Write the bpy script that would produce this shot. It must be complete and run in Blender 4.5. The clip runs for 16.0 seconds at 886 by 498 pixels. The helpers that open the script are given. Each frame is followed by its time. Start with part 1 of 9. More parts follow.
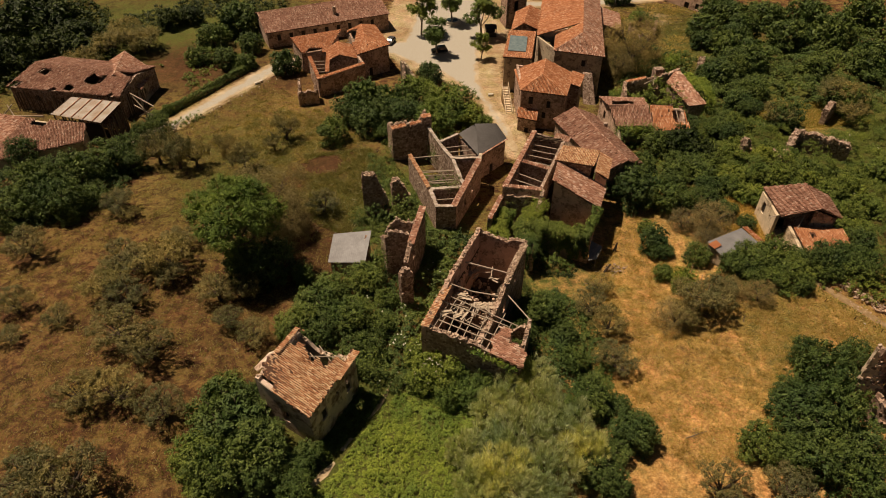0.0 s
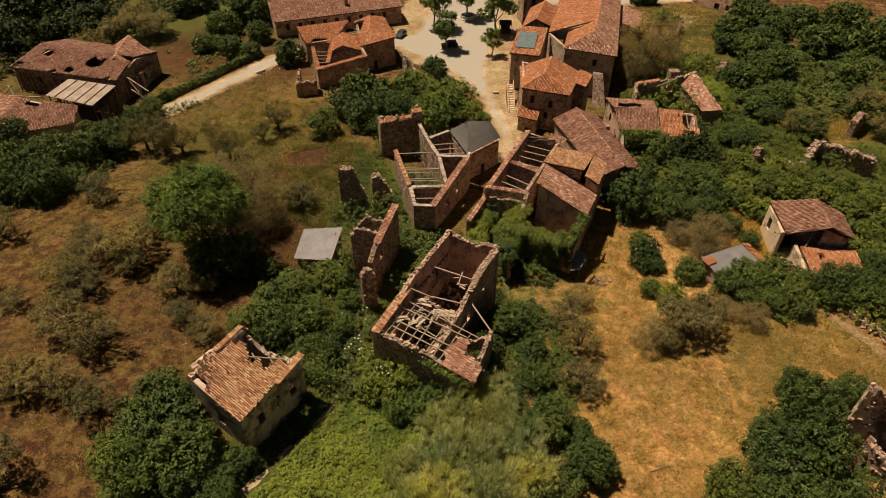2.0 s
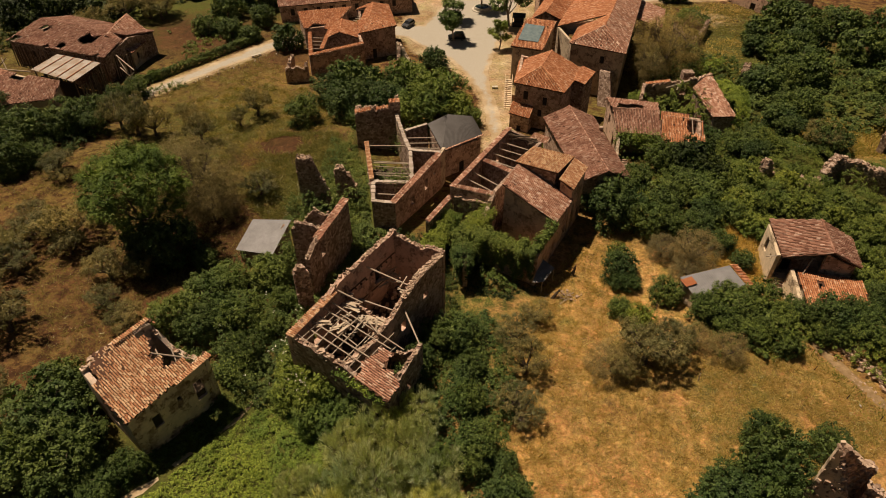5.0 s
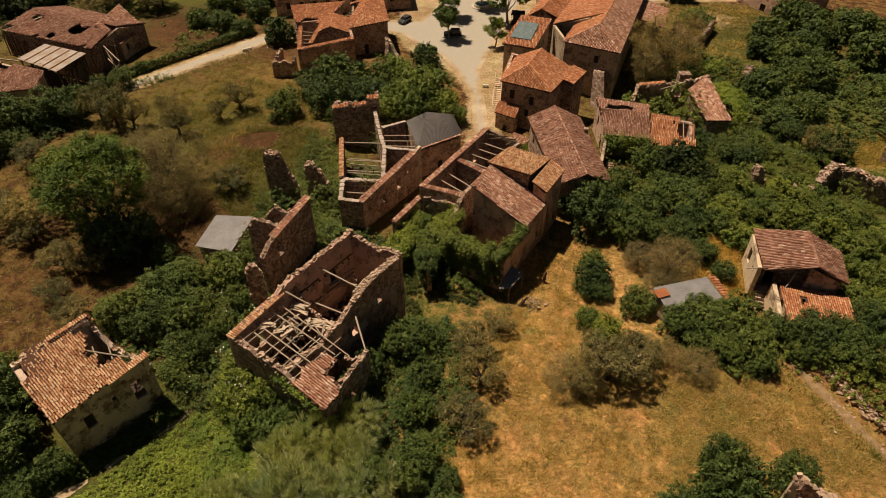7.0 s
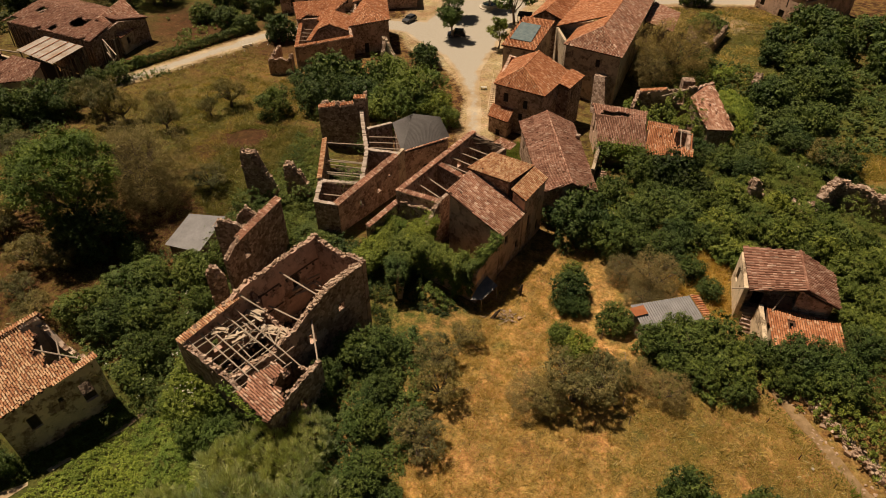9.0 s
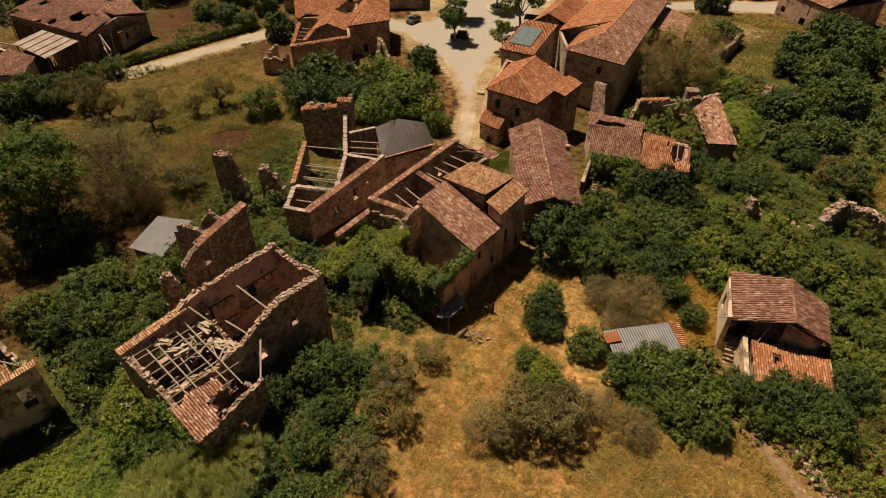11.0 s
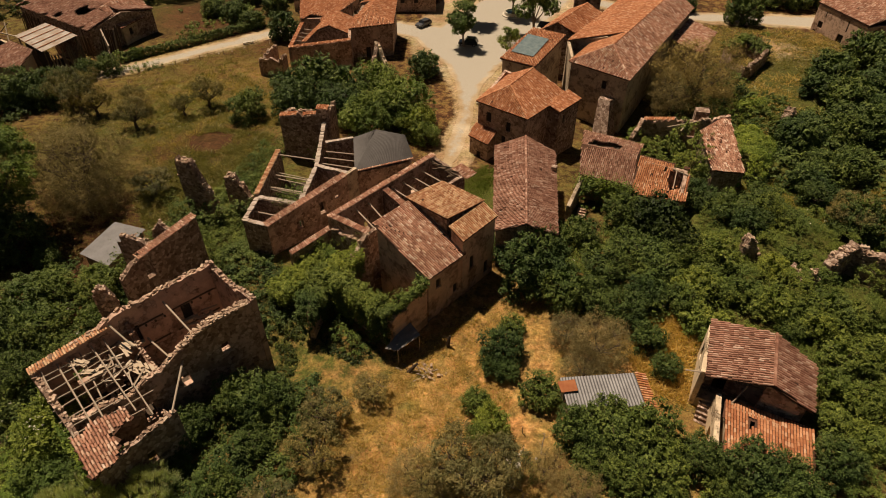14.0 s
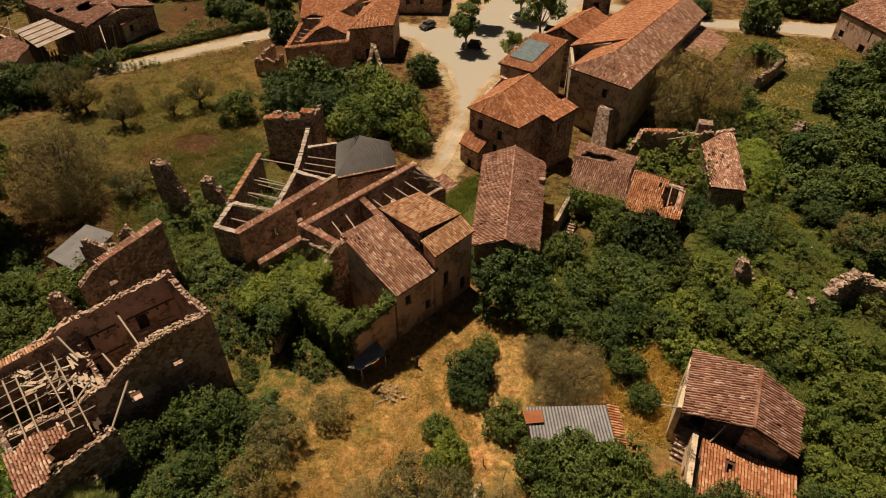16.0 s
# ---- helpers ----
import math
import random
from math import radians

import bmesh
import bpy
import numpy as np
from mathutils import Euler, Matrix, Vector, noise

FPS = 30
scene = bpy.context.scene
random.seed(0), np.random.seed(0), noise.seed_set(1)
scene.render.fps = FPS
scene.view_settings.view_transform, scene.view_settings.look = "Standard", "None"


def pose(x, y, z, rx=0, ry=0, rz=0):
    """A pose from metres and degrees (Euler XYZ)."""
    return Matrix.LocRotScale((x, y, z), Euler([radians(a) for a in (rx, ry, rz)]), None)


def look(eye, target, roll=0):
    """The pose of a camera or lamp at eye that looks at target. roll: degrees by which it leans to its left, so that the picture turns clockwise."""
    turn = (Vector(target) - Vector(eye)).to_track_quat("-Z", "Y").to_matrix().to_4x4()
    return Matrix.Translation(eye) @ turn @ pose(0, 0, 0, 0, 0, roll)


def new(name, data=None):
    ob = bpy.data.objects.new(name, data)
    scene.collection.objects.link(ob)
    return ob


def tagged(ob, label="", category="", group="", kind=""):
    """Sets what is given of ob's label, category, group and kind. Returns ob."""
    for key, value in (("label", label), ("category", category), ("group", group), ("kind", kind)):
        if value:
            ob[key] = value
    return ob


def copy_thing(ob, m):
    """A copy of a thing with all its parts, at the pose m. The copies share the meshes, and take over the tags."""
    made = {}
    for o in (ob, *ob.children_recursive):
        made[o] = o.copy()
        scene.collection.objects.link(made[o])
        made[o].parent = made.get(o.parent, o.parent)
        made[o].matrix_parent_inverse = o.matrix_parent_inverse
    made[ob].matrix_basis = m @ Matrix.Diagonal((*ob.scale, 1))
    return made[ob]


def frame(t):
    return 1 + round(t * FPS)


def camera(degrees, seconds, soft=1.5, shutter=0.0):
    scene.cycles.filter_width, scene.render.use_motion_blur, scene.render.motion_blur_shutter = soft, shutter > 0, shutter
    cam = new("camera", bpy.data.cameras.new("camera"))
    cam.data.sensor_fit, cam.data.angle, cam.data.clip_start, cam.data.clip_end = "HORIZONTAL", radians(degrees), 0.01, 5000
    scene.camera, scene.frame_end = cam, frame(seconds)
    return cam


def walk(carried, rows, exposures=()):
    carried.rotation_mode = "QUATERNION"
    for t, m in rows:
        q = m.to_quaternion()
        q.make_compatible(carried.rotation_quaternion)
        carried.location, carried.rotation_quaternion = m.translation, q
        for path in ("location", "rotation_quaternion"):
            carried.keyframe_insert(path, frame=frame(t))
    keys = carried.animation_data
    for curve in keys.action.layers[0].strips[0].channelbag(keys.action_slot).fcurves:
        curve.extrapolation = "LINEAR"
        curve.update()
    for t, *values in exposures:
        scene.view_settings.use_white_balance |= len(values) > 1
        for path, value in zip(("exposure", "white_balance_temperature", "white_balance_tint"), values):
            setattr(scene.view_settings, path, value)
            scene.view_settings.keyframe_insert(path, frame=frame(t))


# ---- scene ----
cam = camera(70.59, 16.0, soft=0.95)
PATH = [
    (0, -1.06, 0.75, 69.00, -40.29, 0, -0.59),
    (0.5, 1.23, 1.60, 68.31, -40.29, 0, 0.48),
    (1, 3.68, 2.68, 67.57, -40.29, 0, 1.62),
    (1.5, 6.07, 3.84, 66.77, -40.29, 0, 2.78),
    (2, 8.42, 5.12, 65.95, -40.29, 0, 3.92),
    (2.5, 10.53, 6.33, 65.20, -40.29, 0, 4.98),
    (3, 12.72, 7.70, 64.41, -40.29, 0, 6.06),
    (3.5, 14.77, 8.96, 63.64, -40.29, 0, 7.02),
    (4, 16.82, 10.17, 62.79, -40.29, 0, 7.93),
    (6.5, 25.54, 15.40, 59.99, -40.29, 0, 11.29),
    (7, 27.20, 16.39, 59.57, -40.29, 0, 11.91),
    (7.5, 28.71, 17.40, 59.23, -40.29, 0, 12.58),
    (8, 30.20, 18.43, 58.95, -40.29, 0, 13.32),
    (8.5, 31.54, 19.40, 58.73, -40.29, 0, 14.08),
    (9, 32.95, 20.60, 58.51, -40.29, 0, 14.87),
    (11.5, 39.70, 27.78, 57.23, -40.29, 0, 18.71),
    (12, 40.93, 29.34, 57.06, -40.29, 0, 19.51),
    (12.5, 42.01, 30.76, 56.85, -40.29, 0, 20.30),
    (13, 43.13, 32.30, 56.60, -40.29, 0, 21.11),
    (13.5, 44.13, 33.72, 56.40, -40.29, 0, 21.88),
    (14, 45.12, 35.20, 56.21, -40.29, 0, 22.68),
    (14.5, 45.95, 36.50, 55.96, -40.29, 0, 23.33),
    (15, 46.86, 37.92, 55.76, -40.29, 0, 24.00),
    (15.5, 47.74, 39.29, 55.53, -40.29, 0, 24.65),
    (16, 48.68, 40.74, 55.36, -40.29, 0, 25.36),
]
walk(cam, [(t, pose(x, y, z, 90 + tilt, 0, turn) @ pose(0, 0, 0, 0, 0, lean)) for t, x, y, z, tilt, lean, turn in PATH],
     [(0, 0.0, 7600, 10), (16, 0.0, 7600, 10)])

# ---- world, sun ----
SUN_ELEVATION = 67.0
SUN_FROM = Vector((-0.90, 0.43, 0)).normalized()          # where the sun stands, in plan
world = bpy.data.worlds.new("world")
scene.world = world
world.use_nodes = True
wn = world.node_tree.nodes
sky = wn.new("ShaderNodeTexSky")
sky.sky_type = 'NISHITA'
sky.sun_disc = False
sky.sun_elevation = radians(SUN_ELEVATION)
sky.sun_rotation = math.atan2(SUN_FROM.x, SUN_FROM.y)
wn["Background"].inputs[1].default_value = 0.0138
world.node_tree.links.new(sky.outputs[0], wn["Background"].inputs[0])
sun = new("sun", bpy.data.lights.new("sun", 'SUN'))
sun.data.energy = 5.0
sun.data.angle = radians(0.53)
sun.data.color = (1.0, 0.863, 0.735)
up = SUN_FROM * math.cos(radians(SUN_ELEVATION)) + Vector((0, 0, math.sin(radians(SUN_ELEVATION))))
sun.matrix_world = look((0, 100, 120), Vector((0, 100, 120)) - up)


# ---- materials ----
def material(name, rough=0.9, spec=0.2):
    m = bpy.data.materials.new(name)
    m.use_nodes = True
    b = m.node_tree.nodes["Principled BSDF"]
    b.inputs["Roughness"].default_value = rough
    b.inputs["Specular IOR Level"].default_value = spec
    return m, m.node_tree.nodes, m.node_tree.links, b


def ramp(n, stops):
    r = n.new("ShaderNodeValToRGB")
    e = r.color_ramp.elements
    while len(e) < len(stops):
        e.new(0.5)
    for k, (p, c) in enumerate(stops):
        e[k].position, e[k].color = p, (*c, 1)
    return r


def noise_node(n, l, scale, detail=4, rough=0.6, coord=None):
    t = n.new("ShaderNodeTexNoise")
    t.inputs["Scale"].default_value, t.inputs["Detail"].default_value, t.inputs["Roughness"].default_value = scale, detail, rough
    if coord is None:
        coord = n.new("ShaderNodeNewGeometry").outputs["Position"]
    l.new(coord, t.inputs["Vector"])
    return t


def mix(n, l, a, b, fac, kind='MIX'):
    x = n.new("ShaderNodeMix")
    x.data_type, x.blend_type = 'RGBA', kind
    for sock, val in ((x.inputs[0], fac), (x.inputs[6], a), (x.inputs[7], b)):
        if isinstance(val, (int, float)):
            sock.default_value = val
        elif isinstance(val, tuple):
            sock.default_value = (*val, 1)
        else:
            l.new(val, sock)
    return x.outputs[2]


def bump(n, l, b, height, strength=0.5, distance=0.05):
    u = n.new("ShaderNodeBump")
    u.inputs["Strength"].default_value, u.inputs["Distance"].default_value = strength, distance
    l.new(height, u.inputs["Height"])
    l.new(u.outputs[0], b.inputs["Normal"])


def stone_material(name, dark, mid, light, mortar, size=3.2, plaster=None, cover=0.5):
    """Rubble masonry; with plaster left on part of it."""
    m, n, l, b = material(name, 0.95, 0.1)
    pos = n.new("ShaderNodeNewGeometry").outputs["Position"]
    wob = noise_node(n, l, 2.0, 2, coord=pos)
    warp = mix(n, l, pos, wob.outputs["Color"], 0.12)
    v = n.new("ShaderNodeTexVoronoi")
    v.inputs["Scale"].default_value = size
    l.new(warp, v.inputs["Vector"])
    e = n.new("ShaderNodeTexVoronoi")
    e.feature = 'DISTANCE_TO_EDGE'
    e.inputs["Scale"].default_value = size
    l.new(warp, e.inputs["Vector"])
    sep = n.new("ShaderNodeSeparateColor")
    l.new(v.outputs["Color"], sep.inputs[0])
    c = ramp(n, [(0.0, dark), (0.5, mid), (1.0, light)])
    l.new(sep.outputs[0], c.inputs[0])
    j = ramp(n, [(0.0, (0, 0, 0)), (0.09, (1, 1, 1))])
    l.new(e.outputs["Distance"], j.inputs[0])
    col = mix(n, l, mortar, c.outputs[0], j.outputs[0])
    stain = noise_node(n, l, 0.35, 5, 0.65, pos)
    sr = ramp(n, [(0.3, (0.55, 0.5, 0.45)), (0.65, (1, 1, 1))])
    l.new(stain.outputs["Fac"], sr.inputs[0])
    col = mix(n, l, col, sr.outputs[0], 0.8, 'MULTIPLY')
    height = j.outputs[0]
    if plaster:
        p = noise_node(n, l, 0.5, 6, 0.7, pos)
        pr = ramp(n, [(cover - 0.03, (0, 0, 0)), (cover + 0.03, (1, 1, 1))])
        l.new(p.outputs["Fac"], pr.inputs[0])
        tone = noise_node(n, l, 1.3, 6, 0.7, pos)
        pc = ramp(n, [(0.25, tuple(x * 0.62 for x in plaster)), (0.75, plaster)])
        l.new(tone.outputs["Fac"], pc.inputs[0])
        col = mix(n, l, col, pc.outputs[0], pr.outputs[0])
        height = mix(n, l, j.outputs[0], (1.0, 1.0, 1.0), pr.outputs[0])
    l.new(col, b.inputs["Base Color"])
    bump(n, l, b, height, 0.9, 0.12)
    return m


def island_material(name, stops, rough=0.9, spec=0.15, tint=None, tint_scale=0.4, thin=0.0, bumps=0.0):
    """Colour that differs from piece to piece, with a slow tint over all of them."""
    m, n, l, b = material(name, rough, spec)
    g = n.new("ShaderNodeNewGeometry")
    r = ramp(n, stops)
    l.new(g.outputs["Random Per Island"], r.inputs[0])
    col = r.outputs[0]
    if tint:
        t = noise_node(n, l, tint_scale, 5, 0.65, g.outputs["Position"])
        tr = ramp(n, [(0.32, tint), (0.62, (1, 1, 1))])
        l.new(t.outputs["Fac"], tr.inputs[0])
        col = mix(n, l, col, tr.outputs[0], 0.85, 'MULTIPLY')
    if thin:
        oi = n.new("ShaderNodeObjectInfo")
        vr = ramp(n, [(0.0, (0.78, 0.83, 0.85)), (0.5, (1.0, 1.0, 0.95)), (1.0, (1.3, 1.22, 1.0))])
        l.new(oi.outputs["Random"], vr.inputs[0])
        col = mix(n, l, col, vr.outputs[0], 1.0, 'MULTIPLY')
    l.new(col, b.inputs["Base Color"])
    if bumps:
        q = noise_node(n, l, 9.0, 3, 0.6, g.outputs["Position"])
        bump(n, l, b, q.outputs["Fac"], bumps, 0.03)
    if thin:
        tl = n.new("ShaderNodeBsdfTranslucent")
        l.new(mix(n, l, col, (1.0, 1.25, 0.5), 1.0, 'MULTIPLY'), tl.inputs[0])
        ms = n.new("ShaderNodeMixShader")
        ms.inputs[0].default_value = thin
        l.new(b.outputs[0], ms.inputs[1])
        l.new(tl.outputs[0], ms.inputs[2])
        l.new(ms.outputs[0], n["Material Output"].inputs[0])
    return m


def plain_material(name, a, c, scale=2.0, rough=0.85, spec=0.2, metal=0.0, fine=25.0, bumps=0.3):
    m, n, l, b = material(name, rough, spec)
    pos = n.new("ShaderNodeNewGeometry").outputs["Position"]
    t = noise_node(n, l, scale, 6, 0.7, pos)
    f = noise_node(n, l, fine, 3, 0.6, pos)
    r = ramp(n, [(0.3, a), (0.7, c)])
    l.new(t.outputs["Fac"], r.inputs[0])
    fr = ramp(n, [(0.3, (0.75, 0.75, 0.75)), (0.7, (1.1, 1.1, 1.1))])
    l.new(f.outputs["Fac"], fr.inputs[0])
    l.new(mix(n, l, r.outputs[0], fr.outputs[0], 0.6, 'MULTIPLY'), b.inputs["Base Color"])
    b.inputs["Metallic"].default_value = metal
    bump(n, l, b, f.outputs["Fac"], bumps, 0.03)
    return m


STONE = stone_material("rubble_stone", (0.200, 0.124, 0.091), (0.420, 0.295, 0.224), (0.700, 0.543, 0.446), (0.360, 0.259, 0.200))
STONE_WARM = stone_material("warm_stone_plaster", (0.240, 0.144, 0.103), (0.480, 0.324, 0.241), (0.740, 0.554, 0.441), (0.420, 0.295, 0.217), 3.0, (0.700, 0.489, 0.377), 0.54)
PLASTER = stone_material("patchy_plaster", (0.26, 0.19, 0.14), (0.40, 0.31, 0.225), (0.55, 0.45, 0.34), (0.32, 0.25, 0.19), 3.0, (0.64, 0.51, 0.365), 0.47)
PLASTER_TAN = stone_material("tan_plaster", (0.320, 0.198, 0.142), (0.500, 0.333, 0.244), (0.640, 0.458, 0.345), (0.420, 0.286, 0.215), 3.0, (0.760, 0.520, 0.385), 0.47)
PLASTER_BROWN = stone_material("brown_stained_plaster", (0.240, 0.144, 0.103), (0.440, 0.289, 0.217), (0.620, 0.469, 0.377), (0.300, 0.200, 0.148), 3.0, (0.620, 0.410, 0.310), 0.48)
PLASTER_PALE = stone_material("cream_plaster", (0.34, 0.25, 0.17), (0.48, 0.37, 0.26), (0.60, 0.49, 0.36), (0.38, 0.29, 0.20), 3.0, (0.80, 0.635, 0.445), 0.42)
PLASTER_LIME = stone_material("lime_plaster", (0.248, 0.154, 0.106), (0.477, 0.333, 0.247), (0.649, 0.479, 0.370), (0.439, 0.308, 0.229), 3.2, (0.820, 0.633, 0.494), 0.47)
RUBBLE = island_material("loose_stones", [(0, (0.196, 0.128, 0.092)), (0.5, (0.382, 0.266, 0.189)), (1, (0.559, 0.423, 0.319))], 0.95, 0.1)
COPING = island_material("pale_coping", [(0, (0.345, 0.273, 0.214)), (1, (0.500, 0.420, 0.360))], 0.95, 0.1)
TILE_OLD = island_material("weathered_tiles", [(0, (0.317, 0.151, 0.101)), (0.35, (0.459, 0.227, 0.150)), (0.72, (0.579, 0.324, 0.222)), (0.88, (0.655, 0.433, 0.315)), (1, (0.764, 0.584, 0.465))], 0.85, 0.2, (0.55, 0.52, 0.5), 0.5, 0, 0.3)
TILE_BROWN = island_material("brown_tiles", [(0, (0.221, 0.104, 0.070)), (0.4, (0.332, 0.165, 0.113)), (0.75, (0.396, 0.218, 0.154)), (0.93, (0.461, 0.287, 0.211)), (1, (0.572, 0.407, 0.318))], 0.85, 0.2, (0.6, 0.57, 0.55), 0.5, 0, 0.3)
TILE_RED = island_material("orange_tiles", [(0, (0.367, 0.135, 0.062)), (0.5, (0.511, 0.213, 0.100)), (0.85, (0.600, 0.291, 0.156)), (1, (0.689, 0.447, 0.290))], 0.8, 0.25, (0.7, 0.62, 0.58), 0.35, 0, 0.3)
TILE_PALE = island_material("pale_tiles", [(0, (0.379, 0.167, 0.086)), (0.4, (0.550, 0.283, 0.151)), (1, (0.722, 0.500, 0.312))], 0.85, 0.2, (0.6, 0.56, 0.52), 0.6, 0, 0.3)
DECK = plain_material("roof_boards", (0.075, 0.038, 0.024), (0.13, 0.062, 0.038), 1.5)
WOOD = island_material("grey_weathered_wood", [(0, (0.19, 0.145, 0.105)), (0.5, (0.34, 0.27, 0.205)), (1, (0.54, 0.45, 0.355))], 0.9, 0.1)
BOARD = island_material("pale_old_boards", [(0, (0.30, 0.225, 0.16)), (1, (0.60, 0.49, 0.365))], 0.9, 0.1)
WOOD_DARK = island_material("dark_old_wood", [(0, (0.06, 0.042, 0.03)), (1, (0.16, 0.115, 0.08))], 0.9, 0.1)
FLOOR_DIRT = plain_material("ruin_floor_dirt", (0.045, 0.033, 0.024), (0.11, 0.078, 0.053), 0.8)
# Dark wood; behind openings and in the open shed it stands for shade.
DARK = plain_material("dark_wood_and_shade", (0.03, 0.024, 0.02), (0.055, 0.042, 0.032), 2.0)
SHEET = plain_material("galvanised_sheet", (0.141, 0.136, 0.137), (0.229, 0.225, 0.228), 0.7, 0.6, 0.4, 0.35, 6.0, 0.1)
SHEET_DARK = plain_material("dark_grey_sheet", (0.085, 0.077, 0.073), (0.125, 0.115, 0.11), 0.5, 0.7, 0.25, 0.0, 6.0, 0.1)
SHEET_GREY = plain_material("dull_grey_sheet", (0.15, 0.145, 0.14), (0.26, 0.25, 0.245), 0.6, 0.75, 0.25, 0.0, 6.0, 0.15)
SHEET_WHITE = plain_material("whitish_sheet_with_rust", (0.27, 0.175, 0.11), (0.44, 0.415, 0.38), 0.5, 0.7, 0.3, 0.0, 5.0, 0.1)
SHEET_RUST = plain_material("rusty_sheet", (0.28, 0.09, 0.04), (0.40, 0.16, 0.07), 1.2, 0.9, 0.2)
BARK = plain_material("bark", (0.075, 0.055, 0.04), (0.16, 0.125, 0.095), 3.0, 0.95, 0.1, 0, 20.0, 0.8)
BARK_PALE = plain_material("grey_bark", (0.15, 0.115, 0.085), (0.28, 0.225, 0.17), 3.0, 0.95, 0.1, 0, 20.0, 0.8)


def leaves(name, a, c, d, thin=0.07):
    """Leaf by leaf variation, and slow drifts between yellower and bluer growth."""
    m = island_material(name, [(0, a), (0.55, c), (1, d)], 0.55, 0.22, (0.62, 0.68, 0.58), 0.45, thin)
    n, l = m.node_tree.nodes, m.node_tree.links
    s = n["Principled BSDF"].inputs["Base Color"].links[0].from_socket
    t = noise_node(n, l, 0.16, 3, 0.55)
    r = ramp(n, [(0.36, (0.66, 0.78, 0.84)), (0.5, (1, 1, 1)), (0.66, (1.24, 1.17, 1.0))])
    l.new(t.outputs["Fac"], r.inputs[0])
    # leaflets within each spray
    f = noise_node(n, l, 11.0, 3, 0.7)
    fr = ramp(n, [(0.34, (0.62, 0.64, 0.66)), (0.5, (1, 1, 1)), (0.66, (1.36, 1.33, 1.2))])
    l.new(f.outputs["Fac"], fr.inputs[0])
    col = mix(n, l, mix(n, l, s, r.outputs[0], 1.0, 'MULTIPLY'), fr.outputs[0], 0.8, 'MULTIPLY')
    b = n["Principled BSDF"]
    l.new(col, b.inputs["Base Color"])
    bump(n, l, b, f.outputs["Fac"], 0.6, 0.1)
    return m


LEAF_DARK = leaves("dark_leaves", (0.034, 0.056, 0.012), (0.084, 0.124, 0.029), (0.166, 0.209, 0.062))
LEAF_GREEN = leaves("green_leaves", (0.083, 0.113, 0.021), (0.161, 0.215, 0.043), (0.240, 0.285, 0.072))
LEAF_MID = leaves("mid_green_leaves", (0.057, 0.084, 0.018), (0.120, 0.164, 0.039), (0.187, 0.228, 0.068))
# Dark oak leaves; also gives two ivy carpets their painted shade.
LEAF_WOOD_SHADE = leaves("oakwood_and_shade_leaves", (0.016, 0.027, 0.005), (0.036, 0.054, 0.009), (0.084, 0.110, 0.022))
LEAF_OLIVE = leaves("olive_leaves", (0.121, 0.100, 0.037), (0.228, 0.186, 0.075), (0.380, 0.307, 0.140), 0.2)
LEAF_FEATHER = leaves("feathery_leaves", (0.050, 0.079, 0.013), (0.111, 0.170, 0.028), (0.173, 0.233, 0.052))
LEAF_WILLOW = leaves("reed_leaves", (0.348, 0.331, 0.138), (0.661, 0.616, 0.310), (0.920, 0.920, 0.644), 0.3)
LEAF_SCRUB = leaves("scrub_leaves", (0.058, 0.084, 0.016), (0.135, 0.178, 0.036), (0.213, 0.250, 0.062))
LEAF_NETTLE = leaves("nettle_leaves", (0.089, 0.137, 0.023), (0.187, 0.259, 0.045), (0.270, 0.329, 0.072))
TWIG = island_material("olive_brown_sprays", [(0, (0.164, 0.120, 0.055)), (0.6, (0.273, 0.210, 0.097)), (1, (0.405, 0.331, 0.165))], 0.9, 0.1, (0.7, 0.7, 0.65), 0.5, 0.2)
STRAW = island_material("dry_grass", [(0, (0.40, 0.245, 0.088)), (0.5, (0.58, 0.385, 0.150)), (0.85, (0.74, 0.53, 0.24)), (1, (0.46, 0.36, 0.12))], 0.9, 0.1, (0.86, 0.84, 0.72), 0.3, 0.45)
DRY = island_material("dull_dry_grass", [(0, (0.264, 0.168, 0.058)), (0.6, (0.432, 0.288, 0.106)), (1, (0.600, 0.432, 0.180))], 0.9, 0.1, (0.8, 0.8, 0.7), 0.3, 0.3)
GRASS = island_material("green_grass", [(0, (0.07, 0.10, 0.015)), (1, (0.17, 0.20, 0.04))], 0.9, 0.1, (0.75, 0.75, 0.6), 0.4, 0.3)
WEED = island_material("low_weeds", [(0, (0.15, 0.13, 0.036)), (0.6, (0.29, 0.235, 0.075)), (0.92, (0.42, 0.34, 0.13)), (1, (0.68, 0.63, 0.47))], 0.9, 0.1, (0.72, 0.72, 0.6), 0.25, 0.4)


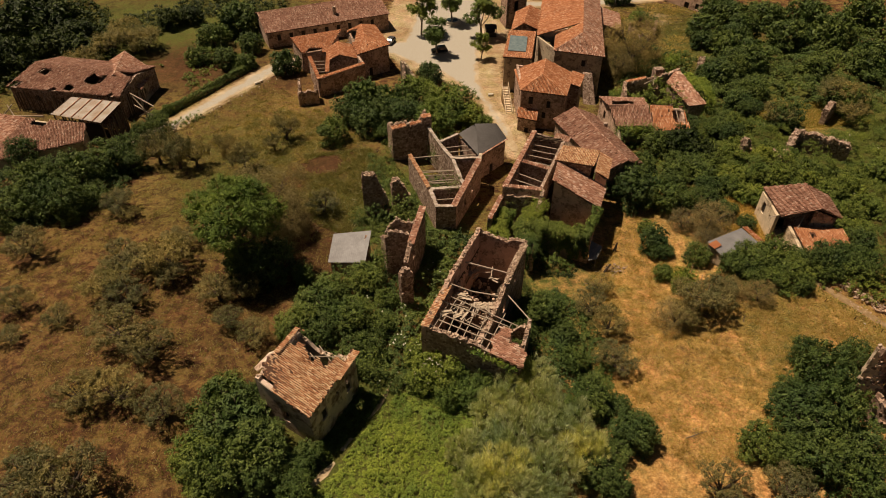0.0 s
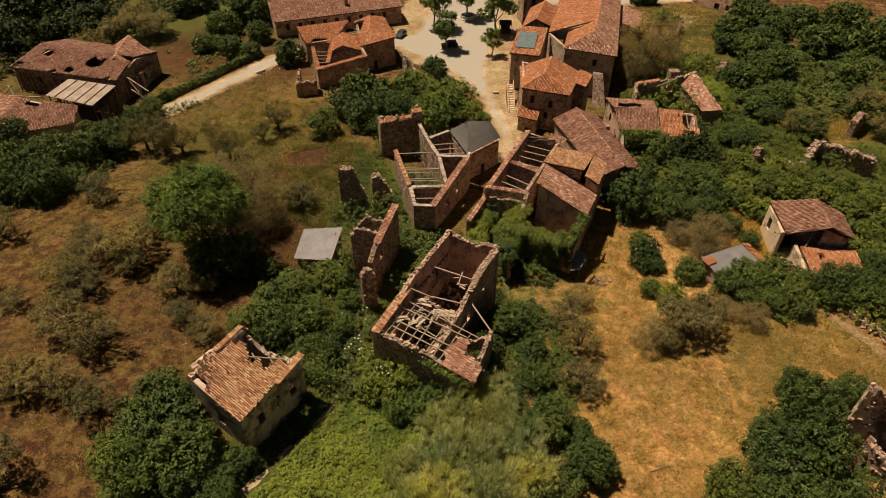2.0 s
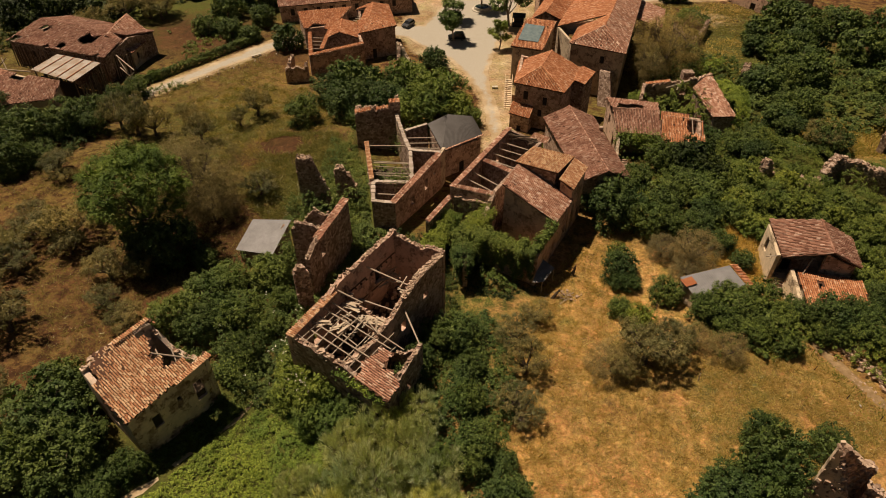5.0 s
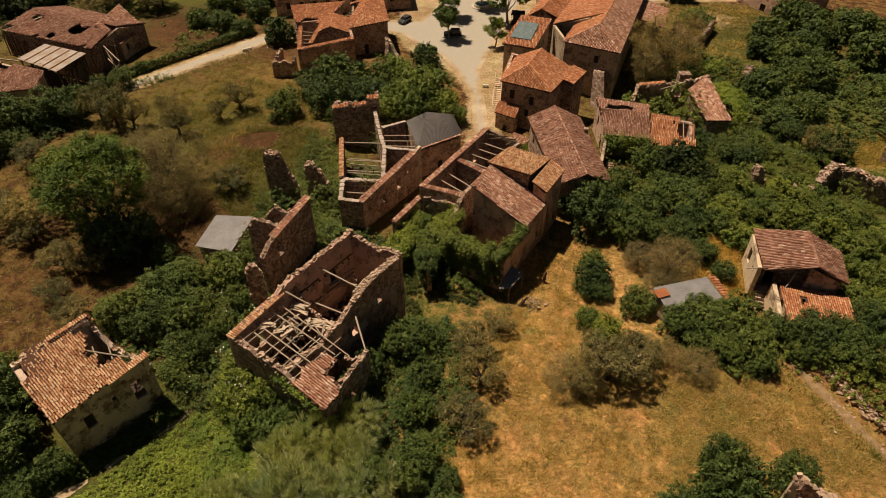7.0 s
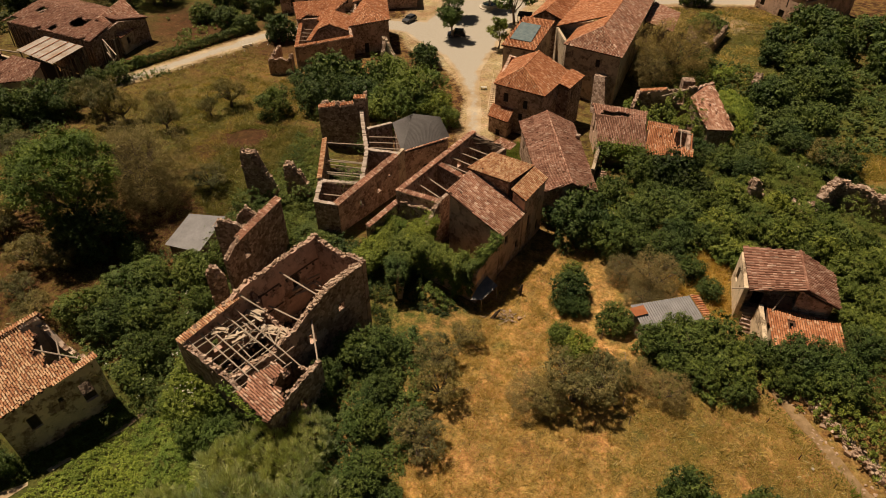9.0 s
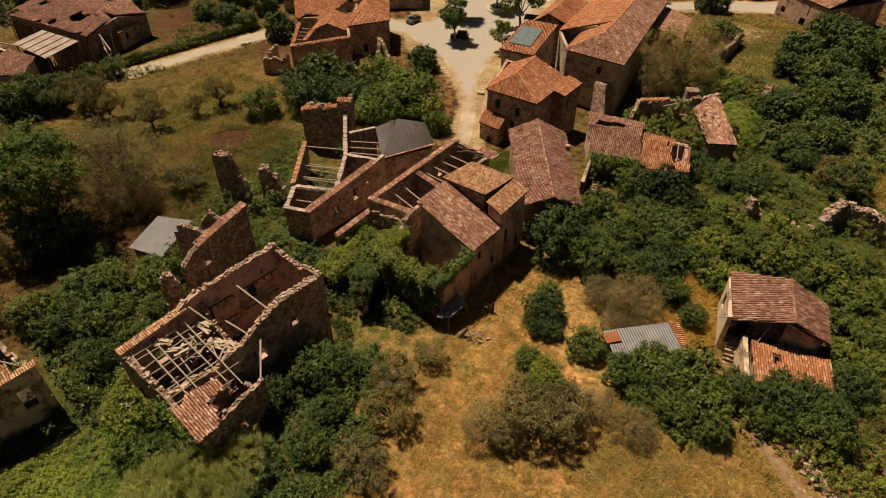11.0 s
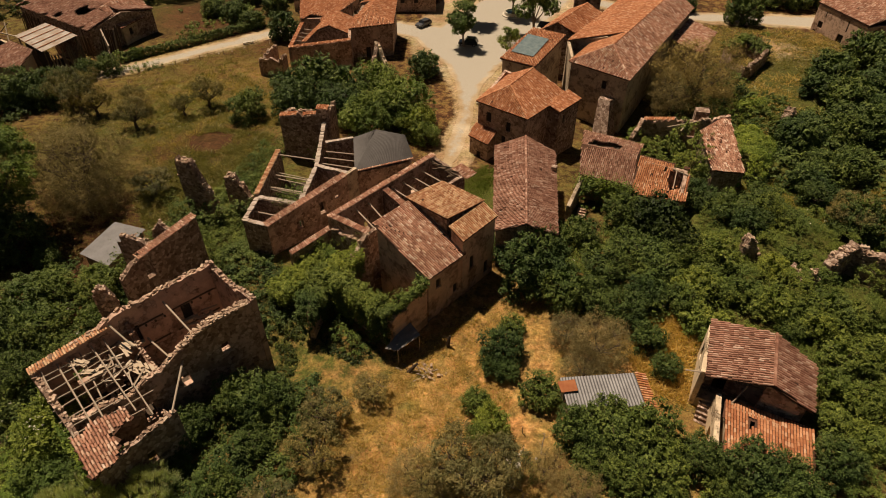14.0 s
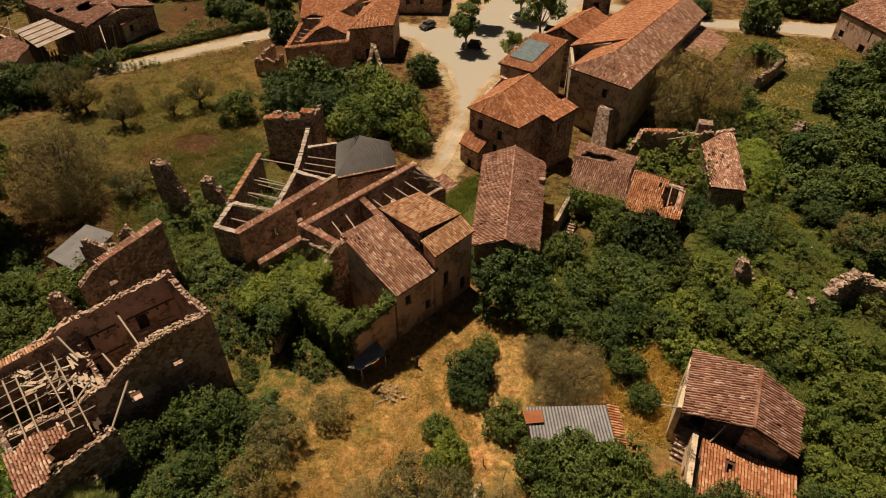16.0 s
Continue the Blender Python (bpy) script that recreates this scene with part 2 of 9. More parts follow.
# ---- mesh tools ----
class Shape:
    """Vertices and faces in world metres."""

    def __init__(self):
        self.v, self.f = [], []

    def add(self, verts, faces):
        k = len(self.v)
        self.v.extend([tuple(p) for p in verts])
        self.f.extend([tuple(i + k for i in q) for q in faces])

    def quad(self, a, b, c, d):
        self.add((a, b, c, d), ((0, 1, 2, 3),))

    def box(self, centre, ex, ey, ez):
        """Half extents as vectors."""
        c = Vector(centre)
        p = [c + ex * i + ey * j + ez * k for k in (-1, 1) for j in (-1, 1) for i in (-1, 1)]
        self.add(p, ((0, 2, 3, 1), (4, 5, 7, 6), (0, 1, 5, 4), (2, 6, 7, 3), (0, 4, 6, 2), (1, 3, 7, 5)))

    def beam(self, a, b, w=0.08, h=0.08):
        a, b = Vector(a), Vector(b)
        d = b - a
        s = d.cross(Vector((0, 0, 1)))
        s = s.normalized() if s.length > 1e-4 else Vector((1, 0, 0))
        t = s.cross(d).normalized()
        self.box((a + b) / 2, d / 2, s * w, t * h)

    def tube(self, a, b, ra, rb, n=6):
        a, b = Vector(a), Vector(b)
        d = (b - a).normalized()
        s = d.orthogonal().normalized()
        t = d.cross(s)
        ring = [s * math.cos(2 * math.pi * i / n) + t * math.sin(2 * math.pi * i / n) for i in range(n)]
        self.add([a + q * ra for q in ring] + [b + q * rb for q in ring],
                 [(i, (i + 1) % n, n + (i + 1) % n, n + i) for i in range(n)] + [tuple(range(n - 1, -1, -1)), tuple(range(n, 2 * n))])

    def prism(self, pts, z0, z1):
        n = len(pts)
        self.add([(p[0], p[1], z0) for p in pts] + [(p[0], p[1], z1) for p in pts],
                 [(i, (i + 1) % n, n + (i + 1) % n, n + i) for i in range(n)] + [tuple(range(n - 1, -1, -1)), tuple(range(n, 2 * n))])

    def sheet(self, poly, drop):
        """A flat polygon with a thickness below it."""
        n = len(poly)
        lo = [Vector(p) - Vector((0, 0, drop)) for p in poly]
        self.add(list(poly) + lo, [tuple(range(n)), tuple(range(2 * n - 1, n - 1, -1))] + [(i, n + i, n + (i + 1) % n, (i + 1) % n) for i in range(n)])


def thing(name, at, label, category, group="", kind=""):
    e = new(name)
    e.location = at
    e.empty_display_size = 0.5
    e["origin"] = list(at)
    return tagged(e, label, category, group, kind)


def part(name, shape, mat, parent, label="", kind=""):
    """One mesh under a thing, or under a part of one."""
    me = bpy.data.meshes.new(name)
    o = Vector(parent["origin"]) if parent else Vector((0, 0, 0))
    if isinstance(shape, Shape):
        me.from_pydata([(p[0] - o.x, p[1] - o.y, p[2] - o.z) for p in shape.v], [], shape.f)
    else:
        v, f = shape
        me.from_pydata((v - np.array(o)).tolist(), [], f.tolist())
    me.materials.append(mat)
    ob = new(name, me)
    if parent:
        ob.parent = parent
        ob["origin"] = list(o)
    return tagged(ob, label, "", "", kind)


def lone(name, shape, mat, label, category, group="", kind=""):
    """A thing that is one mesh."""
    ob = part(name, shape, mat, None, label, kind)
    return tagged(ob, "", category, group)


def lerp(a, b, t):
    return a + (b - a) * t


def ground_z(x, y):
    def e(a, b, s, h):
        return h * np.exp(-((x - a) ** 2 + (y - b) ** 2) / (2 * s * s))
    return (3.5 + e(-45, 38, 16, 4.2) + e(-38, 80, 24, 1.5) + e(48, 58, 15, 1.3) + e(28, 72, 8, -1.5) + e(-11, 46, 7, -2.2)
            + e(5, 150, 24, -1.0) + e(64, 168, 20, 1.0) + e(70, 121, 14, -0.9) + e(-14, 105, 6, 1.4) + e(61, 102, 9, 2.4) + e(35, 136, 9, -1.8) + e(55.5, 77.5, 4.5, -1.0)
            # The dip at (12.2, 69.4) is added to lengthen the shade there.
            + e(12.2, 69.4, 2.6, -1.6) + e(58.0, 68.0, 2.2, -1.05) + e(60.3, 64.6, 2.2, -1.05) + e(62.6, 61.2, 2.2, -1.05) + e(65.0, 57.8, 2.2, -1.05))


def gz(x, y):
    return float(ground_z(x, y))


# ---- builders ----
def wall(parent, p0, p1, tops, mat, thick=0.55, base=None, openings=(), ragged=0.0, seed=0, name="wall", stones=0.0, label=""):
    """A wall from p0 to p1 in plan, its thickness to the left of that way (right where negative). tops: heights, or (share, height) pairs.
    openings: (middle along the wall, width, sill height, head height). stones: loose stones along the top, per metre."""
    rng = random.Random(seed)
    p0, p1 = Vector((*p0[:2], 0)), Vector((*p1[:2], 0))
    length = (p1 - p0).length
    d = (p1 - p0) / length
    nrm = Vector((-d.y, d.x, 0)) * thick
    if base is None:
        base = min(gz(p0.x, p0.y), gz(p1.x, p1.y)) - 0.5
    if not isinstance(tops[0], tuple):
        tops = [(k / (len(tops) - 1), z) for k, z in enumerate(tops)]

    def level(s):
        q = s / length
        for (a, za), (b, zb) in zip(tops, tops[1:]):
            if q <= b + 1e-9:
                return lerp(za, zb, (q - a) / max(b - a, 1e-9))
        return tops[-1][1]
    marks = {0.0, length}
    marks |= {a * length for a, _ in tops}
    step = 0.45 if ragged else 2.5
    k = max(1, round(length / step))
    marks |= {length * i / k for i in range(k + 1)}
    for s, w, _, _ in openings:
        marks = {q for q in marks if abs(q - s) >= w / 2} | {s - w / 2, s + w / 2}
    marks = sorted(marks)
    marks = [q for i, q in enumerate(marks) if i == 0 or q - marks[i - 1] > 1e-4]
    hs = [level(q) + (ragged * rng.uniform(-1, 0.5) if ragged else 0) for q in marks]
    sh = Shape()

    def pt(s, z, side):
        q = p0 + d * s + nrm * side
        return (q.x, q.y, z)
    for i in range(len(marks) - 1):
        a, b = marks[i], marks[i + 1]
        cells = [(base, base, hs[i], hs[i + 1])]
        for s, w, z0, z1 in openings:
            if a >= s - w / 2 - 1e-6 and b <= s + w / 2 + 1e-6:
                nxt = []
                for la, lb, ta, tb in cells:
                    if z0 > la:
                        nxt.append((la, lb, z0, z0))
                    if z1 < min(ta, tb):
                        nxt.append((z1, z1, ta, tb))
                    for e in (a, b):
                        if abs(e - (s - w / 2)) < 1e-6 or abs(e - (s + w / 2)) < 1e-6:
                            sh.quad(pt(e, z0, 0), pt(e, z0, 1), pt(e, min(z1, ta), 1), pt(e, min(z1, ta), 0))
                cells = nxt
        for la, lb, ta, tb in cells:
            sh.quad(pt(a, la, 0), pt(b, lb, 0), pt(b, tb, 0), pt(a, ta, 0))
            sh.quad(pt(b, lb, 1), pt(a, la, 1), pt(a, ta, 1), pt(b, tb, 1))
            sh.quad(pt(a, ta, 0), pt(b, tb, 0), pt(b, tb, 1), pt(a, ta, 1))
            if la > base:
                sh.quad(pt(a, la, 1), pt(b, lb, 1), pt(b, lb, 0), pt(a, la, 0))
    for e, h in ((0.0, hs[0]), (length, hs[-1])):
        sh.quad(pt(e, base, 1), pt(e, base, 0), pt(e, h, 0), pt(e, h, 1))
    ob = part(name, sh, mat, parent, label)
    if stones:
        st = Shape()
        for i in range(int(length * stones)):
            s = rng.uniform(0, length)
            j = max(q for q in range(len(marks) - 1) if marks[q] <= s)
            z = lerp(hs[j], hs[j + 1], (s - marks[j]) / (marks[j + 1] - marks[j]))
            q = p0 + d * s + nrm * rng.uniform(0.05, 0.95)
            w = rng.uniform(0.07, 0.2)
            add_stone(st, (q.x, q.y, z + w * 0.35), w, rng)
        part("stone_rubble", st, RUBBLE, parent, "", "stuff")
    return ob


def rubble_wall(parent, p0, p1, tops, thick, seed, mat=None):
    """A decayed wall: an uneven core, with stones standing proud on its faces and loose along its top."""
    wall(parent, p0, p1, tops, mat or STONE, thick, ragged=0.3, seed=seed)
    rng = random.Random(seed + 500)
    a, b = Vector((*p0, 0)), Vector((*p1, 0))
    d = (b - a).normalized()
    n = Vector((-d.y, d.x, 0))
    base = min(gz(*p0), gz(*p1))
    st = Shape()
    for i in range(int((b - a).length * (max(z for _, z in tops) - base) * 5)):
        q = rng.random()
        for (u, zu), (v, zv) in zip(tops, tops[1:]):
            if q <= v + 1e-9:
                top = lerp(zu, zv, (q - u) / max(v - u, 1e-9))
                break
        side = rng.random()
        if side < 0.24:
            off, z = rng.uniform(0, thick), top - rng.uniform(0, 0.25)
        else:
            off, z = (0.0 if side < 0.7 else thick), top - rng.random() ** 1.4 * (top - base)
        add_stone(st, a.lerp(b, q) + n * off + Vector((0, 0, z)), rng.uniform(0.1, 0.24), rng)
    return part("stone_rubble", st, RUBBLE, parent, "", "stuff")


def add_stone(sh, at, w, rng):
    e = Euler((rng.uniform(-0.3, 0.3), rng.uniform(-0.3, 0.3), rng.uniform(0, 3.1))).to_matrix()
    a, b, c = w * rng.uniform(0.8, 1.5), w * rng.uniform(0.6, 1.0), w * rng.uniform(0.45, 0.8)
    p = [Vector(at) + e @ Vector((i * a * rng.uniform(0.7, 1), j * b * rng.uniform(0.7, 1), k * c)) for k in (-1, 1) for j in (-1, 1) for i in (-1, 1)]
    sh.add(p, ((0, 2, 3, 1), (4, 5, 7, 6), (0, 1, 5, 4), (2, 6, 7, 3), (0, 4, 6, 2), (1, 3, 7, 5)))


def in_poly(x, y, poly):
    inside = False
    for (xa, ya), (xb, yb) in zip(poly, poly[1:] + poly[:1]):
        if (ya > y) != (yb > y) and x < (xb - xa) * (y - ya) / (yb - ya) + xa:
            inside = not inside
    return inside


def tiles(sh, poly, down, seed=0, gone=None, pitch=0.265, length=0.45, rise=0.1, mess=1.0):
    """Rows of arched tiles over a flat polygon. down: a vector that the rows run down along. gone: plan polygons with no tiles."""
    rng = random.Random(seed)
    poly = [Vector(p) for p in poly]
    nrm = (poly[1] - poly[0]).cross(poly[2] - poly[0]).normalized()
    if nrm.z < 0:
        nrm = -nrm
    d = Vector(down)
    d = (d - nrm * d.dot(nrm)).normalized()
    c = d.cross(nrm).normalized()
    o = poly[0]
    uv = [((p - o).dot(c), (p - o).dot(d)) for p in poly]
    # how a slope with four corners out of one plane twists
    twist = np.zeros(4)
    if len(poly) == 4:
        m = np.array([(1, a, b, a * b) for a, b in uv])
        if np.linalg.cond(m) < 1e5:
            twist = np.linalg.solve(m, np.array([(p - o).dot(nrm) for p in poly]))
    u0, u1 = min(u for u, _ in uv), max(u for u, _ in uv)
    k = max(1, round((u1 - u0) / pitch))
    w = (u1 - u0) / k
    for i in range(k):
        u = u0 + (i + 0.5) * w
        cross = []
        for (ua, va), (ub, vb) in zip(uv, uv[1:] + uv[:1]):
            if (ua <= u) != (ub <= u):
                cross.append(va + (vb - va) * (u - ua) / (ub - ua))
        if len(cross) < 2:
            continue
        va, vb = min(cross), max(cross)
        v = vb + rng.uniform(-0.04, 0.05) * mess
        while v > va + 0.05:
            top = max(va, v - length * 1.12)
            mid = o + c * u + d * (v + top) / 2
            if not (gone and any(in_poly(mid.x, mid.y, g) for g in gone)) and rng.random() > 0.004 * mess:
                sk = rng.uniform(-0.02, 0.02) * mess
                lift = rng.uniform(0, 0.02) * mess
                verts = []
                for q, vv, hgt in ((1.0, v, 0.03), (0.86, top, 0.0)):
                    for du, dn in ((-0.44, 0.0), (-0.25, rise), (0.25, rise), (0.44, 0.0)):
                        verts.append(o + c * (u + du * w * q + (sk if vv == v else 0)) + d * vv + nrm * (dn * q + hgt + lift + twist[0] + twist[1] * u + twist[2] * vv + twist[3] * u * vv))
                sh.add(verts, ((0, 1, 5, 4), (1, 2, 6, 5), (2, 3, 7, 6), (0, 3, 2, 1)))
            v -= length * rng.uniform(0.94, 1.06)
    return nrm


def on_plane(x, y, a, b, c):
    """The point at (x, y) of the plane through a, b and c."""
    a, b, c = Vector(a), Vector(b), Vector(c)
    n = (b - a).cross(c - a)
    return (x, y, a.z - (n.x * (x - a.x) + n.y * (y - a.y)) / n.z)


def ridge(sh, a, b, seed=0, w=0.17):
    rng = random.Random(seed)
    a, b = Vector(a), Vector(b)
    d = (b - a)
    n = max(1, round(d.length / 0.42))
    s = d.cross(Vector((0, 0, 1))).normalized()
    upw = s.cross(d).normalized()
    for i in range(n):
        p, q = a + d * (i / n), a + d * ((i + 1.1) / n)
        j = rng.uniform(-0.02, 0.02)
        verts = []
        for e, k in ((p, 1.0), (q, 0.88)):
            for x, z in ((-1, -0.03), (-0.6, 0.11), (0.6, 0.11), (1, -0.03)):
                verts.append(e + s * (x * w * k + j) + upw * (z * k + 0.06))
        sh.add(verts, ((0, 1, 5, 4), (1, 2, 6, 5), (2, 3, 7, 6), (0, 3, 2, 1)))


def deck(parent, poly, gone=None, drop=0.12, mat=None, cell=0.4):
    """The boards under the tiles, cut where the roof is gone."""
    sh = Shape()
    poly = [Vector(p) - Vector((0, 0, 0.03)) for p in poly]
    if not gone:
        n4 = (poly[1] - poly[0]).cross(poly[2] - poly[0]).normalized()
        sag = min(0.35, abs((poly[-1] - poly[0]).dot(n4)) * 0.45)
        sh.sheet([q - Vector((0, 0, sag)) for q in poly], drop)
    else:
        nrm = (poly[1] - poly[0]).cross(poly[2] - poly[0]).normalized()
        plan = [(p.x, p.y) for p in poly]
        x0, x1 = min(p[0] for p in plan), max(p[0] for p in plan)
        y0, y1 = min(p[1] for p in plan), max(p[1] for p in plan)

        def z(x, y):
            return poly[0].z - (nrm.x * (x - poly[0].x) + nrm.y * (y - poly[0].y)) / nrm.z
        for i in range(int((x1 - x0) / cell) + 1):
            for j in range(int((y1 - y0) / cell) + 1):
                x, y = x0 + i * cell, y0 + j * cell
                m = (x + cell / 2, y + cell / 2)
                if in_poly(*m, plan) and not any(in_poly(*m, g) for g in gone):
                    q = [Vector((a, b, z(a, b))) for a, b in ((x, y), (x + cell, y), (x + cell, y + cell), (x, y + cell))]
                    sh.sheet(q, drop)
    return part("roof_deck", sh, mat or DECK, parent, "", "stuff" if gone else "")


def roof(parent, planes, mat, seed=0, gone=None, ridges=(), name="roof_tiles", **kw):
    sh = Shape()
    flat = []
    for poly, down in planes:
        q = [Vector(v) for v in poly]
        n4 = (q[1] - q[0]).cross(q[2] - q[0]).normalized()
        if len(q) == 4 and abs((q[3] - q[0]).dot(n4)) > 0.3:
            flat += [([q[0], q[1], q[2]], down), ([q[0], q[2], q[3]], down)]
        else:
            flat.append((poly, down))
    for k, (poly, down) in enumerate(flat):
        tiles(sh, poly, down, seed + k, gone, **kw)
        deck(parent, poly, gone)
    for k, (a, b) in enumerate(ridges):
        ridge(sh, a, b, seed + 50 + k)
    return part(name, sh, mat, parent, "", "stuff")


def tile_cap(parent, p0, p1, z0, z1, mat, width=0.75, seed=0, slope=0.12):
    """Tiles laid across the top of a wall; the width to the left of the way."""
    p0, p1 = Vector((*p0, z0)), Vector((*p1, z1))
    d = (p1 - p0).normalized()
    s = Vector((-d.y, d.x, 0)).normalized() * width
    sh = Shape()
    tiles(sh, [p0 - s * 0.12, p1 - s * 0.12, p1 + s * 1.05 + Vector((0, 0, slope)), p0 + s * 1.05 + Vector((0, 0, slope))], -s, seed, None, 0.24, 0.42)
    return part("tile_coping", sh, mat, parent, "", "stuff")


def corrugated(sh, poly, down, pitch=0.22, rise=0.02, drop=0.03):
    """A ribbed sheet over a flat four-cornered polygon: eave a, eave b, top b, top a."""
    a, b, c, d = [Vector(p) for p in poly]
    n = max(2, int((b - a).length / pitch) * 2)
    nrm = (b - a).cross(d - a).normalized()
    if nrm.z < 0:
        nrm = -nrm
    v, f = [], []
    for i in range(n + 1):
        t = i / n
        h = nrm * (rise if i % 2 else 0)
        lo, hi = a.lerp(b, t) + h, d.lerp(c, t) + h
        v += [lo, hi, hi - nrm * drop, lo - nrm * drop]
    for i in range(n):
        k = 4 * i
        f += [(k, k + 4, k + 5, k + 1), (k + 3, k + 2, k + 6, k + 7), (k, k + 3, k + 7, k + 4), (k + 1, k + 5, k + 6, k + 2)]
    f += [(0, 1, 2, 3), (4 * n, 4 * n + 3, 4 * n + 2, 4 * n + 1)]
    sh.add(v, f)


def shutter(parent, p0, p1, s, w, z0, z1, mat, name="window"):
    """A dark framed panel set back in a wall's opening; stands for the shade inside."""
    p0, p1 = Vector((*p0[:2], 0)), Vector((*p1[:2], 0))
    d = (p1 - p0).normalized()
    n = Vector((-d.y, d.x, 0))
    sh = Shape()
    c = p0 + d * s + n * 0.28 + Vector((0, 0, (z0 + z1) / 2))
    sh.box(c, d * w / 2, n * 0.03, Vector((0, 0, (z1 - z0) / 2)))
    o = part(name, sh, mat, parent.parent or parent)
    fr = Shape()
    for e in (-1, 1):
        fr.box(c + d * (e * (w / 2 - 0.05)) - n * 0.05, d * 0.05, n * 0.04, Vector((0, 0, (z1 - z0) / 2)))
        fr.box(c + Vector((0, 0, e * ((z1 - z0) / 2 - 0.05))) - n * 0.05, d * (w / 2 - 0.1), n * 0.04, Vector((0, 0, 0.05)))
    part("frame", fr, WOOD_DARK, o)
    return o


def inset(pts, k):
    """A plan polygon, counter-clockwise, drawn in by k."""
    out = []
    n = len(pts)
    for i in range(n):
        a, b, c = [Vector((*pts[j % n][:2], 0)) for j in (i - 1, i, i + 1)]
        d1, d2 = (b - a).normalized(), (c - b).normalized()
        n1, n2 = Vector((-d1.y, d1.x, 0)), Vector((-d2.y, d2.x, 0))
        q = b + (n1 + n2) * (k / (1 + n1.dot(n2)))
        out.append((q.x, q.y))
    return out


def body(parent, pts, tops, mat, base=None, openings=None, k=0.35, closed=DARK, thick=0.5, skip=(), mids=None, sills=True):
    """The walls under a roof: pts is the roof's outline in plan, counter-clockwise, tops the heights of its corners."""
    q = inset(pts, k)
    n = len(q)
    for i in range(n):
        if i in skip:
            continue
        a, b = q[i], q[(i + 1) % n]
        hs = [(0.0, tops[i] - 0.27), (1.0, tops[(i + 1) % n] - 0.27)]
        if mids and i in mids:
            hs.insert(1, (mids[i][0], mids[i][1] - 0.27))
        ops = (openings or {}).get(i, ())
        d = (Vector((*b, 0)) - Vector((*a, 0)))
        e = d.normalized() * thick
        far = (b[0] - e.x, b[1] - e.y)
        w = wall(parent, a, far, hs, mat, thick, base, ops, seed=i)
        for s, wd, z0, z1 in ops:
            if closed:
                shutter(w, a, far, s, wd, z0, z1, closed)
    return q


# ---- ground ----
def axis(lo, hi, step, far):
    fine = list(np.arange(lo, hi + step / 2, step))
    return np.array([lo - q for q in reversed(far)] + fine + [hi + q for q in far])


def sandy(n, l, pos):
    """Sandy dirt: drifts, wheel-worn pale streaks and grit."""
    a = noise_node(n, l, 0.22, 5, 0.6, pos)
    f = noise_node(n, l, 3.0, 5, 0.75, pos)
    r = ramp(n, [(0.3, (0.32, 0.225, 0.125)), (0.5, (0.45, 0.34, 0.215)), (0.7, (0.58, 0.485, 0.355))])
    l.new(a.outputs["Fac"], r.inputs[0])
    g = ramp(n, [(0.3, (0.72, 0.70, 0.66)), (0.7, (1.12, 1.12, 1.12))])
    l.new(f.outputs["Fac"], g.inputs[0])
    return mix(n, l, r.outputs[0], g.outputs[0], 0.8, 'MULTIPLY')


def worn_material(dull=(0.33, 0.29, 0.23), pale=(0.46, 0.425, 0.36)):
    """Pale gravel that thins out into sandy dirt at its rim."""
    m, n, l, b = material("worn_pale_gravel", 0.95, 0.1)
    pos = n.new("ShaderNodeNewGeometry").outputs["Position"]
    at = n.new("ShaderNodeAttribute")
    at.attribute_name = "rim"
    q = noise_node(n, l, 0.5, 6, 0.7, pos)
    f = noise_node(n, l, 5.0, 4, 0.7, pos)
    s = n.new("ShaderNodeMath")
    s.operation = 'ADD'
    l.new(at.outputs["Fac"], s.inputs[0])
    l.new(q.outputs["Fac"], s.inputs[1])
    r = ramp(n, [(0.72, (0, 0, 0)), (1.42, (1, 1, 1))])
    l.new(s.outputs[0], r.inputs[0])
    w = ramp(n, [(0.3, dull), (0.7, pale)])
    l.new(f.outputs["Fac"], w.inputs[0])
    l.new(mix(n, l, sandy(n, l, pos), w.outputs[0], r.outputs[0]), b.inputs["Base Color"])
    bump(n, l, b, f.outputs["Fac"], 0.3, 0.05)
    return m


